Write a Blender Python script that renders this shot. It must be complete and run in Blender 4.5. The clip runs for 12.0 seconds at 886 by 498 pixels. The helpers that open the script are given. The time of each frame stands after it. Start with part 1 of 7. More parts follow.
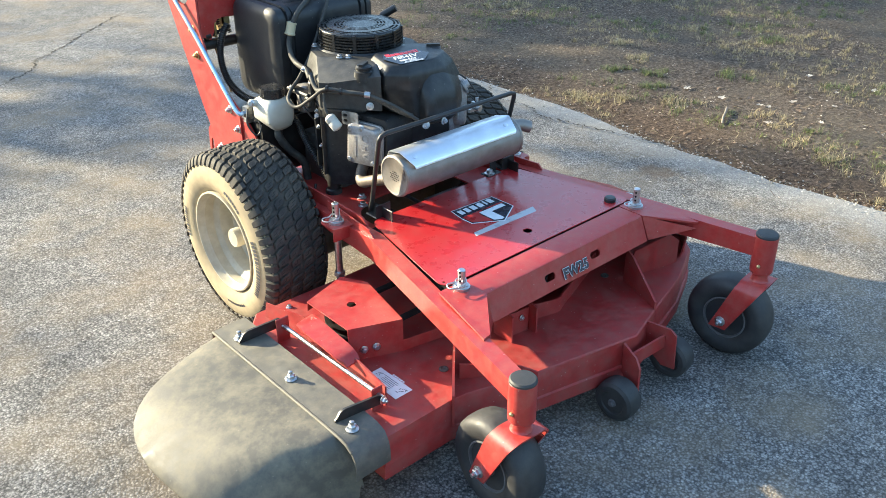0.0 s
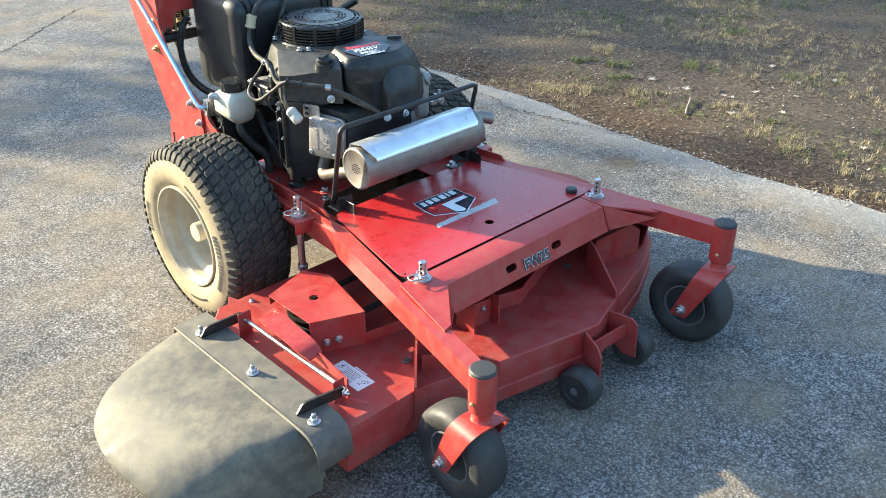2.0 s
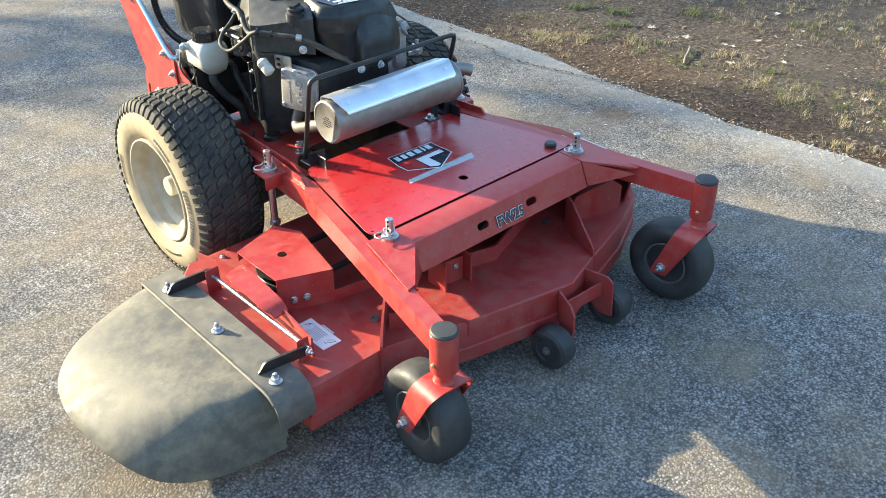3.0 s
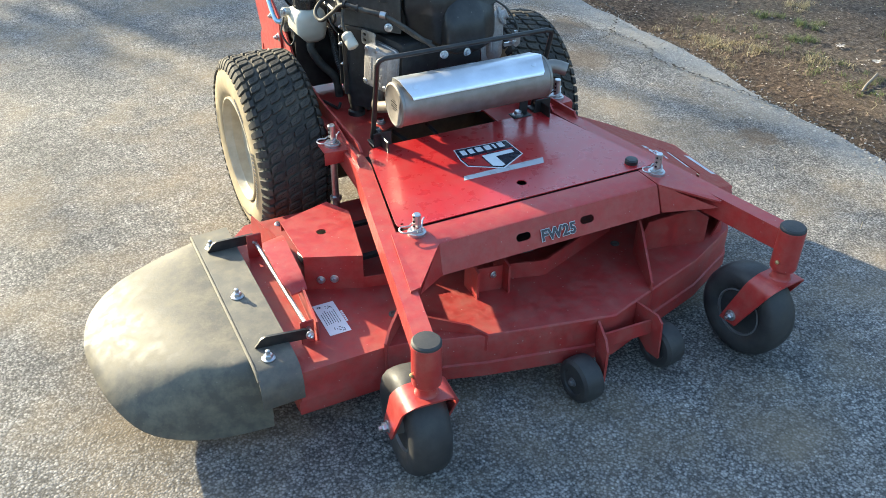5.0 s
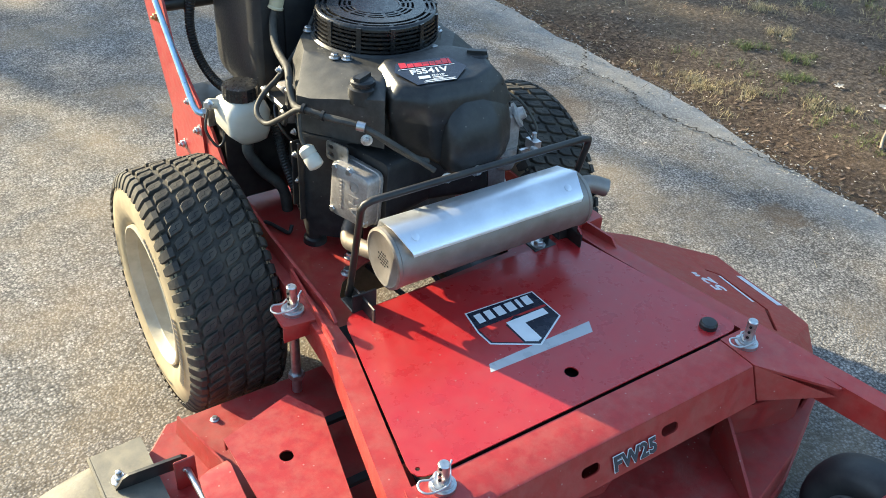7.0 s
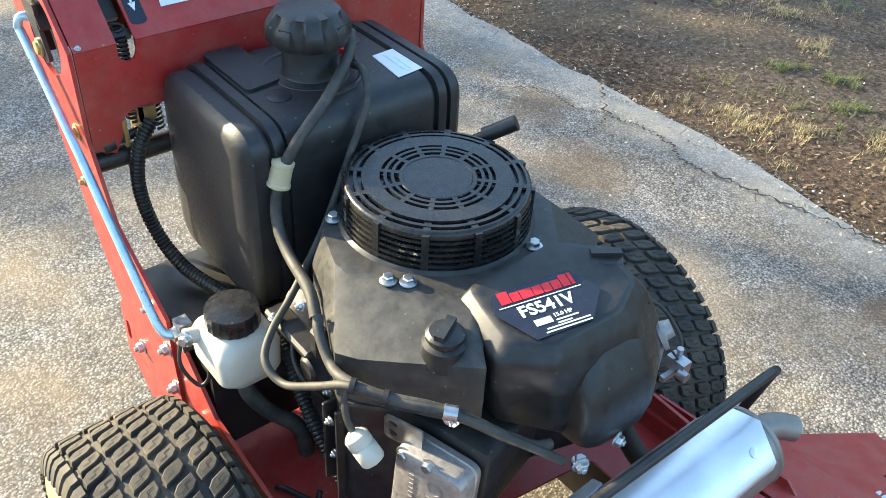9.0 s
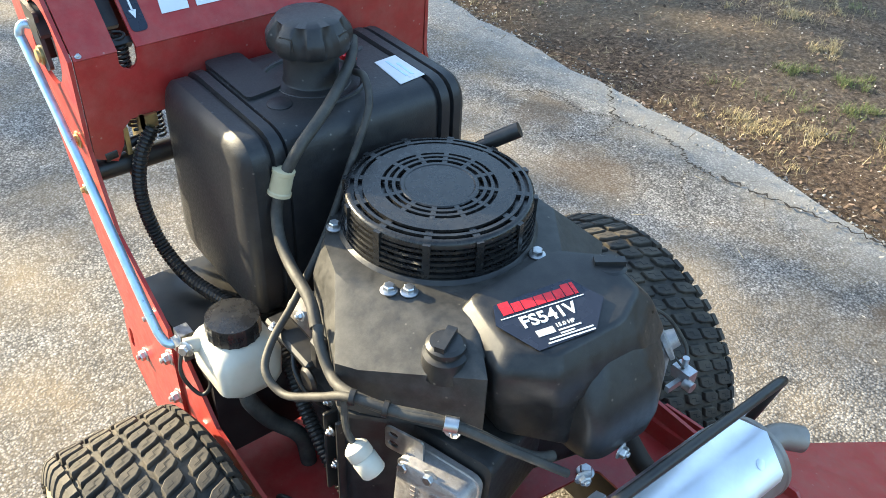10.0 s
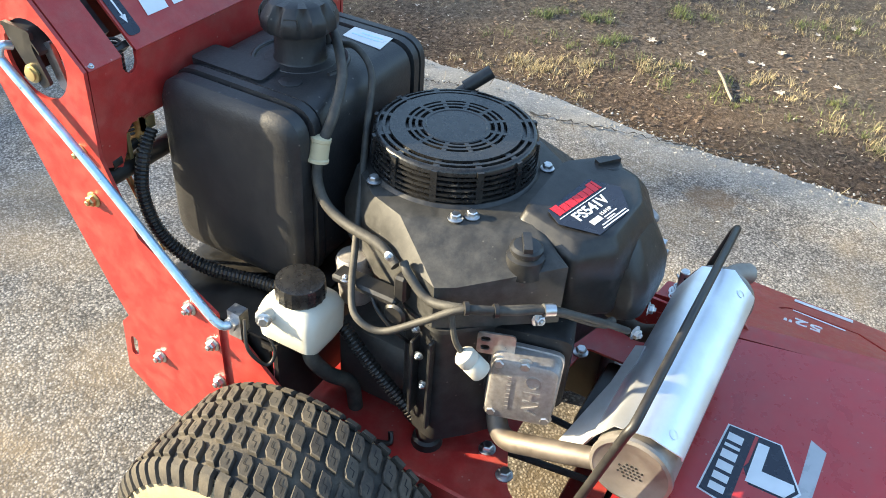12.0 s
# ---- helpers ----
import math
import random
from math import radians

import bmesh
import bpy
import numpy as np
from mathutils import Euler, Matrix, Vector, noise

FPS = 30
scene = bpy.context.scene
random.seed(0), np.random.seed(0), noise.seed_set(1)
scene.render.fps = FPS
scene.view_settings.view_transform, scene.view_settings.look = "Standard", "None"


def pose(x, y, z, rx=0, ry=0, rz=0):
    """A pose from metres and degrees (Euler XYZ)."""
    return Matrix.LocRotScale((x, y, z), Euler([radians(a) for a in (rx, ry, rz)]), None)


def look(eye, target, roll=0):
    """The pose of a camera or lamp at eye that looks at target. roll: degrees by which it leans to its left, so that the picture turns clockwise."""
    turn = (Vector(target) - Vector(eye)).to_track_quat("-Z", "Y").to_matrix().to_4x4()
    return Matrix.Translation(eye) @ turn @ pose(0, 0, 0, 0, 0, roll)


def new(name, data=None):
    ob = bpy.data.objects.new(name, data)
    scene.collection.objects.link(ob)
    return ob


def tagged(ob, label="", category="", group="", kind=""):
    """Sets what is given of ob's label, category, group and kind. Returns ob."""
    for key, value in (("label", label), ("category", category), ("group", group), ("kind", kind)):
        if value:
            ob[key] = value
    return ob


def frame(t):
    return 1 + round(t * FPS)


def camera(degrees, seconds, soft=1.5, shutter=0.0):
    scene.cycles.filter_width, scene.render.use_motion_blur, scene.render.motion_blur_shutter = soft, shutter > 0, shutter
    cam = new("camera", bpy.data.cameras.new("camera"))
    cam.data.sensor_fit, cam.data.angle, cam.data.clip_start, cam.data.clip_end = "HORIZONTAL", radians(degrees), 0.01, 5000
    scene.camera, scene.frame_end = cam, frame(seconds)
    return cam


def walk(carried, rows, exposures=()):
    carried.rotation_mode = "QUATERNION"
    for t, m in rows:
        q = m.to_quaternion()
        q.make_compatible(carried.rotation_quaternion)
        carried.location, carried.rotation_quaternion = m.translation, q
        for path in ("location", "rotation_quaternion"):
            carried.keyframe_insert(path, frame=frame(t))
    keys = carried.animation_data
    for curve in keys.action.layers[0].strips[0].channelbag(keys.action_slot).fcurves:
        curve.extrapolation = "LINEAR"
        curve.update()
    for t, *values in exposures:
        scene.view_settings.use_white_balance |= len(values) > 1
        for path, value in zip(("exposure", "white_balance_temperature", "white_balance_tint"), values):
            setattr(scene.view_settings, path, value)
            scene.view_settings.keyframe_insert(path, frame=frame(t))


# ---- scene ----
cam = camera(53.5, 12.0, 0.9)
PATH = [
    (0, (0.079, 0.062, 1.5), (1.252, 1.364, 0.537), -0.3),
    (0.5, (0.084, 0.053, 1.506), (1.281, 1.35, 0.566), -0.5),
    (1, (0.084, 0.048, 1.501), (1.281, 1.336, 0.547), -0.2),
    (1.5, (0.088, 0.04, 1.501), (1.286, 1.315, 0.533), -0.2),
    (2, (0.098, 0.035, 1.502), (1.308, 1.291, 0.524), -0.0),
    (2.5, (0.126, 0.016, 1.497), (1.326, 1.249, 0.477), 0.2),
    (2.7, (0.146, 0.011, 1.497), (1.336, 1.231, 0.45), -0.1),
    (4.3, (0.608, -0.156, 1.497), (1.421, 1.263, 0.345), 2.9),
    (4.5, (0.616, -0.177, 1.497), (1.404, 1.275, 0.37), 3.2),
    (5, (0.613, -0.135, 1.481), (1.371, 1.34, 0.364), 0.8),
    (5.2, (0.588, -0.064, 1.462), (1.394, 1.419, 0.388), -0.1),
    (5.5, (0.551, 0.067, 1.458), (1.497, 1.518, 0.457), -1.8),
    (6, (0.538, 0.245, 1.442), (1.591, 1.541, 0.342), -1.0),
    (6.5, (0.619, 0.4, 1.456), (1.593, 1.656, 0.242), 0.9),
    (7, (0.798, 0.676, 1.461), (1.74, 2.005, 0.302), 3.8),
    (7.2, (0.831, 0.79, 1.455), (1.81, 2.11, 0.315), 4.6),
    (7.5, (0.843, 0.982, 1.481), (1.894, 2.316, 0.424), 3.8),
    (7.7, (0.839, 1.087, 1.501), (1.924, 2.388, 0.437), 3.4),
    (9.3, (1.065, 1.463, 1.456), (2.078, 2.654, 0.209), 3.2),
    (9.5, (1.063, 1.463, 1.456), (2.071, 2.664, 0.213), 3.1),
    (10, (1.062, 1.454, 1.46), (2.071, 2.666, 0.231), 2.8),
    (10.5, (1.042, 1.446, 1.46), (2.052, 2.652, 0.225), 2.6),
    (11, (1.008, 1.483, 1.461), (2.023, 2.609, 0.156), -0.5),
    (11.2, (0.94, 1.528, 1.449), (2.1, 2.563, 0.19), 0.4),
    (11.5, (0.791, 1.591, 1.457), (2.078, 2.44, 0.183), 3.4),
    (11.7, (0.707, 1.62, 1.456), (2.068, 2.393, 0.212), 3.6),
    (12, (0.631, 1.67, 1.481), (2.04, 2.393, 0.26), 4.3),
]
walk(cam, [(t, look(eye, target, roll)) for t, eye, target, roll in PATH], [(0.0, 1.94, 6080, 2), (2.7, 1.94, 6080, 2), (4.5, 1.86, 6080, 2), (5.7, 1.74, 6130, 2), (6.5, 1.68, 6200, 2),
      (7.2, 1.78, 6280, 2), (7.7, 1.92, 6320, 2), (9.5, 2.18, 6400, 3), (12.0, 2.06, 6440, 5)])

# ---- world, sun ----
SUN_AZ = math.atan2(-0.438, 0.899)      # the sun stands behind the mower, to its discharge side
SUN_EL = radians(19.3)
world = bpy.data.worlds.new("sky")
scene.world = world
world.use_nodes = True
wn = world.node_tree.nodes
sky = wn.new("ShaderNodeTexSky")
sky.sky_type = "NISHITA"
sky.sun_disc = False
sky.sun_elevation = SUN_EL
sky.sun_rotation = SUN_AZ
world.node_tree.links.new(sky.outputs[0], wn["Background"].inputs[0])
wn["Background"].inputs[1].default_value = 0.150
sun = new("sun", bpy.data.lights.new("sun", "SUN"))
sun.data.energy, sun.data.angle, sun.data.color = 4.9, radians(0.6), (1.0, 0.82, 0.56)
sun_from = Vector((-0.438 * math.cos(SUN_EL), 0.899 * math.cos(SUN_EL), math.sin(SUN_EL)))
sun.matrix_world = look(sun_from * 30, (0, 0, 0))


# ---- materials ----
def material(name, color, rough=0.5, metal=0.0, var=0.15, scale=40.0, dust=None, dust_amount=0.0, dust_scale=9.0,
             bump=0.0, bump_scale=300.0, spec=0.5, coat=0.0, specks=0.0, speck_color=(0.45, 0.33, 0.28)):
    """A painted, moulded or bare surface: base colour with fine mottling, patches of dust, fine relief."""
    m = bpy.data.materials.new(name)
    m.use_nodes = True
    n, l = m.node_tree.nodes, m.node_tree.links
    b = n["Principled BSDF"]
    b.inputs["Metallic"].default_value = metal
    b.inputs["Specular IOR Level"].default_value = spec
    b.inputs["Coat Weight"].default_value = coat
    b.inputs["Coat Roughness"].default_value = 0.15
    geo = n.new("ShaderNodeNewGeometry")
    fine = n.new("ShaderNodeTexNoise")
    fine.inputs["Scale"].default_value = scale
    fine.inputs["Detail"].default_value = 6
    l.new(geo.outputs["Position"], fine.inputs["Vector"])
    ramp = n.new("ShaderNodeMapRange")
    ramp.inputs[1].default_value, ramp.inputs[2].default_value = 0.3, 0.7
    ramp.inputs[3].default_value, ramp.inputs[4].default_value = 1 - var, 1 + var
    l.new(fine.outputs[0], ramp.inputs[0])
    mul = n.new("ShaderNodeMix")
    mul.data_type, mul.blend_type = "RGBA", "MULTIPLY"
    mul.inputs[0].default_value = 1.0
    mul.inputs[6].default_value = (*color, 1)
    l.new(ramp.outputs[0], mul.inputs[7])
    out = mul.outputs[2]
    rmix = n.new("ShaderNodeMapRange")
    rmix.inputs[1].default_value, rmix.inputs[2].default_value = 0.3, 0.7
    rmix.inputs[3].default_value, rmix.inputs[4].default_value = max(0.03, rough - 0.08), min(1, rough + 0.1)
    l.new(fine.outputs[0], rmix.inputs[0])
    rough_out = rmix.outputs[0]
    if dust:
        patch = n.new("ShaderNodeTexNoise")
        patch.inputs["Scale"].default_value = dust_scale
        patch.inputs["Detail"].default_value = 9
        patch.inputs["Roughness"].default_value = 0.7
        l.new(geo.outputs["Position"], patch.inputs["Vector"])
        mask = n.new("ShaderNodeMapRange")
        mask.inputs[1].default_value, mask.inputs[2].default_value = 0.42, 0.68
        mask.inputs[3].default_value, mask.inputs[4].default_value = 0.15 * dust_amount, dust_amount
        l.new(patch.outputs[0], mask.inputs[0])
        mix = n.new("ShaderNodeMix")
        mix.data_type = "RGBA"
        l.new(mask.outputs[0], mix.inputs[0])
        l.new(out, mix.inputs[6])
        mix.inputs[7].default_value = (*dust, 1)
        out = mix.outputs[2]
        rd = n.new("ShaderNodeMix")
        rd.inputs[3].default_value = 0.85
        l.new(mask.outputs[0], rd.inputs[0])
        l.new(rough_out, rd.inputs[2])
        rough_out = rd.outputs[0]
    if specks:          # grit and grass dust, a few grains to the palm
        cells = n.new("ShaderNodeTexVoronoi")
        cells.inputs["Scale"].default_value = 75
        l.new(geo.outputs["Position"], cells.inputs["Vector"])
        dot = n.new("ShaderNodeMapRange")
        dot.inputs[1].default_value, dot.inputs[2].default_value, dot.inputs[3].default_value, dot.inputs[4].default_value = 0.06, 0.16, specks, 0.0
        l.new(cells.outputs["Distance"], dot.inputs[0])
        pick = n.new("ShaderNodeSeparateColor")
        l.new(cells.outputs["Color"], pick.inputs[0])
        few = n.new("ShaderNodeMath")
        few.operation = "GREATER_THAN"
        few.inputs[1].default_value = 0.80
        l.new(pick.outputs[0], few.inputs[0])
        both = n.new("ShaderNodeMath")
        both.operation = "MULTIPLY"
        l.new(dot.outputs[0], both.inputs[0])
        l.new(few.outputs[0], both.inputs[1])
        grit = n.new("ShaderNodeMix")
        grit.data_type = "RGBA"
        l.new(both.outputs[0], grit.inputs[0])
        l.new(out, grit.inputs[6])
        grit.inputs[7].default_value = (*speck_color, 1)
        out = grit.outputs[2]
    l.new(out, b.inputs["Base Color"])
    l.new(rough_out, b.inputs["Roughness"])
    if bump:
        bn = n.new("ShaderNodeTexNoise")
        bn.inputs["Scale"].default_value = bump_scale
        bn.inputs["Detail"].default_value = 4
        l.new(geo.outputs["Position"], bn.inputs["Vector"])
        bu = n.new("ShaderNodeBump")
        bu.inputs["Strength"].default_value = min(1.0, bump * 10)
        bu.inputs["Distance"].default_value = 0.0015
        l.new(bn.outputs[0], bu.inputs["Height"])
        l.new(bu.outputs[0], b.inputs["Normal"])
    return m


RED = material("red_paint", (0.35, 0.021, 0.0200), 0.33, var=0.10, scale=60, dust=(0.38, 0.17, 0.125), dust_amount=0.32, dust_scale=26,
               bump=0.010, bump_scale=700, coat=0.12, specks=0.45)
RED_LID = material("red_lid_paint", (0.38, 0.012, 0.0165), 0.26, var=0.06, scale=30, dust=(0.34, 0.13, 0.105), dust_amount=0.18,
                   dust_scale=18, bump=0.005, bump_scale=500, coat=0.45, specks=0.5)
RED_DECK = material("red_deck_paint", (0.31, 0.019, 0.0185), 0.45, var=0.16, scale=50, dust=(0.27, 0.115, 0.088), dust_amount=0.50,
                    dust_scale=20, bump=0.015, bump_scale=600, specks=0.6)
BLACK = material("black_paint", (0.010, 0.010, 0.011), 0.38, var=0.2, dust=(0.16, 0.14, 0.11), dust_amount=0.18, dust_scale=20)
SHROUD = material("black_shroud_plastic", (0.011, 0.011, 0.012), 0.36, var=0.15, scale=90, spec=0.48, dust=(0.12, 0.116, 0.105), dust_amount=0.20,
                  dust_scale=38, bump=0.012, bump_scale=900, specks=0.35, speck_color=(0.30, 0.27, 0.22))
DUSTY_SHROUD = material("dusty_shroud_plastic", (0.024, 0.0235, 0.0225), 0.46, var=0.12, scale=90, spec=0.48, dust=(0.15, 0.143, 0.128), dust_amount=0.30,
                  dust_scale=44, bump=0.012, bump_scale=900, specks=0.35, speck_color=(0.30, 0.27, 0.22))
TANK = material("black_tank_plastic", (0.013, 0.014, 0.017), 0.43, spec=0.5, var=0.15, scale=200, dust=(0.17, 0.15, 0.12), dust_amount=0.12,
                dust_scale=25, bump=0.02, bump_scale=420, specks=0.4, speck_color=(0.28, 0.26, 0.22))
FAN_BLACK = material("glossy_black_plastic", (0.009, 0.009, 0.010), 0.25, var=0.15, scale=120, dust=(0.14, 0.13, 0.11), dust_amount=0.14, dust_scale=45, specks=0.25, speck_color=(0.25, 0.23, 0.2))
RUBBER = material("tyre_rubber", (0.020, 0.019, 0.018), 0.75, var=0.25, scale=70, dust=(0.19, 0.155, 0.108), dust_amount=0.40, dust_scale=18,
                  bump=0.03, bump_scale=300)
SIDEWALL = material("dusty_sidewall", (0.36, 0.29, 0.18), 0.85, var=0.16, scale=30, dust=(0.16, 0.13, 0.09), dust_amount=0.45, dust_scale=7,
                    bump=0.02, bump_scale=200)
SMOOTH_RUBBER = material("smooth_rubber", (0.022, 0.022, 0.024), 0.55, var=0.2, dust=(0.13, 0.12, 0.10), dust_amount=0.25, dust_scale=16,
                         bump=0.02, bump_scale=250)
CASTER_RIM = material("caster_rim_paint", (0.10, 0.10, 0.105), 0.5, var=0.15, dust=(0.2, 0.18, 0.15), dust_amount=0.3, dust_scale=25)
RIM = material("cream_rim_paint", (0.44, 0.40, 0.31), 0.45, var=0.12, dust=(0.30, 0.24, 0.15), dust_amount=0.45, dust_scale=12)
CLAMP = material("clamp_plate_paint", (0.080, 0.076, 0.066), 0.5, var=0.2, scale=40, dust=(0.27, 0.235, 0.165), dust_amount=0.36, dust_scale=24, bump=0.012, bump_scale=300, specks=0.4,
                 speck_color=(0.26, 0.24, 0.19))
CHUTE = material("chute_rubber", (0.078, 0.072, 0.060), 0.58, var=0.10, scale=40, dust=(0.36, 0.305, 0.20), dust_amount=0.38, dust_scale=20, specks=0.3, speck_color=(0.33, 0.30, 0.22),
                 bump=0.02, bump_scale=160)
ZINC = material("zinc_steel", (0.55, 0.56, 0.57), 0.32, metal=1.0, var=0.15, scale=120, dust=(0.25, 0.22, 0.18), dust_amount=0.2, dust_scale=40)
BLUE_ZINC = material("blue_zinc_rod", (0.55, 0.74, 0.90), 0.34, metal=0.7, var=0.10, scale=80)
ALU = material("polished_shield", (0.82, 0.85, 0.90), 0.36, metal=0.85, var=0.08, scale=14, dust=(0.40, 0.40, 0.40), dust_amount=0.14,
               dust_scale=34, bump=0.01, bump_scale=90)
DULL_ALU = material("dull_aluminium", (0.52, 0.52, 0.52), 0.5, metal=0.6, var=0.12, scale=25, dust=(0.34, 0.31, 0.27), dust_amount=0.25, dust_scale=30)
MUFFLER = material("muffler_steel", (0.30, 0.28, 0.26), 0.50, metal=0.85, var=0.2, scale=30, dust=(0.27, 0.22, 0.17), dust_amount=0.4, dust_scale=20)
PIPE = material("scorched_pipe", (0.17, 0.145, 0.125), 0.55, metal=0.7, var=0.3, scale=45, dust=(0.22, 0.18, 0.14), dust_amount=0.4, dust_scale=24)
SOOT = material("sooty_steel", (0.05, 0.042, 0.036), 0.7, metal=0.5, var=0.3, scale=40, dust=(0.12, 0.09, 0.06), dust_amount=0.35, dust_scale=25)
CAST = material("cast_aluminium", (0.42, 0.40, 0.39), 0.52, metal=0.85, var=0.18, scale=160, dust=(0.26, 0.22, 0.18), dust_amount=0.4,
                dust_scale=30, bump=0.03, bump_scale=600)
BLOCK = material("engine_block", (0.055, 0.052, 0.05), 0.6, var=0.3, scale=60, dust=(0.20, 0.16, 0.12), dust_amount=0.4, dust_scale=25)
WHITE_PLASTIC = material("white_plastic", (0.56, 0.535, 0.455), 0.45, var=0.05, dust=(0.45, 0.40, 0.30), dust_amount=0.3, dust_scale=22)
CREAM_PLASTIC = material("cream_plastic", (0.50, 0.425, 0.27), 0.45, var=0.06)
LABEL_WHITE = material("label_white", (0.70, 0.72, 0.74), 0.35, var=0.05)
LABEL_NAVY = material("label_navy", (0.016, 0.020, 0.034), 0.25, var=0.08)
LABEL_RED = material("label_red", (0.60, 0.02, 0.03), 0.3, var=0.05)
LABEL_GREY = material("label_grey", (0.40, 0.41, 0.43), 0.3, var=0.08)
LABEL_INK = material("label_ink", (0.05, 0.05, 0.06), 0.5, var=0.1)
HOSE = material("hose_rubber", (0.024, 0.023, 0.022), 0.62, var=0.2, dust=(0.2, 0.18, 0.14), dust_amount=0.35, dust_scale=30)
# near-black for holes and gaps, standing in for the shade inside them
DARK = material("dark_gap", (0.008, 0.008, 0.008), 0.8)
BRASS = material("yellow_zinc", (0.50, 0.40, 0.20), 0.4, metal=0.9, var=0.2)
BELT = material("belt_rubber", (0.012, 0.012, 0.013), 0.6)


def asphalt_material():
    m = bpy.data.materials.new("worn_asphalt")
    m.use_nodes = True
    n, l = m.node_tree.nodes, m.node_tree.links
    b = n["Principled BSDF"]
    b.inputs["Specular IOR Level"].default_value = 0.18
    geo = n.new("ShaderNodeNewGeometry")

    def noise_node(scale, detail=5, rough=0.6):
        t = n.new("ShaderNodeTexNoise")
        t.inputs["Scale"].default_value, t.inputs["Detail"].default_value, t.inputs["Roughness"].default_value = scale, detail, rough
        l.new(geo.outputs["Position"], t.inputs["Vector"])
        return t

    def spread(out, lo, hi, a, b):
        t = n.new("ShaderNodeMapRange")
        for k, v in enumerate((lo, hi, a, b)):
            t.inputs[k + 1].default_value = v
        l.new(out, t.inputs[0])
        return t.outputs[0]

    def times(x, y):
        t = n.new("ShaderNodeMath")
        t.operation = "MULTIPLY"
        l.new(x, t.inputs[0])
        l.new(y, t.inputs[1])
        return t.outputs[0]

    def cell(scale):
        t = n.new("ShaderNodeTexVoronoi")
        t.inputs["Scale"].default_value = scale
        l.new(geo.outputs["Position"], t.inputs["Vector"])
        c = n.new("ShaderNodeSeparateColor")
        l.new(t.outputs["Color"], c.inputs[0])
        return t, c.outputs[0]

    stones, tone = cell(150)
    chips, chip_tone = cell(330)
    ramp = n.new("ShaderNodeValToRGB")
    ramp.color_ramp.elements[0].position, ramp.color_ramp.elements[0].color = 0.0, (0.168, 0.159, 0.152, 1)
    ramp.color_ramp.elements[1].position, ramp.color_ramp.elements[1].color = 1.0, (0.362, 0.338, 0.308, 1)
    e = ramp.color_ramp.elements.new(0.6)
    e.color = (0.248, 0.233, 0.216, 1)
    e = ramp.color_ramp.elements.new(0.88)
    e.color = (0.290, 0.272, 0.250, 1)
    l.new(tone, ramp.inputs[0])
    # binder worn away between the stones, bright chips, patches of wear at three sizes
    pits = spread(stones.outputs["Distance"], 0.36, 0.66, 1.0, 0.40)
    bright = spread(chip_tone, 0.84, 0.95, 1.0, 1.36)
    dark = spread(chip_tone, 0.05, 0.20, 0.48, 1.0)
    patch = times(spread(noise_node(22, 5, 0.6).outputs[0], 0.34, 0.66, 0.80, 1.20), spread(noise_node(75, 3, 0.5).outputs[0], 0.34, 0.66, 0.86, 1.14))
    hand = spread(noise_node(6.5, 6, 0.65).outputs[0], 0.36, 0.64, 0.86, 1.14)
    wear = spread(noise_node(1.3, 8).outputs[0], 0.35, 0.65, 0.82, 1.18)
    gain = times(times(times(pits, bright), times(dark, patch)), times(hand, wear))
    mul = n.new("ShaderNodeMix")
    mul.data_type, mul.blend_type = "RGBA", "MULTIPLY"
    mul.inputs[0].default_value = 1
    l.new(ramp.outputs[0], mul.inputs[6])
    l.new(gain, mul.inputs[7])
    # brown leaf and soil stains
    stain = noise_node(2.1, 7, 0.65)
    smask = n.new("ShaderNodeMapRange")
    smask.inputs[1].default_value, smask.inputs[2].default_value, smask.inputs[3].default_value, smask.inputs[4].default_value = 0.45, 0.68, 0.0, 0.64
    l.new(stain.outputs[0], smask.inputs[0])
    st = n.new("ShaderNodeMix")
    st.data_type = "RGBA"
    l.new(smask.outputs[0], st.inputs[0])
    l.new(mul.outputs[2], st.inputs[6])
    st.inputs[7].default_value = (0.262, 0.200, 0.128, 1)
    # two brown washed-out puddle stains near the broken edge
    last = st.outputs[2]
    ragged = noise_node(9, 6, 0.7)
    for px, py, pr in ((3.02, 3.30, 0.16), (2.86, 2.94, 0.20), (3.02, 1.98, 0.09)):
        away = n.new("ShaderNodeVectorMath")
        away.operation = "DISTANCE"
        away.inputs[1].default_value = (px, py, 0)
        l.new(geo.outputs["Position"], away.inputs[0])
        rough_edge = n.new("ShaderNodeMath")
        rough_edge.operation = "MULTIPLY_ADD"
        rough_edge.inputs[1].default_value, rough_edge.inputs[2].default_value = 0.34, -0.17
        l.new(ragged.outputs[0], rough_edge.inputs[0])
        total = n.new("ShaderNodeMath")
        l.new(away.outputs["Value"], total.inputs[0])
        l.new(rough_edge.outputs[0], total.inputs[1])
        blot = n.new("ShaderNodeMix")
        blot.data_type = "RGBA"
        l.new(spread(total.outputs[0], pr * 0.35, pr, 0.62, 0.0), blot.inputs[0])
        l.new(last, blot.inputs[6])
        blot.inputs[7].default_value = (0.125, 0.085, 0.050, 1)
        last = blot.outputs[2]
    # pale fines along the verge
    sep = n.new("ShaderNodeSeparateXYZ")
    l.new(geo.outputs["Position"], sep.inputs[0])
    edge = n.new("ShaderNodeMapRange")
    edge.inputs[1].default_value, edge.inputs[2].default_value, edge.inputs[3].default_value, edge.inputs[4].default_value = 3.10, 3.36, 0.0, 0.62
    l.new(sep.outputs[0], edge.inputs[0])
    pale = n.new("ShaderNodeMix")
    pale.data_type = "RGBA"
    l.new(edge.outputs[0], pale.inputs[0])
    l.new(last, pale.inputs[6])
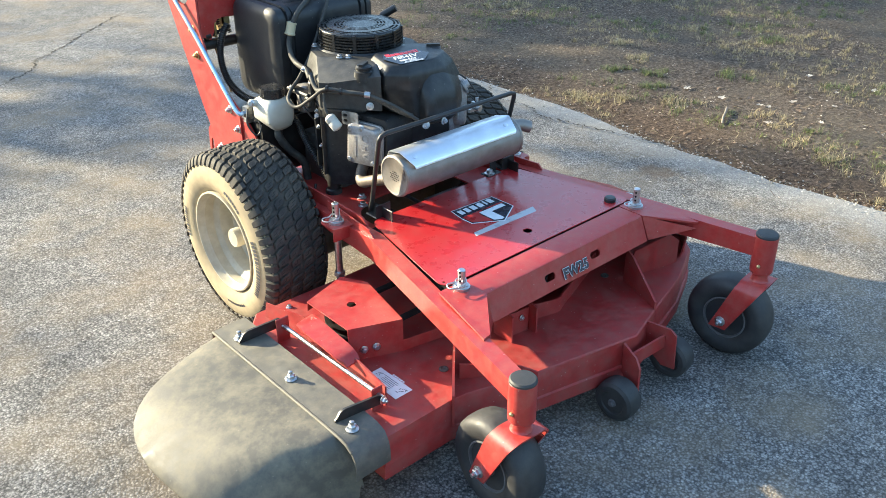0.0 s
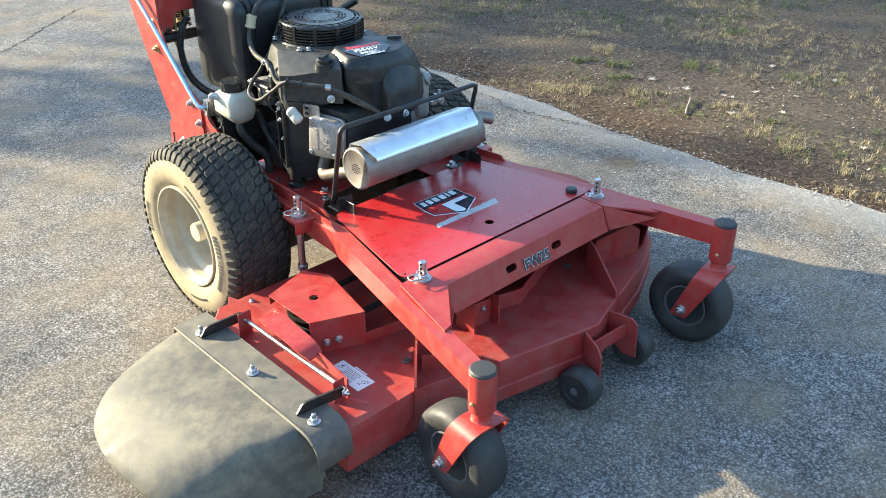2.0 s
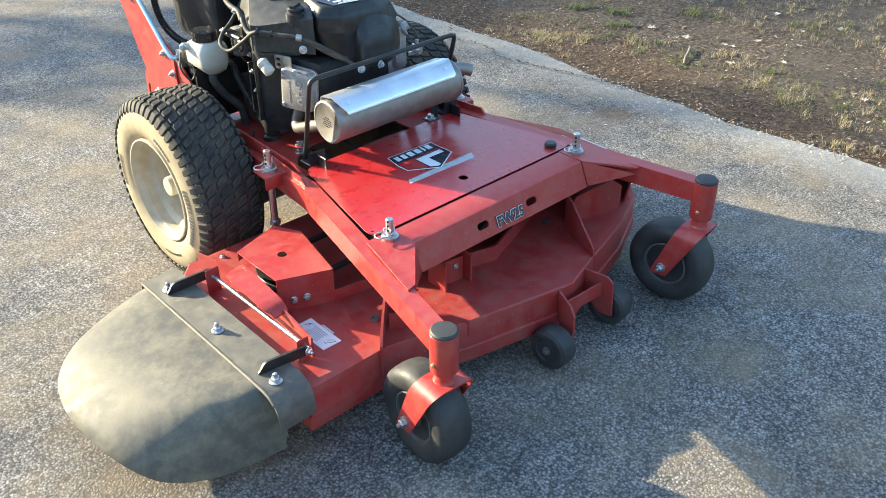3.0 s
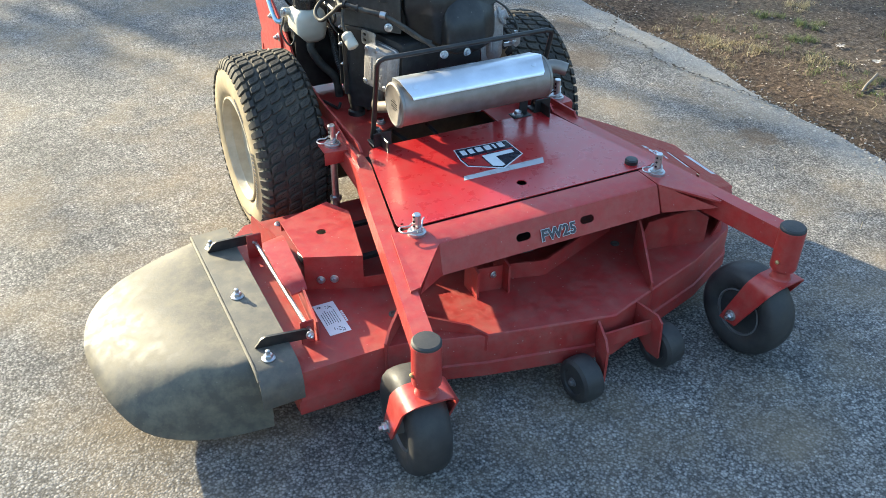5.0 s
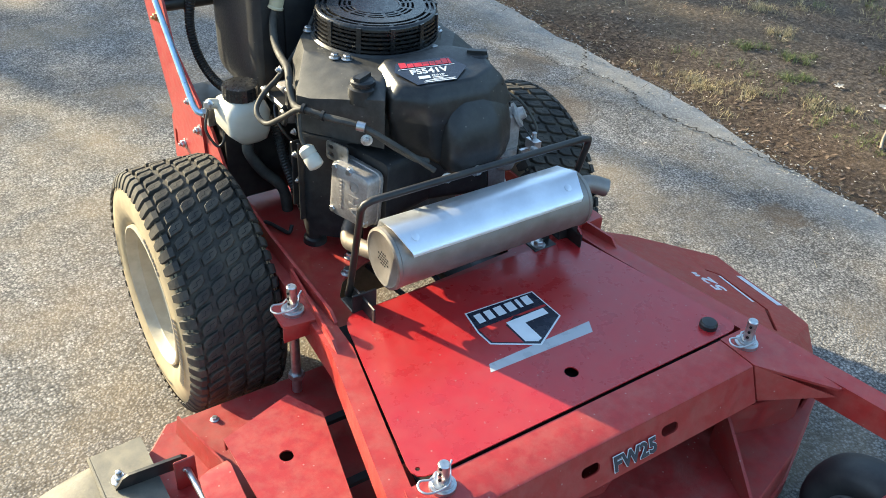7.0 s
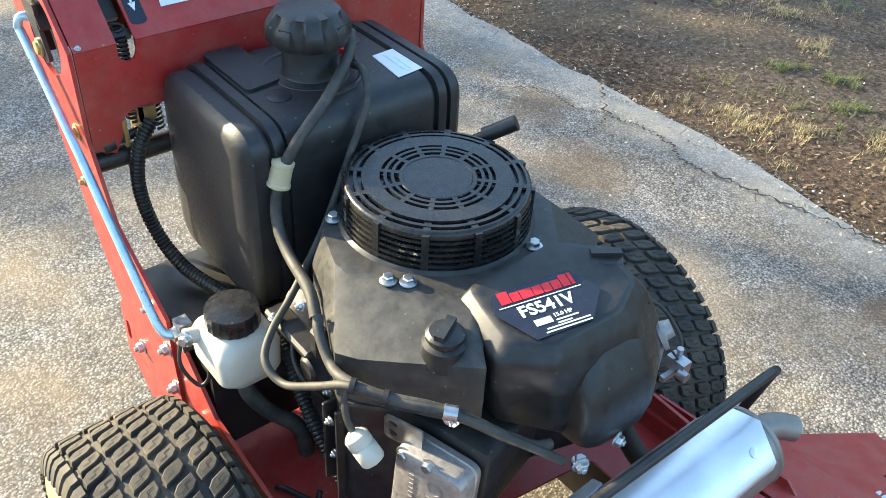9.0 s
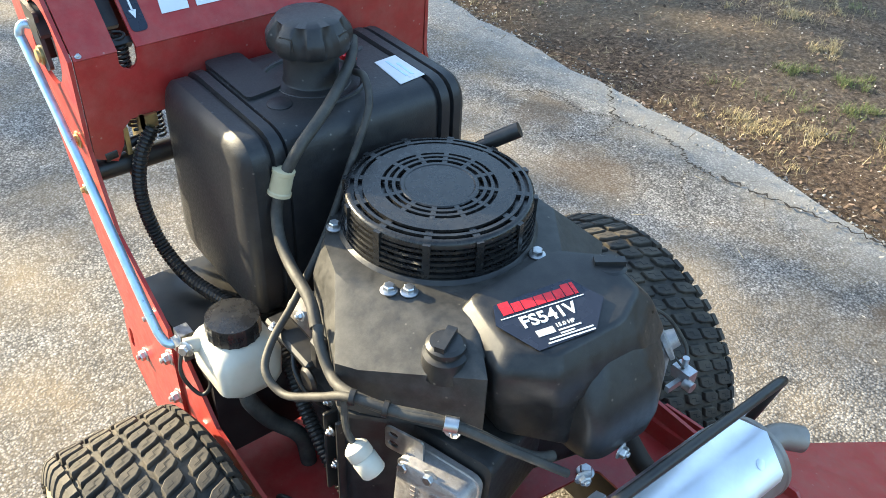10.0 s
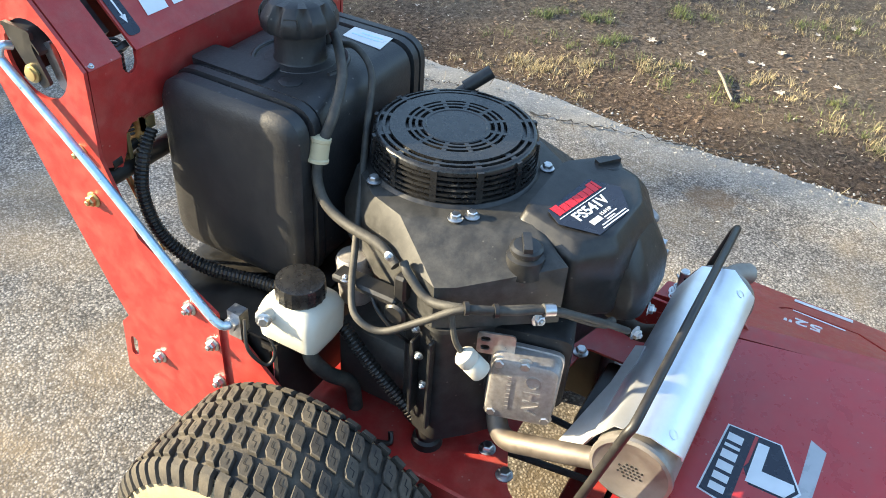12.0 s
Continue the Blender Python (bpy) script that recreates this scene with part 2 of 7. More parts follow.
    pale.inputs[7].default_value = (0.33, 0.33, 0.32, 1)
    l.new(pale.outputs[2], b.inputs["Base Color"])
    b.inputs["Roughness"].default_value = 0.72
    dist = n.new("ShaderNodeMapRange")
    dist.inputs[1].default_value, dist.inputs[2].default_value, dist.inputs[3].default_value, dist.inputs[4].default_value = 0.1, 0.6, 1.0, 0.0
    l.new(stones.outputs["Distance"], dist.inputs[0])
    grain = noise_node(120, 5, 0.7)
    hsum = n.new("ShaderNodeMath")
    l.new(dist.outputs[0], hsum.inputs[0])
    l.new(grain.outputs[0], hsum.inputs[1])
    bu = n.new("ShaderNodeBump")
    bu.inputs["Strength"].default_value, bu.inputs["Distance"].default_value = 0.38, 0.0024
    l.new(hsum.outputs[0], bu.inputs["Height"])
    l.new(bu.outputs[0], b.inputs["Normal"])
    return m


def soil_material():
    m = bpy.data.materials.new("leaf_litter_soil")
    m.use_nodes = True
    n, l = m.node_tree.nodes, m.node_tree.links
    b = n["Principled BSDF"]
    b.inputs["Roughness"].default_value = 0.95
    b.inputs["Specular IOR Level"].default_value = 0.1
    geo = n.new("ShaderNodeNewGeometry")
    a = n.new("ShaderNodeTexNoise")
    a.inputs["Scale"].default_value, a.inputs["Detail"].default_value, a.inputs["Roughness"].default_value = 52, 12, 0.86
    c = n.new("ShaderNodeTexNoise")
    c.inputs["Scale"].default_value, c.inputs["Detail"].default_value = 1.4, 6
    for t in (a, c):
        l.new(geo.outputs["Position"], t.inputs["Vector"])
    r = n.new("ShaderNodeValToRGB")
    r.color_ramp.elements[0].position, r.color_ramp.elements[0].color = 0.395, (0.030, 0.024, 0.019, 1)
    r.color_ramp.elements[1].position, r.color_ramp.elements[1].color = 0.63, (0.31, 0.25, 0.195, 1)
    e = r.color_ramp.elements.new(0.5)
    e.color = (0.120, 0.094, 0.074, 1)
    l.new(a.outputs[0], r.inputs[0])
    g = n.new("ShaderNodeMapRange")
    g.inputs[1].default_value, g.inputs[2].default_value, g.inputs[3].default_value, g.inputs[4].default_value = 0.45, 0.7, 0.0, 0.5
    l.new(c.outputs[0], g.inputs[0])
    mix = n.new("ShaderNodeMix")
    mix.data_type = "RGBA"
    l.new(g.outputs[0], mix.inputs[0])
    l.new(r.outputs[0], mix.inputs[6])
    mix.inputs[7].default_value = (0.165, 0.135, 0.098, 1)
    # bare red-brown earth along the driveway
    place = n.new("ShaderNodeSeparateXYZ")
    l.new(geo.outputs["Position"], place.inputs[0])
    wander = n.new("ShaderNodeMath")
    wander.operation = "MULTIPLY_ADD"
    wander.inputs[1].default_value = 0.7
    l.new(c.outputs[0], wander.inputs[0])
    l.new(place.outputs[0], wander.inputs[2])
    strip = n.new("ShaderNodeMapRange")
    strip.inputs[1].default_value, strip.inputs[2].default_value, strip.inputs[3].default_value, strip.inputs[4].default_value = 3.85, 4.20, 0.62, 0.0
    l.new(wander.outputs[0], strip.inputs[0])
    earth = n.new("ShaderNodeMix")
    earth.data_type, earth.blend_type = "RGBA", "MULTIPLY"
    l.new(strip.outputs[0], earth.inputs[0])
    l.new(mix.outputs[2], earth.inputs[6])
    earth.inputs[7].default_value = (0.80, 0.64, 0.53, 1)
    l.new(earth.outputs[2], b.inputs["Base Color"])
    bu = n.new("ShaderNodeBump")
    bu.inputs["Strength"].default_value, bu.inputs["Distance"].default_value = 0.9, 0.02
    l.new(a.outputs[0], bu.inputs["Height"])
    l.new(bu.outputs[0], b.inputs["Normal"])
    return m


ASPHALT, SOIL = asphalt_material(), soil_material()

# ---- building helpers ----
PLACE = {}


def thing(name, loc, label, category, group="", kind=""):
    ob = new(name)
    ob.location = loc
    PLACE[ob.name] = Vector(loc)
    return tagged(ob, label, category, group, kind)


def finish(name, bm, mat, angle=35):
    bmesh.ops.recalc_face_normals(bm, faces=bm.faces[:])
    me = bpy.data.meshes.new(name)
    bm.to_mesh(me)
    bm.free()
    me.polygons.foreach_set("use_smooth", [True] * len(me.polygons))
    me.set_sharp_from_angle(angle=radians(angle))
    me.materials.append(mat)
    return me


def centred(me):
    co = np.empty(len(me.vertices) * 3)
    me.vertices.foreach_get("co", co)
    co = co.reshape(-1, 3)
    c = (co.min(0) + co.max(0)) / 2
    me.vertices.foreach_set("co", (co - c).ravel())
    me.update()
    return Vector(c)


def part(name, bm, mat, parent, label="", angle=35):
    """One mesh, given in world metres, linked under a thing or a part."""
    me = finish(name, bm, mat, angle)
    c = centred(me)
    ob = new(name, me)
    ob.parent = parent
    ob.location = c - PLACE[parent.name]
    PLACE[ob.name] = c
    return tagged(ob, label)


def crisp(ob):
    """Flat faces shade flat; only the narrow rounded edges bend."""
    w = ob.modifiers.new("face_normals", "WEIGHTED_NORMAL")
    w.keep_sharp, w.weight = True, 65
    return ob


def solo(name, bm, mat, label, category, kind="", angle=35):
    """A thing that is one mesh, given in world metres."""
    me = finish(name, bm, mat, angle)
    c = centred(me)
    ob = new(name, me)
    ob.location = c
    PLACE[ob.name] = c
    return tagged(ob, label, category, "", kind)


def bevel(bm, width, seg=2, angle=30, faces=None):
    edges = [e for e in bm.edges if len(e.link_faces) == 2 and e.calc_face_angle(0) > radians(angle)]
    if edges:
        bmesh.ops.bevel(bm, geom=edges, offset=width, segments=seg, profile=0.5, affect="EDGES", clamp_overlap=True)
    return bm


def box(bm, x0, x1, y0, y1, z0, z1, m=None):
    v = bmesh.ops.create_cube(bm, size=1)["verts"]
    for p in v:
        p.co = Vector(((x0 + x1) / 2 + p.co.x * (x1 - x0), (y0 + y1) / 2 + p.co.y * (y1 - y0), (z0 + z1) / 2 + p.co.z * (z1 - z0)))
        if m:
            p.co = m @ p.co
    return bm


def loft(bm, rings, close=True, cap=True):
    """Skins rings of equal length; caps both ends."""
    vs = [[bm.verts.new(p) for p in r] for r in rings]
    k = len(vs[0])
    for a, b in zip(vs, vs[1:]):
        for i in range(k if close else k - 1):
            j = (i + 1) % k
            bm.faces.new((a[i], a[j], b[j], b[i]))
    if close and cap:
        bm.faces.new(vs[0][::-1])
        bm.faces.new(vs[-1])
    return vs


def prism(bm, pts, axis, a, b):
    """A polygon of the two other coordinates, drawn out along an axis from a to b."""
    def at(p, h):
        return {"x": (h, p[0], p[1]), "y": (p[0], h, p[1]), "z": (p[0], p[1], h)}[axis]
    loft(bm, [[at(p, a) for p in pts], [at(p, b) for p in pts]])
    return bm


def rounded(pts, r, seg=4):
    """A polygon with its corners rounded."""
    out, k = [], len(pts)
    for i in range(k):
        p, a, b = Vector(pts[i]), Vector(pts[i - 1]), Vector(pts[(i + 1) % k])
        rr = min(r, (a - p).length * 0.45, (b - p).length * 0.45)
        s, e = p + (a - p).normalized() * rr, p + (b - p).normalized() * rr
        for j in range(seg + 1):
            t = j / seg
            q = s * (1 - t) ** 2 + p * 2 * t * (1 - t) + e * t ** 2
            out.append((q.x, q.y))
    return out


def holed(bm, outline, holes, thick, m):
    """A plate of that thickness in the plane of m, with holes right through it."""
    edges = []
    for ring in [outline, *holes]:
        vs = [bm.verts.new((p[0], p[1], 0)) for p in ring]
        edges += [bm.edges.new((vs[i], vs[(i + 1) % len(vs)])) for i in range(len(vs))]
    old = set(bm.faces)
    bmesh.ops.triangle_fill(bm, use_beauty=True, use_dissolve=False, edges=edges)
    faces = [f for f in bm.faces if f not in old]
    ext = bmesh.ops.extrude_face_region(bm, geom=faces)["geom"]
    top = [v for v in ext if isinstance(v, bmesh.types.BMVert)]
    for v in top:
        v.co.z += thick
    done = {v for f in faces if f.is_valid for v in f.verts} | set(top)
    for v in done:
        v.co = m @ v.co
    return bm


def oval(cx, cy, length, width, seg=8, turn=0.0):
    r, h, out = width / 2, (length - width) / 2, []
    for k in range(2 * seg):
        a = math.pi * k / (seg - 1) if k < seg else math.pi * (k - 1) / (seg - 1)
        s = h if (k < seg) else -h
        p = Vector((math.sin(a) * r + s, -math.cos(a) * r))
        c, sn = math.cos(turn), math.sin(turn)
        out.append((cx + p.x * c - p.y * sn, cy + p.x * sn + p.y * c))
    return out


def circle(cx, cy, r, n=16):
    return [(cx + r * math.cos(2 * math.pi * i / n), cy + r * math.sin(2 * math.pi * i / n)) for i in range(n)]


def basis(axis):
    z = Vector(axis).normalized()
    x = z.orthogonal().normalized()
    return x, z.cross(x), z


def lathe(bm, origin, axis, profile, n=32, cap=True):
    """profile: rows of (radius, height along the axis)."""
    x, y, z = basis(axis)
    o = Vector(origin)
    rings = [[o + z * h + (x * math.cos(2 * math.pi * i / n) + y * math.sin(2 * math.pi * i / n)) * max(r, 1e-5) for i in range(n)] for r, h in profile]
    loft(bm, rings, True, cap)
    return bm


def cyl(bm, a, b, r, n=16, r2=None, edge=0.0):
    a, b = Vector(a), Vector(b)
    h, r2 = (b - a).length, r if r2 is None else r2
    prof = [(r, 0), (r2, h)] if not edge else [(r - edge, 0), (r, edge), (r2, h - edge), (r2 - edge, h)]
    return lathe(bm, a, b - a, prof, n)


def curve_points(pts, step=6):
    P = [Vector(p) for p in pts]
    P = [P[0] * 2 - P[1], *P, P[-1] * 2 - P[-2]]
    out = []
    for i in range(1, len(P) - 2):
        a, b, c, d = P[i - 1:i + 3]
        for k in range(step):
            t = k / step
            out.append(0.5 * (2 * b + (c - a) * t + (2 * a - 5 * b + 4 * c - d) * t * t + (3 * b - a - 3 * c + d) * t ** 3))
    return out + [P[-2]]


def tube(bm, pts, r, n=10, step=6, ribs=0.0):
    """A round hose, rod or wire through the points. ribs: depth of a corrugated hose's ribs."""
    c = curve_points(pts, step) if step > 1 else [Vector(p) for p in pts]
    if ribs:
        dense = []
        for a, b in zip(c, c[1:]):
            k = max(1, round((b - a).length / 0.0022))
            dense += [a.lerp(b, i / k) for i in range(k)]
        c = dense + [c[-1]]
    rings, up = [], None
    for i, p in enumerate(c):
        d = (c[min(i + 1, len(c) - 1)] - c[max(i - 1, 0)]).normalized()
        up = d.orthogonal().normalized() if up is None else (up - d * up.dot(d)).normalized()
        s = d.cross(up)
        rr = r - (ribs if ribs and i % 3 == 0 else 0)
        rings.append([p + (up * math.cos(2 * math.pi * k / n) + s * math.sin(2 * math.pi * k / n)) * rr for k in range(n)])
    loft(bm, rings)
    return bm


def bolt(bm, p, normal, r=0.008, shank=0.0, washer=True):
    """A hexagon head on a flange washer, with a thread end where it has one."""
    p, nrm = Vector(p), Vector(normal).normalized()
    if washer:
        lathe(bm, p, nrm, [(r * 1.45, 0), (r * 1.45, r * 0.18), (r * 1.1, r * 0.35)], 14)
    lathe(bm, p + nrm * r * 0.25, nrm, [(r, 0), (r, r * 0.75), (r * 0.82, r * 0.95)], 6)
    if shank:
        lathe(bm, p + nrm * r * 1.0, nrm, [(r * 0.5, 0), (r * 0.5, shank), (r * 0.35, shank + 0.001)], 10)
    return bm


def bolt_part(p, normal, parent, r=0.008, shank=0.0, mat=None, name="bolt"):
    return part(name, bolt(bmesh.new(), p, normal, r, shank), mat or ZINC, parent)


def lettering(name, text, size, m, mat, parent, bold=0.0, space=1.0, thick=0.0006):
    """Raised lettering in the plane of m: its first letter stands at m's origin and runs along m's x."""
    cu = bpy.data.curves.new(name, "FONT")
    cu.body, cu.size, cu.extrude, cu.offset, cu.space_character = text, size, thick, bold, space
    cu.resolution_u = 3
    tmp = bpy.data.objects.new(name, cu)
    scene.collection.objects.link(tmp)
    me = bpy.data.meshes.new_from_object(tmp.evaluated_get(bpy.context.evaluated_depsgraph_get()))
    bpy.data.objects.remove(tmp)
    me.transform(m)
    bm = bmesh.new()
    bm.from_mesh(me)
    return part(name, bm, mat, parent)


def frame_on(o, along, up):
    """A plane at o: x runs along, y as near to up as can be, z out of it."""
    x = Vector(along).normalized()
    z = x.cross(Vector(up)).normalized()
    y = z.cross(x)
    m = Matrix((x, y, z)).transposed().to_4x4()
    m.translation = Vector(o)
    return m


def flat(bm, m, pts, thick=0.0008):
    """A sticker: a thin polygon in the plane of m."""
    loft(bm, [[m @ Vector((p[0], p[1], 0.0002)) for p in pts], [m @ Vector((p[0], p[1], thick)) for p in pts]])
    return bm


def rect(x0, y0, x1, y1):
    return [(x0, y0), (x1, y0), (x1, y1), (x0, y1)]


# ---- ground ----
def edge_x(y):
    """Where the driveway's broken edge runs."""
    return 3.37 + 0.05 * math.sin(y * 1.1 + 2.0) + 0.03 * math.sin(y * 2.7) + 0.035 * noise.noise((y * 3.0, 4.2, 0)) + 0.02 * noise.noise((y * 11, 1.2, 0))


def ground_rise(x, y):
    d = max(0.0, x - edge_x(y))
    return -0.035 + min(d, 0.5) * 0.05 + 0.02 * noise.noise((x * 1.3, y * 1.3, 0)) * min(1, d * 3) + 0.012 * noise.noise((x * 5, y * 5, 3)) * min(1, d * 4)


bm = bmesh.new()
xs = [-400, -60, -12, 0, 3.1] + [3.25 + 0.09 * i for i in range(90)] + [12, 14, 18, 30, 80, 400]
ys = [-400, -80, -20, -8] + [-4 + 0.15 * i for i in range(110)] + [13, 15, 20, 40, 100, 400]
grid = [[bm.verts.new((x, y, ground_rise(x, y) if x > 3.0 else -0.06)) for x in xs] for y in ys]
for r in range(len(ys) - 1):
    for c in range(len(xs) - 1):
        bm.faces.new((grid[r][c], grid[r][c + 1], grid[r + 1][c + 1], grid[r + 1][c]))
solo("ground", bm, SOIL, "brown bare soil with leaf litter and thin grass", "ground", "structure", 180)

bm = bmesh.new()
rows = [-300, -60, -15, -6] + [-3 + 0.06 * i for i in range(260)] + [13, 16, 25, 60, 300]
cols = (0.0, 0.25, 0.5, 0.75, 0.92, 1.0)
prev = None
for y in rows:
    ring = [bm.verts.new((-9 + (edge_x(y) + 9) * c, y, 0.0 if c < 1 else -0.008)) for c in cols]
    ring.append(bm.verts.new((edge_x(y) + 0.015, y, -0.09)))
    if prev:
        for i in range(len(ring) - 1):
            bm.faces.new((prev[i], prev[i + 1], ring[i + 1], ring[i]))
    prev = ring
solo("driveway", bm, ASPHALT, "grey worn asphalt driveway with speckled stone", "driveway", "structure", 60)

# ---- the mower ----
CX = 1.655      # its middle line; it faces -y
mower = thing("lawn_mower", (CX, 1.9, 0), "red walk-behind lawn mower with black engine standing on asphalt", "mower")


def mir(x, s):
    """x on the discharge side (s = -1), or the same on the other side."""
    return x if s < 0 else 2 * CX - x


# main frame: two tubes that splay to the caster posts
def rail(s):
    bm = bmesh.new()
    pts = [(1.360, 2.12), (1.3335, 1.72), (1.1905, 1.062) if s < 0 else (1.1875, 1.048)]
    up = 0.0 if s < 0 else 0.010
    rings = []
    for i, (x, y) in enumerate(pts):
        a, b = pts[max(i - 1, 0)], pts[min(i + 1, 2)]
        d = Vector((b[0] - a[0], b[1] - a[1])).normalized()
        w = Vector((-d.y, d.x)) * 0.0205
        z1 = (0.382, 0.4005, 0.374 + up)[i]
        q = [(mir(x + w.x, s), y + w.y), (mir(x - w.x, s), y - w.y)]
        z0 = (0.338, 0.338, 0.318 + up)[i]
        rings.append([(*q[0], z0), (*q[1], z0), (*q[1], z1), (*q[0], z1)])
    loft(bm, rings)
    bevel(bm, 0.004, 2, 40)
    return part("frame_rail", bm, RED, mower)


for s in (-1, 1):
    rail(s)

# upright lip along the rear of each rail
for s in (-1, 1):
    bm = bmesh.new()
    q = [(mir(1.346, s), 1.96), (mir(1.321, s), 1.715)]
    loft(bm, [[(q[0][0], q[0][1], 0.36), (q[0][0] - s * 0.005, q[0][1], 0.36), (q[0][0] - s * 0.005, q[0][1], 0.418), (q[0][0], q[0][1], 0.418)],
              [(q[1][0], q[1][1] + 0.02, 0.36), (q[1][0] - s * 0.005, q[1][1] + 0.02, 0.36), (q[1][0] - s * 0.005, q[1][1] + 0.02, 0.417), (q[1][0], q[1][1] + 0.02, 0.417)],
              [(q[1][0], q[1][1], 0.36), (q[1][0] - s * 0.005, q[1][1], 0.36), (q[1][0] - s * 0.005, q[1][1], 0.400), (q[1][0], q[1][1], 0.400)]])
    part("rail_lip", bm, RED, mower)

# dark sheet under the lid, coloured as the shade in the gap there
bm = bmesh.new()
prism(bm, [(1.30, 1.39), (2.01, 1.39), (1.95, 1.80), (1.36, 1.80)], "z", 0.372, 0.378)
part("lid_dark_backing", bm, DARK, mower)

# front cross channel with a sloping face and two slots
bm = bmesh.new()
prism(bm, [(1.398, 0.398), (1.324, 0.398), (1.319, 0.396), (1.319, 0.392), (1.398, 0.394)], "x", 1.347, 1.957)
face = frame_on((1.347, 1.2905, 0.330), (1, 0, 0), (0, 0.028, 0.065))
holed(bm, [(0, 0), (0.61, 0), (0.61, 0.0715), (0, 0.0715)], [oval(0.217, 0.036, 0.040, 0.019), oval(0.395, 0.036, 0.040, 0.019)], -0.004, face)
channel = part("front_channel", bm, RED, mower, "red folded steel cross channel with two slots")
for s in (-1, 1):
    bm = bmesh.new()
    a, b, c = [(mir(x, s), y, z) for x, y, z in ((1.350, 1.318, 0.397), (1.250, 1.205, 0.366), (1.347, 1.292, 0.330))]
    loft(bm, [[a, b, c], [(p[0], p[1] + 0.005, p[2]) for p in (a, b, c)]])
    loft(bm, [[(mir(1.35, s), 1.40, 0.393), (mir(1.27, s), 1.40, 0.393), (mir(1.225, s), 1.20, 0.380), (mir(1.25, s), 1.205, 0.380), (mir(1.35, s), 1.318, 0.393)],
              [(mir(1.35, s), 1.40, 0.3985), (mir(1.27, s), 1.40, 0.3985), (mir(1.225, s), 1.20, 0.385), (mir(1.25, s), 1.205, 0.385), (mir(1.35, s), 1.318, 0.3985)]])
    part("gusset", bm, RED, mower)

# lid with rounded front corners
LIDZ = 0.3985
bm = bmesh.new()
outline = rounded([(1.2885, 1.4035), (2.0215, 1.4035), (1.933, 1.800), (1.377, 1.800)], 0.035)
holed(bm, outline, [circle(1.655, 1.470, 0.013), circle(1.307, 1.423, 0.004, 10)], 0.0025, pose(0, 0, LIDZ))
bmesh.ops.recalc_face_normals(bm, faces=bm.faces[:])
lid = part("lid", bm, RED_LID, mower, "glossy red lid plate with decal")
bm = bmesh.new()
lathe(bm, (1.964, 1.436, LIDZ + 0.002), (0, 0, 1), [(0.017, 0), (0.017, 0.009), (0.014, 0.013), (0.004, 0.0135)], 20)
part("knob", bm, BLACK, lid, "black rubber knob")

# hitch pins with washers and spring clips
def pin(x, y, z, top):
    bm = bmesh.new()
    lathe(bm, (x, y, z), (0, 0, 1), [(0.0215, 0), (0.0215, 0.007), (0.017, 0.008), (0.017, 0.012), (0.0095, 0.0125), (0.0095, top - z - 0.002), (0.0078, top - z)], 20)
    p = part("hitch_pin", bm, ZINC, mower, "grey steel pin with drilled holes")
    bm = bmesh.new()
    for k in range(3):
        h = z + 0.024 + k * 0.012
        cyl(bm, (x - 0.0088, y - 0.004, h), (x - 0.0099, y - 0.0045, h), 0.0028, 8)
    part("pin_hole", bm, DARK, p)
    bm = bmesh.new()
    h = z + 0.018
    tube(bm, [(x + 0.020, y + 0.012, h + 0.006), (x + 0.004, y - 0.012, h + 0.003), (x - 0.012, y - 0.016, h), (x - 0.034, y - 0.012, h - 0.001), (x - 0.041, y + 0.002, h - 0.002),
              (x - 0.034, y + 0.013, h), (x - 0.018, y + 0.006, h + 0.003), (x - 0.004, y + 0.013, h + 0.004), (x + 0.012, y + 0.008, h + 0.004), (x + 0.027, y + 0.018, h + 0.008)], 0.0019, 8)
    part("spring_clip", bm, ZINC, p, "bent silver wire clip")
    return p


for x, y, z, top in ((1.323, 1.377, 0.398, 0.450), (1.991, 1.366, 0.398, 0.456), (1.303, 1.858, 0.402, 0.462), (2.007, 1.858, 0.402, 0.462)):
    pin(x, y, z, top)
for s in (-1, 1):     # ears that carry the rear pins, and the lift links under them
    bm = bmesh.new()
    holed(bm, rounded([(mir(1.268, s), 1.823), (mir(1.345, s), 1.815), (mir(1.345, s), 1.90), (mir(1.271, s), 1.89)], 0.008), [], 0.005, pose(0, 0, 0.397))
    prism(bm, [(1.823, 0.365), (1.823, 0.397), (1.827, 0.397), (1.827, 0.365)], "x", *sorted((mir(1.268, s), mir(1.345, s))))
    ear = part("pin_bracket", bm, RED, mower)
    bm = bmesh.new()
    cyl(bm, (mir(1.303, s), 1.858, 0.20), (mir(1.303, s), 1.858, 0.40), 0.010, 14)
    lathe(bm, (mir(1.303, s), 1.858, 0.235), (0, 0, 1), [(0.016, 0), (0.016, 0.012)], 6)
    part("lift_rod", bm, ZINC, ear)

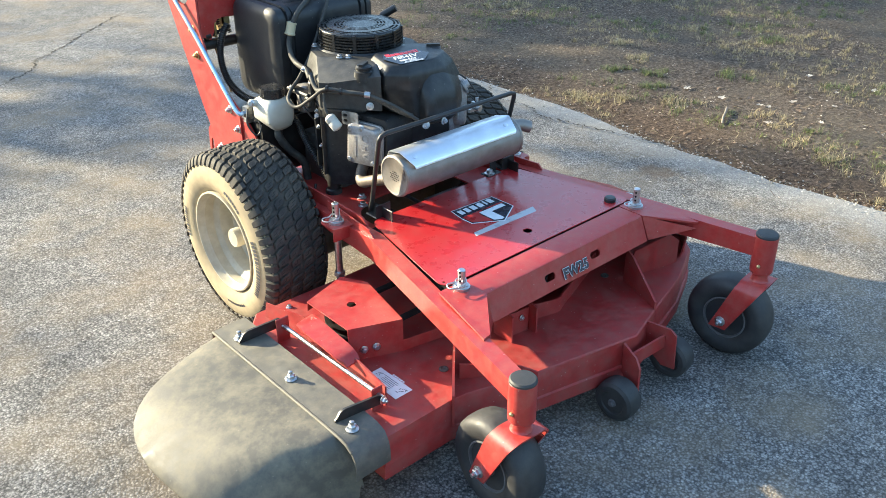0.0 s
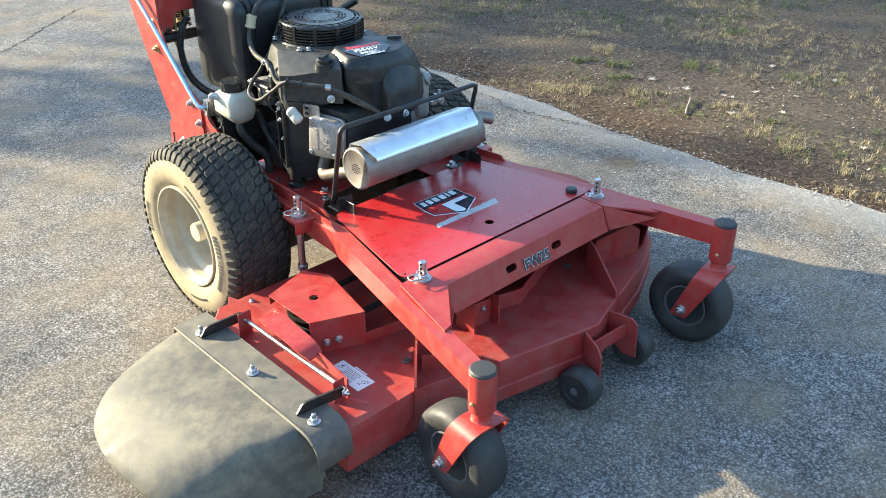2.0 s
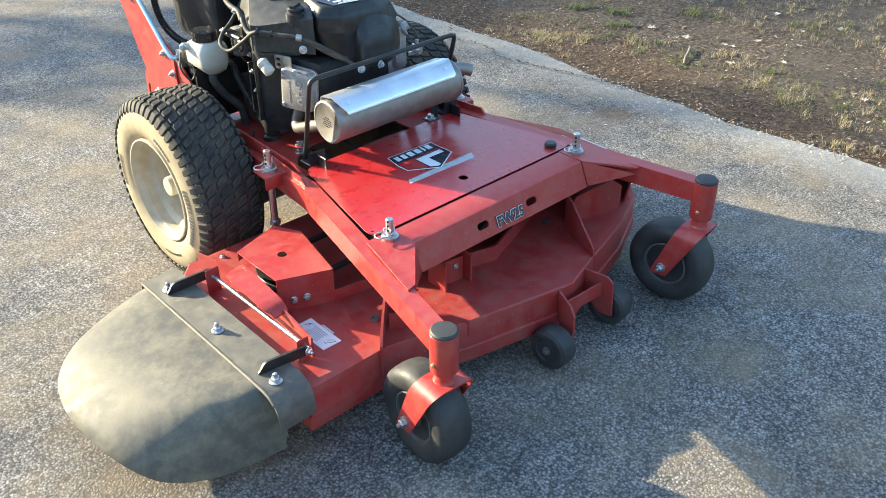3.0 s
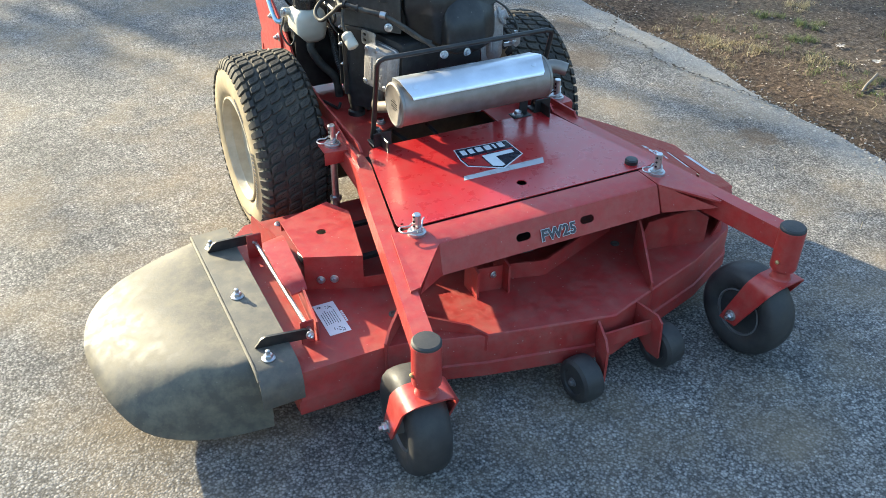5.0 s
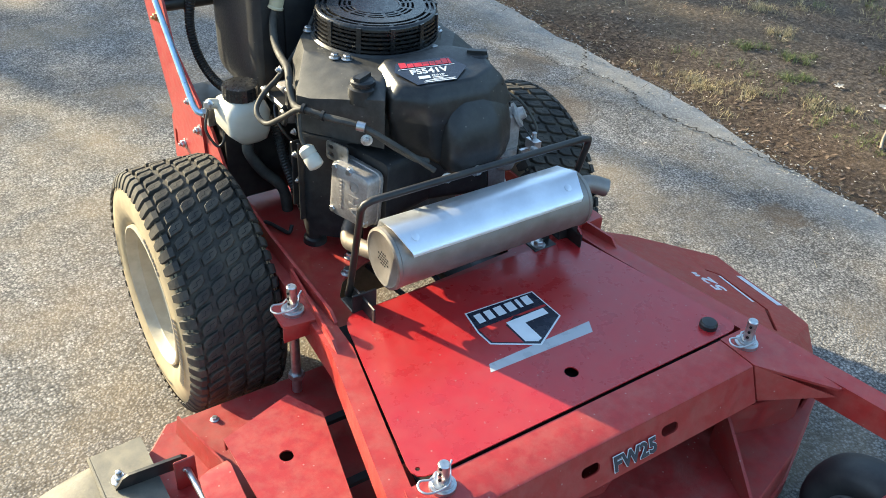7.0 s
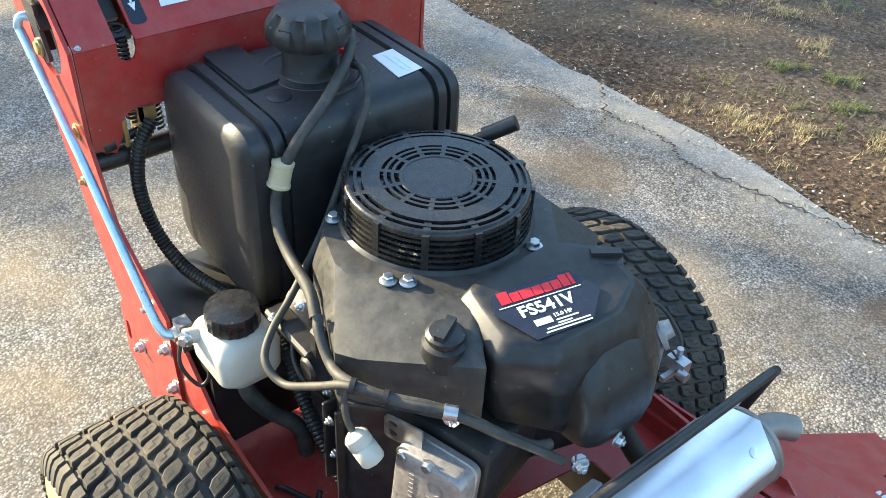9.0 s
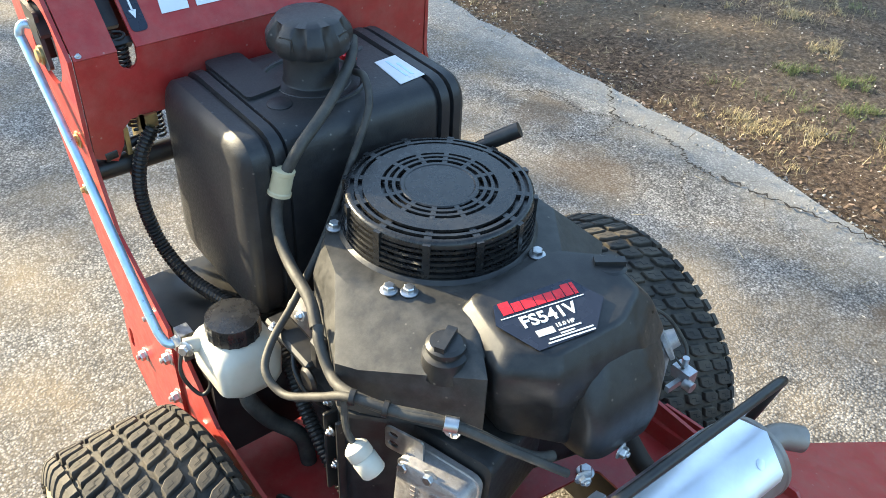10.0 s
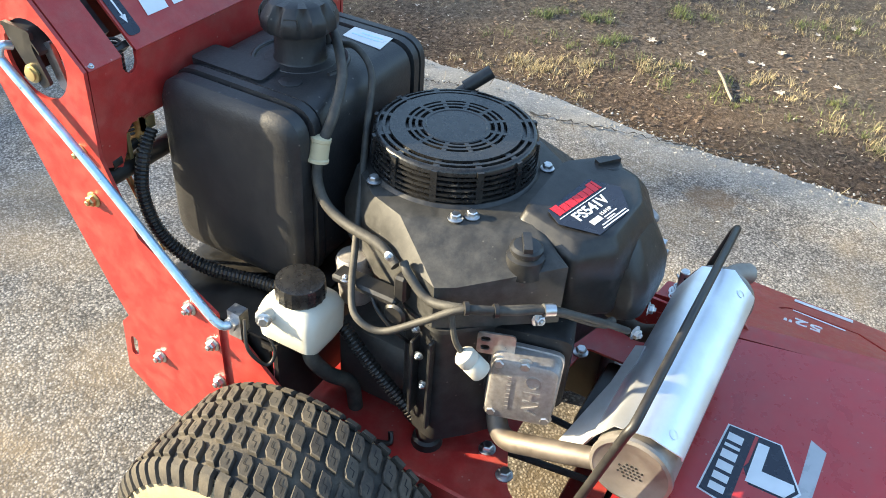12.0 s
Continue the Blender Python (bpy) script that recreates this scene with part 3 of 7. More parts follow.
# caster posts and wheels
def caster(s):
    x, y = mir(1.1855, s), 1.043 if s < 0 else 1.028
    up = 0.0 if s < 0 else 0.010
    bm = bmesh.new()
    lathe(bm, (x, y, 0.278), (0, 0, 1), [(0.0275, 0), (0.0305, 0.004), (0.031, 0.008), (0.031, 0.100 + up), (0.029, 0.102 + up)], 32)
    lathe(bm, (x, y, 0.2515), (0, 0, 1), [(0.0265, 0), (0.0235, 0.004), (0.0215, 0.010), (0.0215, 0.028)], 24)
    post = part("caster_post", bm, RED, mower)
    bm = bmesh.new()
    lathe(bm, (x, y, 0.378 + up), (0, 0, 1), [(0.0305, 0), (0.0305, 0.005), (0.027, 0.009), (0.008, 0.0105)], 32)
    part("cap", bm, SMOOTH_RUBBER, post, "black plastic post cap")
    bm = bmesh.new()
    lathe(bm, (x - 0.031, y, 0.308) if s < 0 else (x - 0.0305, y - 0.006, 0.308), (-1, -0.2, 0), [(0.005, 0), (0.005, 0.004), (0.002, 0.006)], 10)
    part("grease_fitting", bm, BRASS, post)
    # fork: a strap bent over the wheel, legs raked back to the axle
    a = radians(-4 if s < 0 else 6)
    turn = Matrix.Translation((x, y, 0)) @ Matrix.Rotation(a, 4, "Z")
    bm = bmesh.new()
    prof = []
    for k in range(13):
        t = math.pi * k / 12
        prof.append((math.cos(t), math.sin(t)))
    hw, th = 0.060, 0.0060
    def strap(off):
        # centre line in x and z: down one leg, over, down the other
        r = 0.032
        line = [(hw + off, 0.094), (hw + off, 0.170), (hw + off, 0.215)]
        line += [(hw - r + (r + off) * math.cos(t * math.pi / 12), 0.218 + (r + off) * math.sin(t * math.pi / 12)) for t in range(1, 7)]
        left = [(-p[0], p[1]) for p in line[::-1]]
        return line + left
    outer, inner = strap(th / 2), strap(-th / 2)
    def lay(p, side):
        drop = max(0.0, 0.25 - p[1])
        back = drop * 0.46                       # rake
        half = 0.036 - 0.011 * min(1, drop / 0.15)
        return turn @ Vector((p[0], back + side * half, p[1]))
    rings = []
    for o, i in zip(outer, inner):
        rings.append([lay(o, -1), lay(o, 1), lay(i, 1), lay(i, -1)])
    loft(bm, rings)
    bevel(bm, 0.0015, 1, 50)
    fork = part("caster_fork", bm, RED, mower, "red bent steel fork")
    c = turn @ Vector((0, 0.064, 0.118))
    ax = (turn.to_3x3() @ Vector((1, 0, 0)))
    bm = bmesh.new()
    R = 0.121
    prof = [(0.060, -0.034), (0.070, -0.043), (0.086, -0.0475), (0.100, -0.046), (0.110, -0.041), (0.117, -0.031), (R - 0.001, -0.016), (R, 0.0), (R - 0.001, 0.016), (0.117, 0.031), (0.110, 0.041), (0.100, 0.046), (0.086, 0.0475), (0.070, 0.043), (0.060, 0.034)]
    lathe(bm, c, ax, prof, 48)
    wheel = part("caster_wheel", bm, SMOOTH_RUBBER, mower, "smooth black caster tyre")
    bm = bmesh.new()
    for d in (-1, 1):
        lathe(bm, c, ax * d, [(0.064, 0.030), (0.064, 0.039), (0.060, 0.040), (0.057, 0.030), (0.040, 0.026), (0.024, 0.030), (0.020, 0.050), (0.008, 0.052)], 32)
    part("rim", bm, CASTER_RIM, wheel, "grey steel caster rim")
    for d in (-1, 1):
        bolt_part(c + ax * d * (hw + th / 2), ax * d, wheel, 0.0105, 0.010 if d < 0 else 0, ZINC, "axle_bolt")


for s in (-1, 1):
    caster(s)

# cutting deck
DZ = 0.193
deck_plan = [(0.990, 1.268), (1.190, 1.268), (1.232, 1.262), (1.425, 1.204), (1.730, 1.138), (1.866, 1.180), (2.060, 1.235), (2.235, 1.315), (2.352, 1.45), (2.378, 1.73), (2.22, 1.86), (1.95, 1.905), (1.05, 1.905), (0.990, 1.84)]


def shrink(pts, d):
    c = Vector((sum(p[0] for p in pts) / len(pts), sum(p[1] for p in pts) / len(pts)))
    out = []
    for p in pts:
        v = Vector(p) - c
        out.append(tuple(c + v * (1 - d / v.length)))
    return out


bm = bmesh.new()
rings = [[(x, y, z) for x, y in shrink(deck_plan, d)] for z, d in ((0.075, 0.012), (0.075, -0.006), (0.112, -0.006), (0.115, 0.0), (DZ - 0.004, 0.0), (DZ, 0.004))]
vs = loft(bm, rings)
bm.faces.remove([f for f in bm.faces if all(abs(v.co.z - 0.075) < 1e-6 for v in f.verts) and len(f.verts) > 4][0])
deck = part("cutting_deck", bm, RED_DECK, mower, "red welded steel cutting deck, scuffed and dusty", 40)


def plate(name, pts, thick, parent, mat=RED_DECK, bev=0.0):
    """A flat plate from points that lie in one plane, thickened to both sides."""
    P = [Vector(p) for p in pts]
    nrm = (P[1] - P[0]).cross(P[-1] - P[0]).normalized() * thick / 2
    bm = bmesh.new()
    loft(bm, [[p - nrm for p in P], [p + nrm for p in P]])
    if bev:
        bevel(bm, bev, 1)
    return part(name, bm, mat, parent)


# stiffening plates on the deck
bolt_part((1.515, 1.352, 0.240), (0.1, -1, 0), deck, 0.006)
bm = bmesh.new()
lathe(bm, (1.909, 1.389, 0.1935), (0, 0, 1), [(0.012, 0), (0.012, 0.002), (0.007, 0.003), (0.006, 0.0015)], 20)
part("spindle_plate", bm, BLOCK, deck)
bm = bmesh.new()
lathe(bm, (1.258, 1.370, 0.1935), (0, 0, 1), [(0.012, 0), (0.012, 0.002), (0.007, 0.003), (0.006, 0.001)], 20)
part("spindle_plate", bm, BLOCK, deck)
plate("deck_gusset", [(1.190, 1.262, 0.115), (1.190, 1.262, 0.208), (1.206, 1.279, 0.228), (1.262, 1.338, 0.246), (1.310, 1.388, 0.250), (1.310, 1.388, 0.185)], 0.006, deck)
plate("deck_gusset", [(1.262, 1.318, 0.185), (1.262, 1.318, 0.236), (1.385, 1.232, 0.216), (1.421, 1.206, 0.194), (1.421, 1.206, 0.148), (1.40, 1.222, 0.148)], 0.006, deck)
plate("deck_gusset", [(1.868, 1.178, 0.13), (1.868, 1.182, 0.215), (1.915, 1.300, 0.290), (1.930, 1.335, 0.300), (1.930, 1.335, 0.19), (1.90, 1.26, 0.18)], 0.006, deck)
plate("deck_gusset", [(1.472, 1.362, 0.19), (1.472, 1.362, 0.262), (1.540, 1.352, 0.262), (1.540, 1.352, 0.19)], 0.004, deck)
plate("deck_gusset", [(1.545, 1.325, 0.19), (1.545, 1.325, 0.27), (1.545, 1.40, 0.29), (1.545, 1.40, 0.19)], 0.006, deck)
plate("deck_gusset", [(1.465, 1.335, 0.19), (1.465, 1.335, 0.27), (1.465, 1.40, 0.29), (1.465, 1.40, 0.19)], 0.006, deck)

# belt covers
bm = bmesh.new()
top = [(1.105, 1.728), (1.105, 1.552), (1.236, 1.498), (1.282, 1.700), (1.246, 1.772)]
m = pose(0, 0, 0.286)
holed(bm, top, [circle(1.183, 1.640, 0.0125)], 0.003, m)
def wall(bm, a, b, z0, z1, t=0.003):
    d = Vector((b[0] - a[0], b[1] - a[1])).normalized()
    w = Vector((-d.y, d.x)) * t
    loft(bm, [[(a[0], a[1], z0), (b[0], b[1], z0), (b[0] + w.x, b[1] + w.y, z0), (a[0] + w.x, a[1] + w.y, z0)],
              [(a[0], a[1], z1), (b[0], b[1], z1), (b[0] + w.x, b[1] + w.y, z1), (a[0] + w.x, a[1] + w.y, z1)]])
cover = part("belt_cover", bm, RED, mower, "red folded steel belt cover")
for a, b, z0, z1 in ((top[1], top[2], 0.19, 0.2855), (top[3], top[4], 0.19, 0.2855), (top[4], top[0], 0.262, 0.2855), ((1.236, 1.498), (1.38, 1.47), 0.19, 0.225)):
    bm = bmesh.new()
    wall(bm, a, b, z0, z1)
    part("cover_wall", bm, RED, cover)
for x, z in ((1.140, 0.222), (1.170, 0.224)):
    y = 1.552 + (x - 1.105) * (1.498 - 1.552) / 0.131
    bolt_part((x, y - 0.001, z), (-0.38, -0.92, 0), cover, 0.0075)
bm = bmesh.new()
lathe(bm, (1.20, 1.66, 0.205), (0, 0, 1), [(0.03, 0), (0.075, 0.001), (0.075, 0.008), (0.066, 0.014), (0.066, 0.022), (0.075, 0.028), (0.075, 0.034), (0.02, 0.036)], 40)
part("pulley", bm, BLACK, cover, "black spindle pulley")
bm = bmesh.new()
box(bm, 1.20, 1.60, 1.575, 1.590, 0.218, 0.228)
box(bm, 1.20, 1.60, 1.725, 1.740, 0.218, 0.228)
part("belt", bm, BELT, cover)

# belt cover on the far side: one sloping sheet with a bent slot, its front folded down
def cover_z(x):
    return 0.355 - 0.408 * (x - 2.03)


bm = bmesh.new()
tilt = frame_on((2.02, 1.42, cover_z(2.02)), (1, 0, -0.408), (0, 1, 0))
K = math.sqrt(1 + 0.408 ** 2)
def on_sheet(pts):
    return [((x - 2.02) * K, y - 1.42) for x, y in pts]
slot = [(2.266, 1.685), (2.281, 1.679), (2.299, 1.663), (2.290, 1.515), (2.208, 1.432), (2.203, 1.439), (2.282, 1.520), (2.291, 1.658), (2.278, 1.672), (2.264, 1.678)]
holed(bm, on_sheet([(2.02, 1.36), (2.195, 1.390), (2.368, 1.455), (2.385, 1.53), (2.390, 1.66), (2.404, 1.757), (2.26, 1.80), (2.155, 1.83), (2.02, 1.84)]), [on_sheet(slot)], 0.004, tilt)
far_cover = part("belt_cover", bm, RED, mower, "red sloping belt cover with size decal", 20)
bm = bmesh.new()
loft(bm, [[(2.02, 1.290, 0.345), (2.195, 1.308, 0.252), (2.368, 1.455, 0.2165), (2.195, 1.390, 0.2875), (2.02, 1.36, 0.3585)],
          [(2.02, 1.290, 0.349), (2.195, 1.308, 0.256), (2.368, 1.455, 0.2205), (2.195, 1.390, 0.2915), (2.02, 1.36, 0.3625)]])
bmesh.ops.triangulate(bm, faces=[f for f in bm.faces if len(f.verts) > 4])
part("cover_front", bm, RED, far_cover, "", 20)
plate("cover_end", [(1.94, 1.345, 0.19), (1.955, 1.325, 0.285), (2.005, 1.29, 0.315), (2.08, 1.298, 0.305), (2.135, 1.30, 0.265), (2.135, 1.30, 0.13), (2.10, 1.30, 0.13)], 0.005, far_cover)
plate("cover_end", [(2.135, 1.303, 0.13), (2.195, 1.310, 0.25), (2.372, 1.457, 0.206), (2.36, 1.45, 0.12), (2.24, 1.325, 0.10)], 0.005, far_cover)

# anti-scalp rollers
def roller(c, ax, r, w):
    ax = Vector(ax).normalized()
    bm = bmesh.new()
    lathe(bm, Vector(c) - ax * w / 2, ax, [(0.012, 0.004), (r * 0.55, 0.004), (r * 0.60, 0.0), (r - 0.010, 0), (r - 0.002, 0.006), (r, w * 0.35), (r, w * 0.65), (r - 0.002, w - 0.006), (r - 0.010, w), (0.012, w)], 32)
    p = part("deck_roller", bm, SMOOTH_RUBBER, mower, "small black anti-scalp roller")
    bm = bmesh.new()
    bolt(bm, Vector(c) - ax * (w / 2 - 0.002), -ax, 0.008, 0.0)
    part("axle_bolt", bm, CASTER_RIM, p)


roller((1.626, 1.104, 0.062), (1, 0.06, 0), 0.057, 0.058)
roller((1.860, 1.106, 0.082), (1, 0.15, 0), 0.057, 0.058)
plate("roller_bracket", [(1.688, 1.146, 0.185), (1.676, 1.096, 0.168), (1.672, 1.078, 0.144), (1.670, 1.076, 0.056), (1.676, 1.104, 0.058), (1.688, 1.144, 0.10)], 0.006, deck)
plate("roller_bracket", [(1.812, 1.170, 0.188), (1.822, 1.095, 0.190), (1.824, 1.078, 0.176), (1.826, 1.073, 0.072), (1.824, 1.113, 0.068), (1.817, 1.165, 0.11)], 0.006, deck)
plate("roller_bracket", [(1.69, 1.118, 0.125), (1.822, 1.110, 0.128), (1.822, 1.110, 0.168), (1.69, 1.118, 0.165)], 0.006, deck)

# discharge chute: clamp strip, rubber flap, hinge
bm = bmesh.new()
def flap_edge(t):
    """Outer rim of the flap, t from the rear (0) to the front (1)."""
    pts = [(0.915, 1.860, 0.207), (0.850, 1.860, 0.194), (0.768, 1.848, 0.177), (0.684, 1.820, 0.158), (0.616, 1.750, 0.143), (0.587, 1.645, 0.136), (0.592, 1.540, 0.126), (0.614, 1.448, 0.106), (0.662, 1.376, 0.072), (0.745, 1.338, 0.044), (0.840, 1.314, 0.038), (0.927, 1.290, 0.052)]
    c = curve_points(pts, 4)
    k = min(t, 1.0) * (len(c) - 1)
    i = min(int(k), len(c) - 2)
    return c[i].lerp(c[i + 1], k - i)
def flap_root(t):
    y = 1.862 - t * (1.862 - 1.266)
    drop = max(0.0, 1.345 - y) / 0.079
    return Vector((0.924, y, 0.215 - 0.115 * drop ** 1.9))
NU, NV = 40, 14
up = []
for i in range(NU + 1):
    t = i / NU
    a, b = flap_root(t), flap_edge(t)
    row = []
    for j in range(NV + 1):
        v = j / NV
        p = a.lerp(b, v)
        p.z = b.z + (a.z - b.z) * (1 - v ** (2.3 + 1.5 * min(1.0, max(0.0, (t - 0.45) / 0.3))))
        row.append(p)
    up.append(row)
vt = [[bm.verts.new(p) for p in row] for row in up]
vb = [[bm.verts.new(p - Vector((0, 0, 0.007))) for p in row] for row in up]
for i in range(NU):
    for j in range(NV):
        bm.faces.new((vt[i][j], vt[i][j + 1], vt[i + 1][j + 1], vt[i + 1][j]))
        bm.faces.new((vb[i][j], vb[i + 1][j], vb[i + 1][j + 1], vb[i][j + 1]))
    bm.faces.new((vt[i][NV], vb[i][NV], vb[i + 1][NV], vt[i + 1][NV]))
    bm.faces.new((vt[i][0], vt[i + 1][0], vb[i + 1][0], vb[i][0]))
for i in (0, NU):
    for j in range(NV):
        bm.faces.new((vt[i][j], vb[i][j], vb[i][j + 1], vt[i][j + 1]))
chute = part("discharge_chute", bm, CHUTE, mower, "dusty grey-black rubber discharge flap", 60)
bm = bmesh.new()
rings = []
for y, z in ((1.874, 0.196), (1.872, 0.216), (1.866, 0.220), (1.36, 0.217), (1.300, 0.214), (1.276, 0.205), (1.262, 0.182), (1.258, 0.160), (1.258, 0.132)):
    rings.append([(0.902, y, z), (0.996, y, z + 0.004), (0.996, y + 0.004, z - 0.004), (0.902, y + 0.004, z - 0.006)])
loft(bm, rings)
part("clamp_plate", bm, CLAMP, chute, "bent clamp plate along the flap", 50)
bm = bmesh.new()
tube(bm, [(0.903, 1.868, 0.2165), (0.903, 1.60, 0.2160), (0.903, 1.36, 0.2145), (0.903, 1.300, 0.2110), (0.903, 1.274, 0.1990)], 0.0042, 10, 6)
part("flap_bead", bm, CHUTE, chute, "dusty tan bead where the flap meets its clamp")
for p in ((0.936, 1.790, 0.222), (0.940, 1.562, 0.220), (0.940, 1.320, 0.217)):
    bolt_part(p, (0, 0, 1), chute, 0.0105, 0.011)
def strap(a, b):
    """A bar that stands on edge, its outer end turned down to the clamp plate."""
    bm = bmesh.new()
    a, b = Vector(a), Vector(b)
    d = (b - a).normalized()
    w = Vector((-d.y, d.x, 0)).normalized() * 0.003
    rings = []
    for p, h in ((a - d * 0.006, 0.004), (a, 0.010), (a + d * 0.008, 0.022), (a + d * 0.02, 0.027), (b - d * 0.01, 0.027), (b, 0.020)):
        rings.append([p - w, p + w, p + w + Vector((0, 0, h)), p - w + Vector((0, 0, h))])
    loft(bm, rings)
    part("hinge_strap", bm, BLACK, chute, "black steel hinge strap")


strap((0.929, 1.772, 0.222), (1.048, 1.764, 0.224))
strap((0.929, 1.362, 0.219), (1.046, 1.346, 0.218))
bm = bmesh.new()
cyl(bm, (1.040, 1.762, 0.236), (1.046, 1.340, 0.234), 0.0055, 12)
part("hinge_rod", bm, ZINC, chute, "bright steel hinge rod")
bolt_part((1.036, 1.752, 0.240), (-0.1, -1, 0.0), chute, 0.0075, 0.006)
bolt_part((1.042, 1.338, 0.233), (0.15, -1, 0.0), chute, 0.0075, 0.006)
for x0, x1, y, z1 in ((1.018, 1.056, 1.742, 0.262), (1.028, 1.060, 1.360, 0.254)):
    bm = bmesh.new()
    box(bm, x0, x1, y, y + 0.005, 0.19, z1)
    bevel(bm, 0.002, 1)
    part("hinge_lug", bm, RED_DECK, deck)
# guard strip beside the hinge, bent down at its front end
bm = bmesh.new()
rings = []
for y, xa, xb, z in ((1.700, 1.066, 1.098, 0.258), (1.688, 1.044, 1.100, 0.262), (1.660, 1.039, 1.098, 0.263), (1.530, 1.036, 1.090, 0.259), (1.506, 1.037, 1.088, 0.256), (1.492, 1.046, 1.088, 0.249), (1.484, 1.050, 1.088, 0.238)):
    rings.append([(xa, y, z), (xb, y, z + 0.005), (xb, y, z + 0.009), (xa, y, z + 0.004)])
loft(bm, rings)
part("hinge_guard", bm, RED, deck, "red bent guard strip")
plate("hinge_web", [(1.098, 1.70, 0.19), (1.098, 1.70, 0.262), (1.066, 1.358, 0.246), (1.066, 1.358, 0.19)], 0.005, deck)
plate("deck_wedge", [(1.062, 1.874, 0.19), (1.068, 1.871, 0.236), (1.099, 1.700, 0.250), (1.094, 1.700, 0.19)], 0.004, deck)
bm = bmesh.new()
box(bm, 1.665, 1.84, 1.855, 1.925, 0.24, 0.335)
bevel(bm, 0.012, 2)
part("drive_pump", bm, BLACK, mower, "black hydraulic pump under the bed")
bm = bmesh.new()
box(bm, 1.850, 1.985, 1.940, 2.075, 0.195, 0.335)
cyl(bm, (1.918, 2.005, 0.330), (1.918, 2.005, 0.352), 0.040, 24)
bevel(bm, 0.010, 2, 40)
part("drive_pump", bm, BLACK, mower, "black hydraulic pump under the bed")
bolt_part((1.135, 1.870, 0.193), (0, 0, 1), deck, 0.006)

# spindle and idler hardware under the frame
bm = bmesh.new()
for x, y, r in ((1.655, 1.500, 0.085), (1.80, 1.66, 0.055), (1.50, 1.66, 0.050)):
    lathe(bm, (x, y, 0.225), (0, 0, 1), [(0.02, 0), (r, 0.001), (r, 0.008), (r - 0.009, 0.014), (r - 0.009, 0.022), (r, 0.028), (r, 0.034), (0.02, 0.036)], 40)
    lathe(bm, (x, y, 0.19), (0, 0, 1), [(0.035, 0), (0.03, 0.03), (0.02, 0.09)], 20)
part("idler_pulley", bm, BLACK, deck, "black idler pulleys")
bm = bmesh.new()
line = [(1.546, 1.382), (1.560, 1.380), (1.655, 1.352), (1.672, 1.352), (1.690, 1.360), (1.935, 1.448)]
loft(bm, [[(x, y, z) for x, y in line + [(x - 0.001, y + 0.006) for x, y in line[::-1]]] for z in (0.192, 0.238)])
bmesh.ops.triangulate(bm, faces=[f for f in bm.faces if len(f.verts) > 4])
part("idler_guard", bm, RED_DECK, deck, "red bent idler guard")
# added dark block that fills the hollow under the frame, as its shade
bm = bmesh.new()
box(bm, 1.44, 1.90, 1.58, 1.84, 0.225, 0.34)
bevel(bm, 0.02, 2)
part("dark_underfill", bm, DARK, mower)
bm = bmesh.new()
box(bm, 1.375, 1.935, 2.12, 2.29, 0.135, 0.345)
bevel(bm, 0.02, 3)
cyl(bm, (1.34, 2.20, 0.268), (1.97, 2.20, 0.268), 0.032, 20)
part("transaxle", bm, BLOCK, mower, "dark cast transaxle under the engine bed")

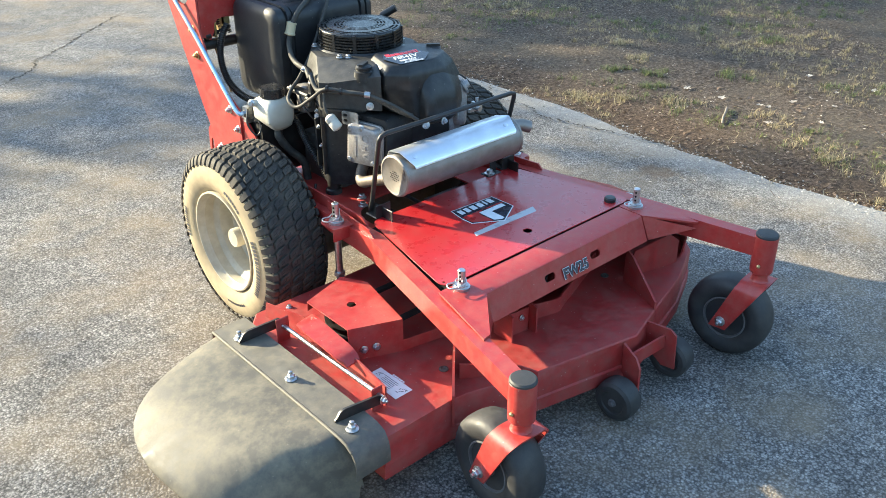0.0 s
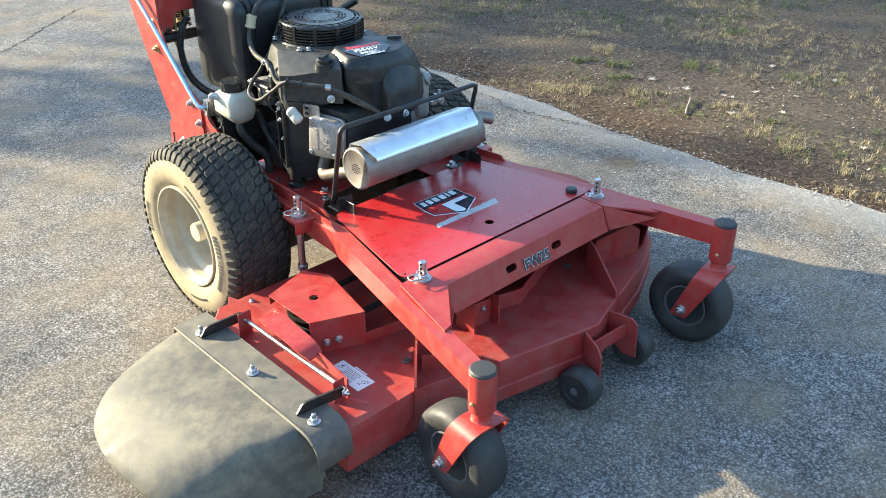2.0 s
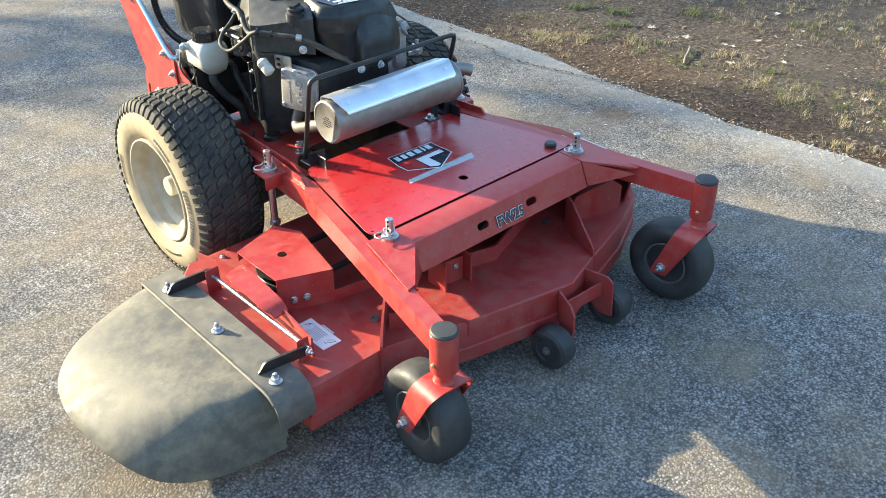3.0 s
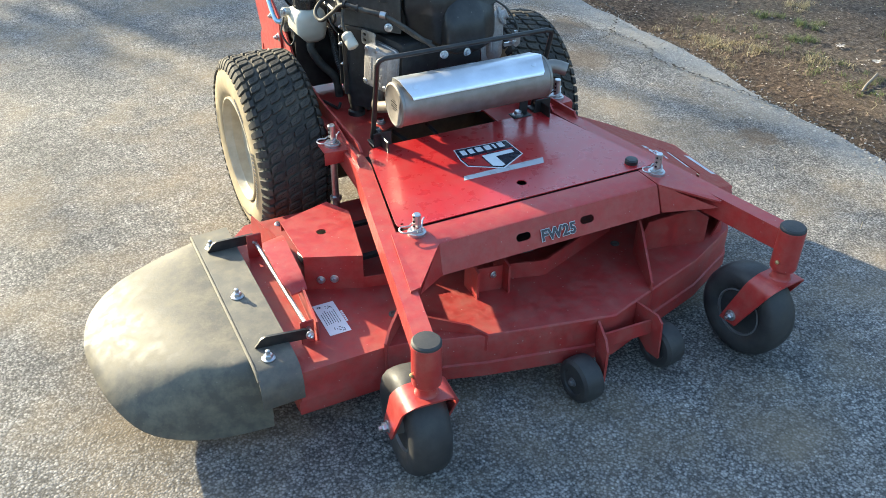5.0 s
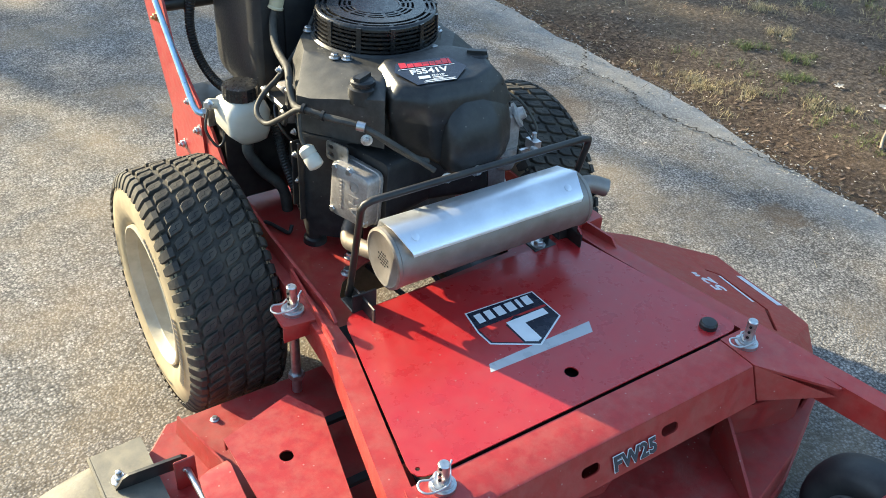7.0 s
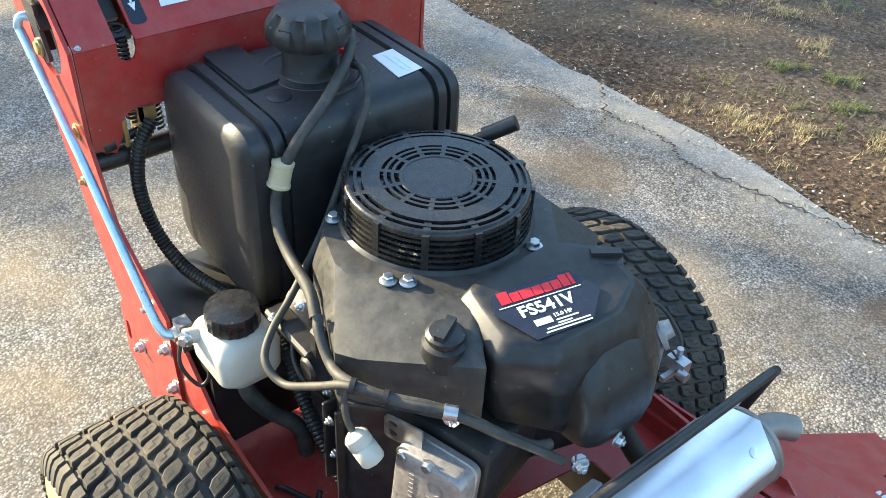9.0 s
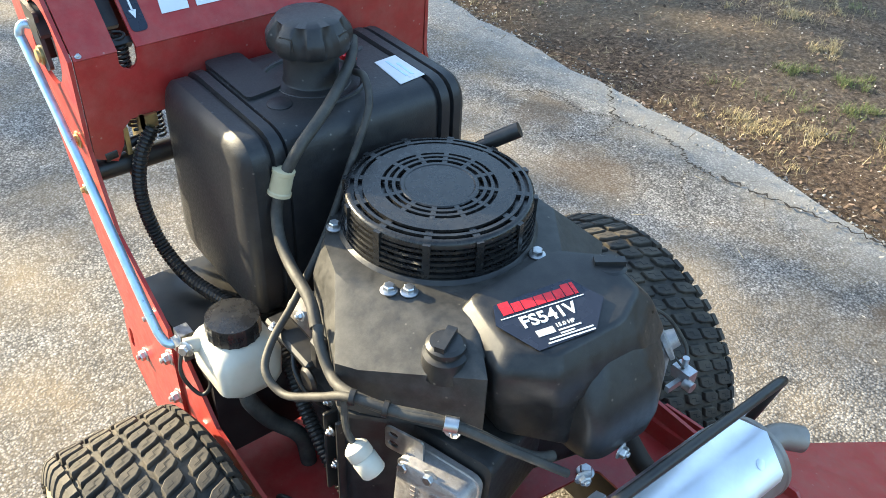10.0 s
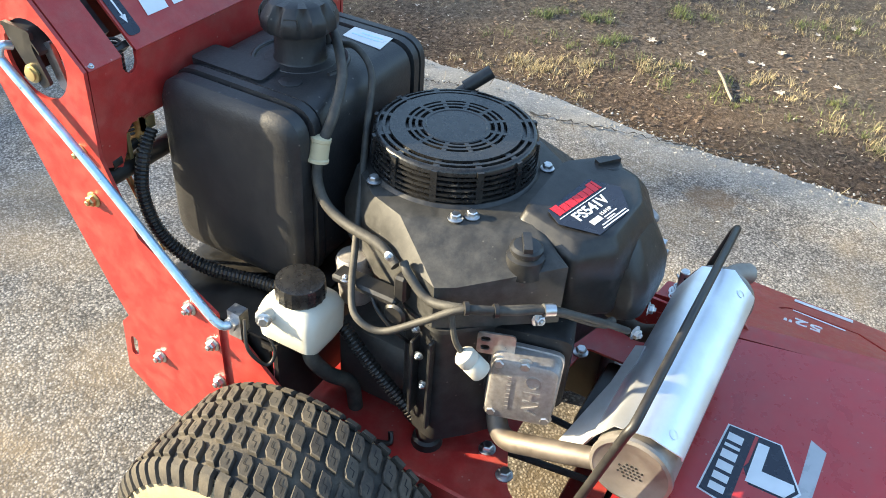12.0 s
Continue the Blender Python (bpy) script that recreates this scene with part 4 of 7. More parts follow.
# rear drive wheels
def drive_wheel(s):
    W, c = 0.206, Vector((1.228 if s < 0 else 2.060, 2.200, 0.268))
    out = Vector((s, 0, 0))                # outward
    bm = bmesh.new()
    half = W / 2
    prof = [(0.150, -half + 0.022), (0.164, -half + 0.006), (0.196, -half - 0.004), (0.222, -half + 0.000), (0.240, -half + 0.006), (0.251, -half + 0.014), (0.259, -half + 0.03),
            (0.263, -0.04), (0.264, 0.0), (0.263, 0.04), (0.259, half - 0.03), (0.251, half - 0.014), (0.240, half - 0.006), (0.222, half - 0.000), (0.196, half + 0.004), (0.164, half - 0.006), (0.150, half - 0.022)]
    lathe(bm, c, out, prof, 72, False)
    wheel = part("drive_wheel", bm, SIDEWALL, mower, "drive tyre with dust-yellowed sidewall", 50)
    bm = bmesh.new()
    lathe(bm, c, out, [(0.247, -half + 0.0110), (0.2505, -half + 0.0135), (0.2597, -half + 0.03), (0.2637, -0.04), (0.2647, 0.0), (0.2637, 0.04), (0.2597, half - 0.03), (0.2505, half - 0.0135), (0.247, half - 0.0110)], 72, False)
    part("tread_band", bm, RUBBER, wheel, "", 50)
    # tread: rows of turf lugs, each with a bent sipe
    bm = bmesh.new()
    x, y, z = Vector((0, 1, 0)), Vector((0, 0, 1)), out
    def at(ang, h, r):
        return c + z * h + (x * math.cos(ang) + y * math.sin(ang)) * r
    rows = [0.0575, 0.018, -0.0215, -0.061]
    N = 58
    pitch = 2 * math.pi / N
    L, w, slant = pitch * 0.72, 0.0158, 1.3
    def crown_at(h):
        return 0.2635 - 0.010 * (abs(h) / 0.10) ** 3
    rnd = random.Random(12)
    for ri, h in enumerate(rows):
        crown = crown_at(h)
        for k in range(N):
            a0 = (k + (0.5 if ri % 2 else 0.0)) * pitch
            zig = 0.0015 if k % 2 else -0.0015
            wear = rnd.uniform(-0.0005, 0.0005)
            shape = [(-w, -0.50), (0.45 * w, -0.50), (w, -0.22), (w, 0.50), (-0.45 * w, 0.50), (-w, 0.22)]
            ring_lo = [at(a0 + L * q * 1.10 + slant * pp, h + zig + pp * 1.10, crown - 0.004) for pp, q in shape]
            ring_mid = [at(a0 + L * q + slant * pp, h + zig + pp, crown + 0.0062 + wear) for pp, q in shape]
            ring_hi = [at(a0 + L * q * 0.86 + slant * pp, h + zig + pp * 0.92, crown + 0.0077 + wear) for pp, q in shape]
            loft(bm, [ring_lo, ring_mid, ring_hi])
    # shoulder lugs run over the edge and down the sidewall
    for sg, h0 in ((1, 0.079), (-1, 0.083)):
        for k in range(N):
            a0 = (k + 0.5) * pitch
            pts = [(h0, 0.2665), (h0 + (0.096 - h0) * 0.6, 0.2640), (0.0945, 0.2585), (0.1000, 0.2490), (0.1040, 0.2385)]
            low = [(h0 - 0.002, 0.2580), (h0 + (0.096 - h0) * 0.6, 0.2570), (0.0900, 0.2530), (0.0955, 0.2455), (0.1005, 0.2370)]
            rings = []
            for q, ((hh, rr), (lh, lr)) in enumerate(zip(pts, low)):
                tilt = slant * (hh - h0) * 0.35
                wide = L * (0.50 if q < 4 else 0.40)
                b0, b1 = a0 - wide + tilt, a0 + wide + tilt
                rings.append([at(b0 - 0.004, lh * sg, lr), at(b0 + 0.005, hh * sg, rr), at(b1 - 0.005, hh * sg, rr), at(b1 + 0.004, lh * sg, lr)])
            loft(bm, rings)
    part("tread", bm, RUBBER, wheel, "black turf tread with block lugs", 25)
    # bent sipes in the lugs
    bm = bmesh.new()
    for ri, h in enumerate(rows):
        crown = crown_at(h) + 0.0081
        for k in range(N):
            a0 = (k + (0.5 if ri % 2 else 0.0)) * pitch
            zig = 0.0015 if k % 2 else -0.0015
            for (pa, qa), (pb, qb) in (((-0.0095, -0.16), (0.0005, -0.16)), ((0.0, -0.17), (0.0, 0.17)), ((-0.0005, 0.16), (0.0095, 0.16))):
                dp, dq = (0.0, 0.035) if abs(qa - qb) < 1e-6 else (0.0007, 0.0)
                f = [(pa - dp, qa - dq), (pb - dp, qb - dq), (pb + dp, qb + dq), (pa + dp, qa + dq)]
                bm.faces.new([bm.verts.new(at(a0 + L * q + slant * p, h + zig + p, crown)) for p, q in f])
    tagged(part("sipe", bm, DARK, wheel), "", "", "", "stuff")
    # rim, hub, valve
    bm = bmesh.new()
    lathe(bm, c, out, [(0.151, half - 0.026), (0.156, half - 0.010), (0.155, half - 0.003), (0.151, half - 0.002), (0.148, half - 0.010), (0.146, half - 0.022), (0.143, half - 0.026), (0.1405, half - 0.052), (0.137, half - 0.056), (0.124, half - 0.064),
                       (0.121, half - 0.070), (0.119, half - 0.105), (0.112, half - 0.113), (0.098, half - 0.113), (0.090, half - 0.106), (0.066, half - 0.104), (0.058, half - 0.110), (0.050, half - 0.110), (0.002, half - 0.110)], 56, False)
    lathe(bm, c, -out, [(0.152, half - 0.020), (0.146, half - 0.010), (0.13, half - 0.04), (0.05, half - 0.06), (0.002, half - 0.06)], 40, False)
    part("rim", bm, RIM, wheel, "cream painted steel rim, dusty", 30)
    bm = bmesh.new()
    lathe(bm, c + out * (half - 0.112), out, [(0.040, 0), (0.039, 0.012), (0.0290, 0.014), (0.0290, 0.070), (0.0265, 0.075), (0.006, 0.076)], 32)
    part("hub_cap", bm, RIM, wheel, "round cream hub cap")
    for k in range(5):
        a = 2 * math.pi * k / 5 + 0.4
        p = c + out * (half - 0.116) + (x * math.cos(a) + y * math.sin(a)) * 0.058
        bm = bmesh.new()
        lathe(bm, p, out, [(0.009, 0), (0.009, 0.008), (0.006, 0.010), (0.004, 0.016)], 6)
        part("wheel_nut", bm, ZINC, wheel)
    bm = bmesh.new()
    p = c + out * (half - 0.085) + (x * 0.35 + y * 0.94) * 0.122
    lathe(bm, p, (s * 0.8, -0.1, -0.35), [(0.008, 0), (0.006, 0.010), (0.005, 0.030), (0.004, 0.034)], 12)
    part("valve_stem", bm, BLACK, wheel)
    # raised lettering on the sidewall, worn to short bars
    bm = bmesh.new()
    rnd = random.Random(5)
    for a0, a1, rr, hh in ((2.75, 3.65, 0.205, 0.018), (-0.25, 0.25, 0.205, 0.018), (1.9, 2.3, 0.198, 0.008), (4.2, 4.7, 0.198, 0.008)):
        a = a0
        while a < a1:
            w = rnd.uniform(0.018, 0.05)
            q = [at(a, half + 0.0052, rr - hh / 2), at(a + w, half + 0.0052, rr - hh / 2), at(a + w, half + 0.004, rr + hh / 2), at(a, half + 0.004, rr + hh / 2)]
            bm.faces.new([bm.verts.new(v) for v in q])
            a += w + 0.014
    tagged(part("sidewall_mark", bm, LABEL_INK, wheel), "", "", "", "stuff")
    return wheel


for s in (-1, 1):
    drive_wheel(s)

# side plates of the frame and the console between them
def side_plate(s):
    x = mir(1.355, s)
    bm = bmesh.new()
    pts = [(2.605, 0.912), (2.607, 0.775), (2.585, 0.720), (2.558, 0.652), (2.470, 0.600), (2.415, 0.568), (2.412, 0.300), (2.500, 0.262), (2.568, 0.274), (2.643, 0.332), (2.636, 0.444), (2.617, 0.466), (2.648, 0.520), (2.729, 0.690), (2.795, 0.840), (2.89, 1.06), (2.838, 1.145), (2.74, 1.047)]
    m = Matrix(((0, 0, s, x), (1, 0, 0, 0), (0, 1, 0, 0), (0, 0, 0, 1)))
    holes = [oval(2.618, 0.395, 0.045, 0.016, turn=math.pi / 2 + 0.1), circle(2.700, 0.905, 0.060, 32)]
    holed(bm, pts, holes, 0.006, m)
    p = part("side_plate", bm, RED, mower)
    # the lower plate that runs forward beside the engine
    bm = bmesh.new()
    pts = [(2.45, 0.545), (2.38, 0.535), (2.30, 0.455), (2.08, 0.425), (1.81, 0.416), (1.79, 0.402), (1.79, 0.33), (2.45, 0.28)]
    m = Matrix(((0, 0, -s, x), (1, 0, 0, 0), (0, 1, 0, 0), (0, 0, 0, 1)))
    holed(bm, pts, [], 0.006, m)
    part("frame_side", bm, RED, mower)
    for y, z in ((2.645, 0.774), (2.640, 0.692), (2.470, 0.555), (2.430, 0.500), (2.556, 0.405), (2.425, 0.420), (2.36, 0.40)):
        bolt_part((x + s * 0.006, y, z), (s, 0, 0), p, 0.009, 0.006, BRASS if z > 0.6 else ZINC)
    return p


for s in (-1, 1):
    side_plate(s)

# console: sloping top, upright front with an arch over the controls
bm = bmesh.new()
XA, XB = 1.357, 1.953
slope = frame_on((XA, 2.603, 0.912), (1, 0, 0), (0, 1, 1))
holed(bm, [(0, 0), (0.060, 0), (0.060, 0.150), (0.064, 0.158), (0.073, 0.162), (0.082, 0.158), (0.087, 0.150), (0.087, 0), (XB - XA, 0), (XB - XA, 0.34), (0, 0.34)], [], -0.005, slope)
upright = frame_on((XA, 2.610, 0.755), (1, 0, 0), (0, -0.005, 0.157))
arch = [(0, 0), (0.032, -0.015), (0.045, 0.010), (0.048, 0.035), (0.062, 0.048), (0.30, 0.048), (0.53, 0.048), (0.548, 0.035), (0.551, 0.010), (0.565, -0.015), (0.596, 0), (0.596, 0.157), (0.087, 0.157), (0.087, 0.138), (0.083, 0.129), (0.074, 0.125), (0.065, 0.129), (0.060, 0.138), (0.060, 0.157), (0, 0.157)]
holed(bm, arch, [], -0.005, upright)
console = part("console", bm, RED, mower, "red sheet steel control console")
# added panel closing the box behind; its black stands for the shade inside
plate("console_dark_back", [(1.364, 2.790, 0.838), (1.946, 2.790, 0.838), (1.946, 2.852, 1.060), (1.364, 2.852, 1.060)], 0.004, mower, BLACK)

# engine bed
bm = bmesh.new()
holed(bm, [(1.362, 1.815), (1.948, 1.815), (1.948, 2.56), (1.362, 2.56)], [rounded([(1.424, 1.845), (1.56, 1.850), (1.82, 1.865), (1.82, 1.965), (1.62, 1.990), (1.530, 1.985), (1.455, 1.950), (1.424, 1.905)], 0.012)], 0.005, pose(0, 0, 0.352))
bed = part("engine_bed", bm, RED, mower, "red steel engine bed plate")
for a, b in (((1.540, 2.000, 0.330), (1.562, 1.840, 0.330)), ((1.651, 2.000, 0.330), (1.645, 1.84, 0.330))):
    bm = bmesh.new()
    tube(bm, [a, b], 0.006, 8, 1)
    part("drive_belt", bm, BELT, bed)
for p in ((1.507, 2.012, 0.358), (1.475, 1.965, 0.358), (1.80, 1.97, 0.358)):
    bolt_part(p, (0, 0, 1), bed, 0.010)
bm = bmesh.new()
box(bm, 1.365, 1.945, 2.325, 2.345, 0.525, 0.545)
box(bm, 1.365, 1.945, 2.325, 2.57, 0.541, 0.546)
shelf = part("tank_shelf", bm, BLACK, mower, "dusty black steel tank shelf")
bm = bmesh.new()
box(bm, 1.366, 1.56, 2.316, 2.324, 0.37, 0.541)
part("shelf_front", bm, BLACK, shelf)
for x in (1.372, 1.934):
    bm = bmesh.new()
    box(bm, x, x + 0.004, 2.335, 2.56, 0.40, 0.5405)
    part("shelf_side", bm, BLACK, shelf)

# ---- fuel tank ----
bm = bmesh.new()
base_ring = rounded([(2.342, 0.566), (2.600, 0.566), (2.600, 0.866), (2.342, 0.866)], 0.045, 6)
ty, tz = 2.471, 0.716
rings = []
for x, d in ((1.460, 0.034), (1.463, 0.016), (1.470, 0.005), (1.478, 0.0), (1.500, 0.0), (1.502, 0.005), (1.507, 0.005), (1.509, -0.003), (1.524, -0.003), (1.526, 0.004), (1.529, 0.004), (1.531, 0.0),
             (1.776, 0.0), (1.778, 0.005), (1.783, 0.005), (1.785, -0.002), (1.800, -0.002), (1.802, 0.006), (1.807, 0.006), (1.809, 0.0), (1.822, 0.0), (1.830, 0.005), (1.834, 0.018), (1.836, 0.036)):
    rings.append([(x, ty + (y - ty) * (1 - d / 0.13), tz + (z - tz) * (1 - d / 0.15)) for y, z in base_ring])
loft(bm, rings)
tank = part("fuel_tank", bm, TANK, mower, "black moulded plastic fuel tank", 30)
bm = bmesh.new()
prism(bm, rounded([(1.534, 2.455), (1.592, 2.462), (1.592, 2.592), (1.534, 2.592)], 0.010), "z", 0.860, 0.8705)
bevel(bm, 0.002, 2, 40)
part("tank_pad", bm, TANK, tank)
bm = bmesh.new()
tube(bm, [(1.640 + 0.074 * math.cos(a), 2.462 + 0.074 * math.sin(a), 0.8655) for a in [math.pi * k / 12 - 1.9 for k in range(20)]], 0.0045, 8, 2)
part("tank_ridge", bm, TANK, tank)
bm = bmesh.new()
gx, gy = 1.640, 2.462
lathe(bm, (gx, gy, 0.862), (0, 0, 1), [(0.060, 0), (0.056, 0.005), (0.042, 0.007), (0.040, 0.010), (0.039, 0.058)], 36)
part("filler_neck", bm, TANK, tank)
bm = bmesh.new()
n = 96
rings = []
for r, h, lobe in ((0.046, 0.918, 0.0), (0.0565, 0.920, 0.003), (0.0605, 0.926, 0.006), (0.0610, 0.940, 0.009), (0.0590, 0.946, 0.010), (0.0480, 0.961, 0.004), (0.0450, 0.9635, 0.0), (0.024, 0.966, 0.0), (0.002, 0.9665, 0.0)):
    rings.append([(gx + (r - lobe * max(0.0, math.cos(8 * 2 * math.pi * i / n)) ** 0.6) * math.cos(2 * math.pi * i / n), gy + (r - lobe * max(0.0, math.cos(8 * 2 * math.pi * i / n)) ** 0.6) * math.sin(2 * math.pi * i / n), h) for i in range(n)])
loft(bm, rings)
cap = part("fuel_cap", bm, TANK, tank, "round black fuel cap with grip notches", 40)
for k in range(4):
    a = math.pi / 4 + k * math.pi / 2 - 0.35
    bm = bmesh.new()
    d = Vector((math.cos(a), math.sin(a), 0))
    sd = Vector((-d.y, d.x, 0))
    o = Vector((gx, gy, 0)) + d * 0.0565
    loft(bm, [[o + sd * w + Vector((0, 0, z)) + d * e for w, z, e in ((-0.014, 0.936, 0.001), (0.014, 0.936, 0.001), (0.010, 0.951, -0.002), (-0.010, 0.951, -0.002))],
              [o + sd * w + Vector((0, 0, z)) + d * (e + 0.0015) for w, z, e in ((-0.014, 0.936, 0.001), (0.014, 0.936, 0.001), (0.010, 0.951, -0.002), (-0.010, 0.951, -0.002))]])
    part("cap_notch", bm, BLACK, cap)
bm = bmesh.new()
m = frame_on((1.737, 2.378, 0.8665), (0.009, 0.085, 0), (-0.05, 0.008, 0))
L = [(1.737, 2.378), (1.787, 2.384), (1.795, 2.460), (1.745, 2.456)]
loft(bm, [[(x, y, 0.8662) for x, y in L], [(x, y, 0.8672) for x, y in L]])
tag = part("tank_label", bm, LABEL_WHITE, tank, "white paper warning label")
bm = bmesh.new()
for k, (a, b) in enumerate(((0.12, 0.88), (0.12, 0.70))):
    x = 1.758 + 0.010 * k
    p0, p1 = 2.385 + 0.072 * a, 2.385 + 0.072 * b
    loft(bm, [[(x, p0, 0.8673), (x + 0.004, p0, 0.8673), (x + 0.0055, p1, 0.8673), (x + 0.0015, p1, 0.8673)], [(x, p0, 0.8678), (x + 0.004, p0, 0.8678), (x + 0.0055, p1, 0.8678), (x + 0.0015, p1, 0.8678)]])
part("print_bar", bm, BLUE_ZINC, tag)
for x, y in ((1.566, 2.425), (1.745, 2.52)):
    bm = bmesh.new()
    lathe(bm, (x, y, 0.864), (0, 0, 1), [(0.018, 0), (0.018, 0.003), (0.016, 0.004), (0.002, 0.004)], 24)
    part("tank_boss", bm, TANK, tank)
bm = bmesh.new()
lathe(bm, (1.720, 2.490, 0.864), (0, 0, 1), [(0.014, 0), (0.013, 0.012), (0.006, 0.013), (0.006, 0.020)], 20)
part("vent_grommet", bm, LABEL_RED, tank, "faded red rubber grommet")
bm = bmesh.new()
lathe(bm, (1.708, 2.462, 0.864), (0, 0, 1), [(0.008, 0), (0.007, 0.03), (0.005, 0.045)], 14)
part("vent_fitting", bm, BLACK, tank)

# ---- engine ----
EX, EY = 1.668, 2.195
bm = bmesh.new()
lathe(bm, (EX, EY, 0.357), (0, 0, 1), [(0.125, 0), (0.135, 0.01), (0.125, 0.05), (0.120, 0.12), (0.135, 0.20), (0.14, 0.30)], 32)
box(bm, 1.50, 1.84, 2.10, 2.30, 0.357, 0.50)
bevel(bm, 0.01, 2, 50)
engine = part("engine", bm, BLOCK, mower, "black twin-cylinder engine with cooling shroud")
# shroud
def moulded(pts, r, seg=4):
    """A ring of points in space with its corners rounded."""
    out, k = [], len(pts)
    for i in range(k):
        p, a, b = Vector(pts[i]), Vector(pts[i - 1]), Vector(pts[(i + 1) % k])
        rr = min(r, (a - p).length * 0.45, (b - p).length * 0.45)
        f, g = p + (a - p).normalized() * rr, p + (b - p).normalized() * rr
        out += [f * (1 - t) ** 2 + p * 2 * t * (1 - t) + g * t ** 2 for t in (j / seg for j in range(seg + 1))]
    return out


def between(a, b, t):
    return [Vector(p).lerp(Vector(q), t) for p, q in zip(a, b)]


bm = bmesh.new()
plan = [(1.500, 2.245), (1.436, 2.092), (1.452, 2.066), (1.546, 1.946), (1.562, 1.972), (1.640, 1.990), (1.752, 1.968), (1.885, 2.085), (1.840, 2.245), (1.775, 2.325), (1.560, 2.325)]
brim = (0.716, 0.713, 0.714, 0.741, 0.746, 0.740, 0.698, 0.698, 0.698, 0.698, 0.698)
crest = [(1.522, 2.250, 0.757), (1.500, 2.188, 0.757), (1.499, 2.150, 0.758), (1.549, 1.990, 0.754), (1.572, 1.995, 0.757), (1.640, 2.010, 0.760), (1.752, 2.040, 0.760), (1.822, 2.130, 0.757), (1.822, 2.260, 0.757), (1.760, 2.312, 0.757), (1.575, 2.312, 0.757)]
loft(bm, [[(x, y, 0.640) for x, y in plan], [(x, y, z) for (x, y), z in zip(plan, brim)], crest, [(EX + (x - EX) * 0.85, 2.16 + (y - 2.16) * 0.85, 0.761) for x, y, z in crest]])
bevel(bm, 0.008, 3, 12)
crisp(part("shroud", bm, DUSTY_SHROUD, engine, "dusty black plastic cooling shroud", 24))
bm = bmesh.new()
a = [(1.594, 2.040, 0.774), (1.735, 2.040, 0.780), (1.786, 1.995, 0.778), (1.780, 1.935, 0.768), (1.722, 1.908, 0.766), (1.618, 1.912, 0.765), (1.578, 1.950, 0.765)]
b = [(1.580, 2.044, 0.758), (1.745, 2.044, 0.762), (1.804, 1.995, 0.757), (1.802, 1.925, 0.744), (1.740, 1.892, 0.740), (1.612, 1.897, 0.741), (1.558, 1.944, 0.744)]
c = [(1.577, 2.044, 0.708), (1.758, 2.040, 0.708), (1.820, 1.992, 0.706), (1.820, 1.912, 0.700), (1.752, 1.880, 0.698), (1.615, 1.892, 0.698), (1.556, 1.942, 0.702)]
c2 = [(1.579, 2.042, 0.703), (1.754, 2.036, 0.703), (1.815, 1.990, 0.701), (1.815, 1.914, 0.695), (1.750, 1.883, 0.693), (1.618, 1.895, 0.693), (1.559, 1.943, 0.697)]
d = [(1.590, 2.030, 0.625), (1.755, 2.030, 0.625), (1.810, 1.990, 0.625), (1.806, 1.910, 0.622), (1.752, 1.882, 0.618), (1.630, 1.896, 0.622), (1.572, 1.944, 0.638)]
e = [(1.610, 2.020, 0.597), (1.745, 2.020, 0.597), (1.790, 1.985, 0.597), (1.786, 1.915, 0.594), (1.742, 1.887, 0.592), (1.650, 1.900, 0.600), (1.595, 1.948, 0.622)]
mid = (sum((Vector(p) for p in a), Vector()) / len(a))
rings = [moulded(e, 0.010), moulded(d, 0.010), moulded(c2, 0.010), moulded(c, 0.010), moulded(between(c, b, 0.88), 0.010), moulded(between(b, a, 0.08), 0.010), moulded(between(b, a, 0.4), 0.010), moulded(between(b, a, 0.85), 0.011), moulded(a, 0.012)]
rings += [[p.lerp(mid, k) + Vector((0, 0, h)) for p in moulded(a, 0.012)] for k, h in ((0.10, 0.0014), (0.5, 0.0016))]
loft(bm, rings)
part("air_hood", bm, SHROUD, engine, "black plastic air intake hood", 48)
# its bulging nose
bm = bmesh.new()
def nose(k, z, y0):
    return [(1.640 + k, 1.912, z), (1.645 + k, y0 + 0.014, z), (1.664 + k, y0 + 0.002, z), (1.752 - k, y0, z), (1.800 - k, y0 + 0.030, z), (1.816 - k, 1.915, z)]
loft(bm, [moulded(q, 0.012, 5) for q in [nose(0.012, 0.590, 1.866), nose(0.004, 0.602, 1.856), nose(0.0, 0.630, 1.852), nose(0.0, 0.668, 1.855), nose(0.002, 0.690, 1.866), nose(0.010, 0.716, 1.880), nose(0.020, 0.738, 1.896)]])
part("air_hood_nose", bm, SHROUD, engine, "", 50)
for p, tw in (((1.531, 2.004, 0.740), 0.5), ((1.776, 1.985, 0.752), -0.6)):
    bm = bmesh.new()
    lathe(bm, p, (0, 0, 1), [(0.029, -0.020), (0.027, 0.008), (0.021, 0.011), (0.021, 0.014), (0.0235, 0.016), (0.0235, 0.021), (0.019, 0.0245)], 28)
    cs, sn = math.cos(tw), math.sin(tw)
    m = Matrix.Translation(Vector(p)) @ Matrix.Rotation(tw, 4, "Z")
    box(bm, -0.020, 0.020, -0.006, 0.006, 0.016, 0.031, m)
    part("twist_knob", bm, SHROUD, engine, "black twist knob with grip bar")
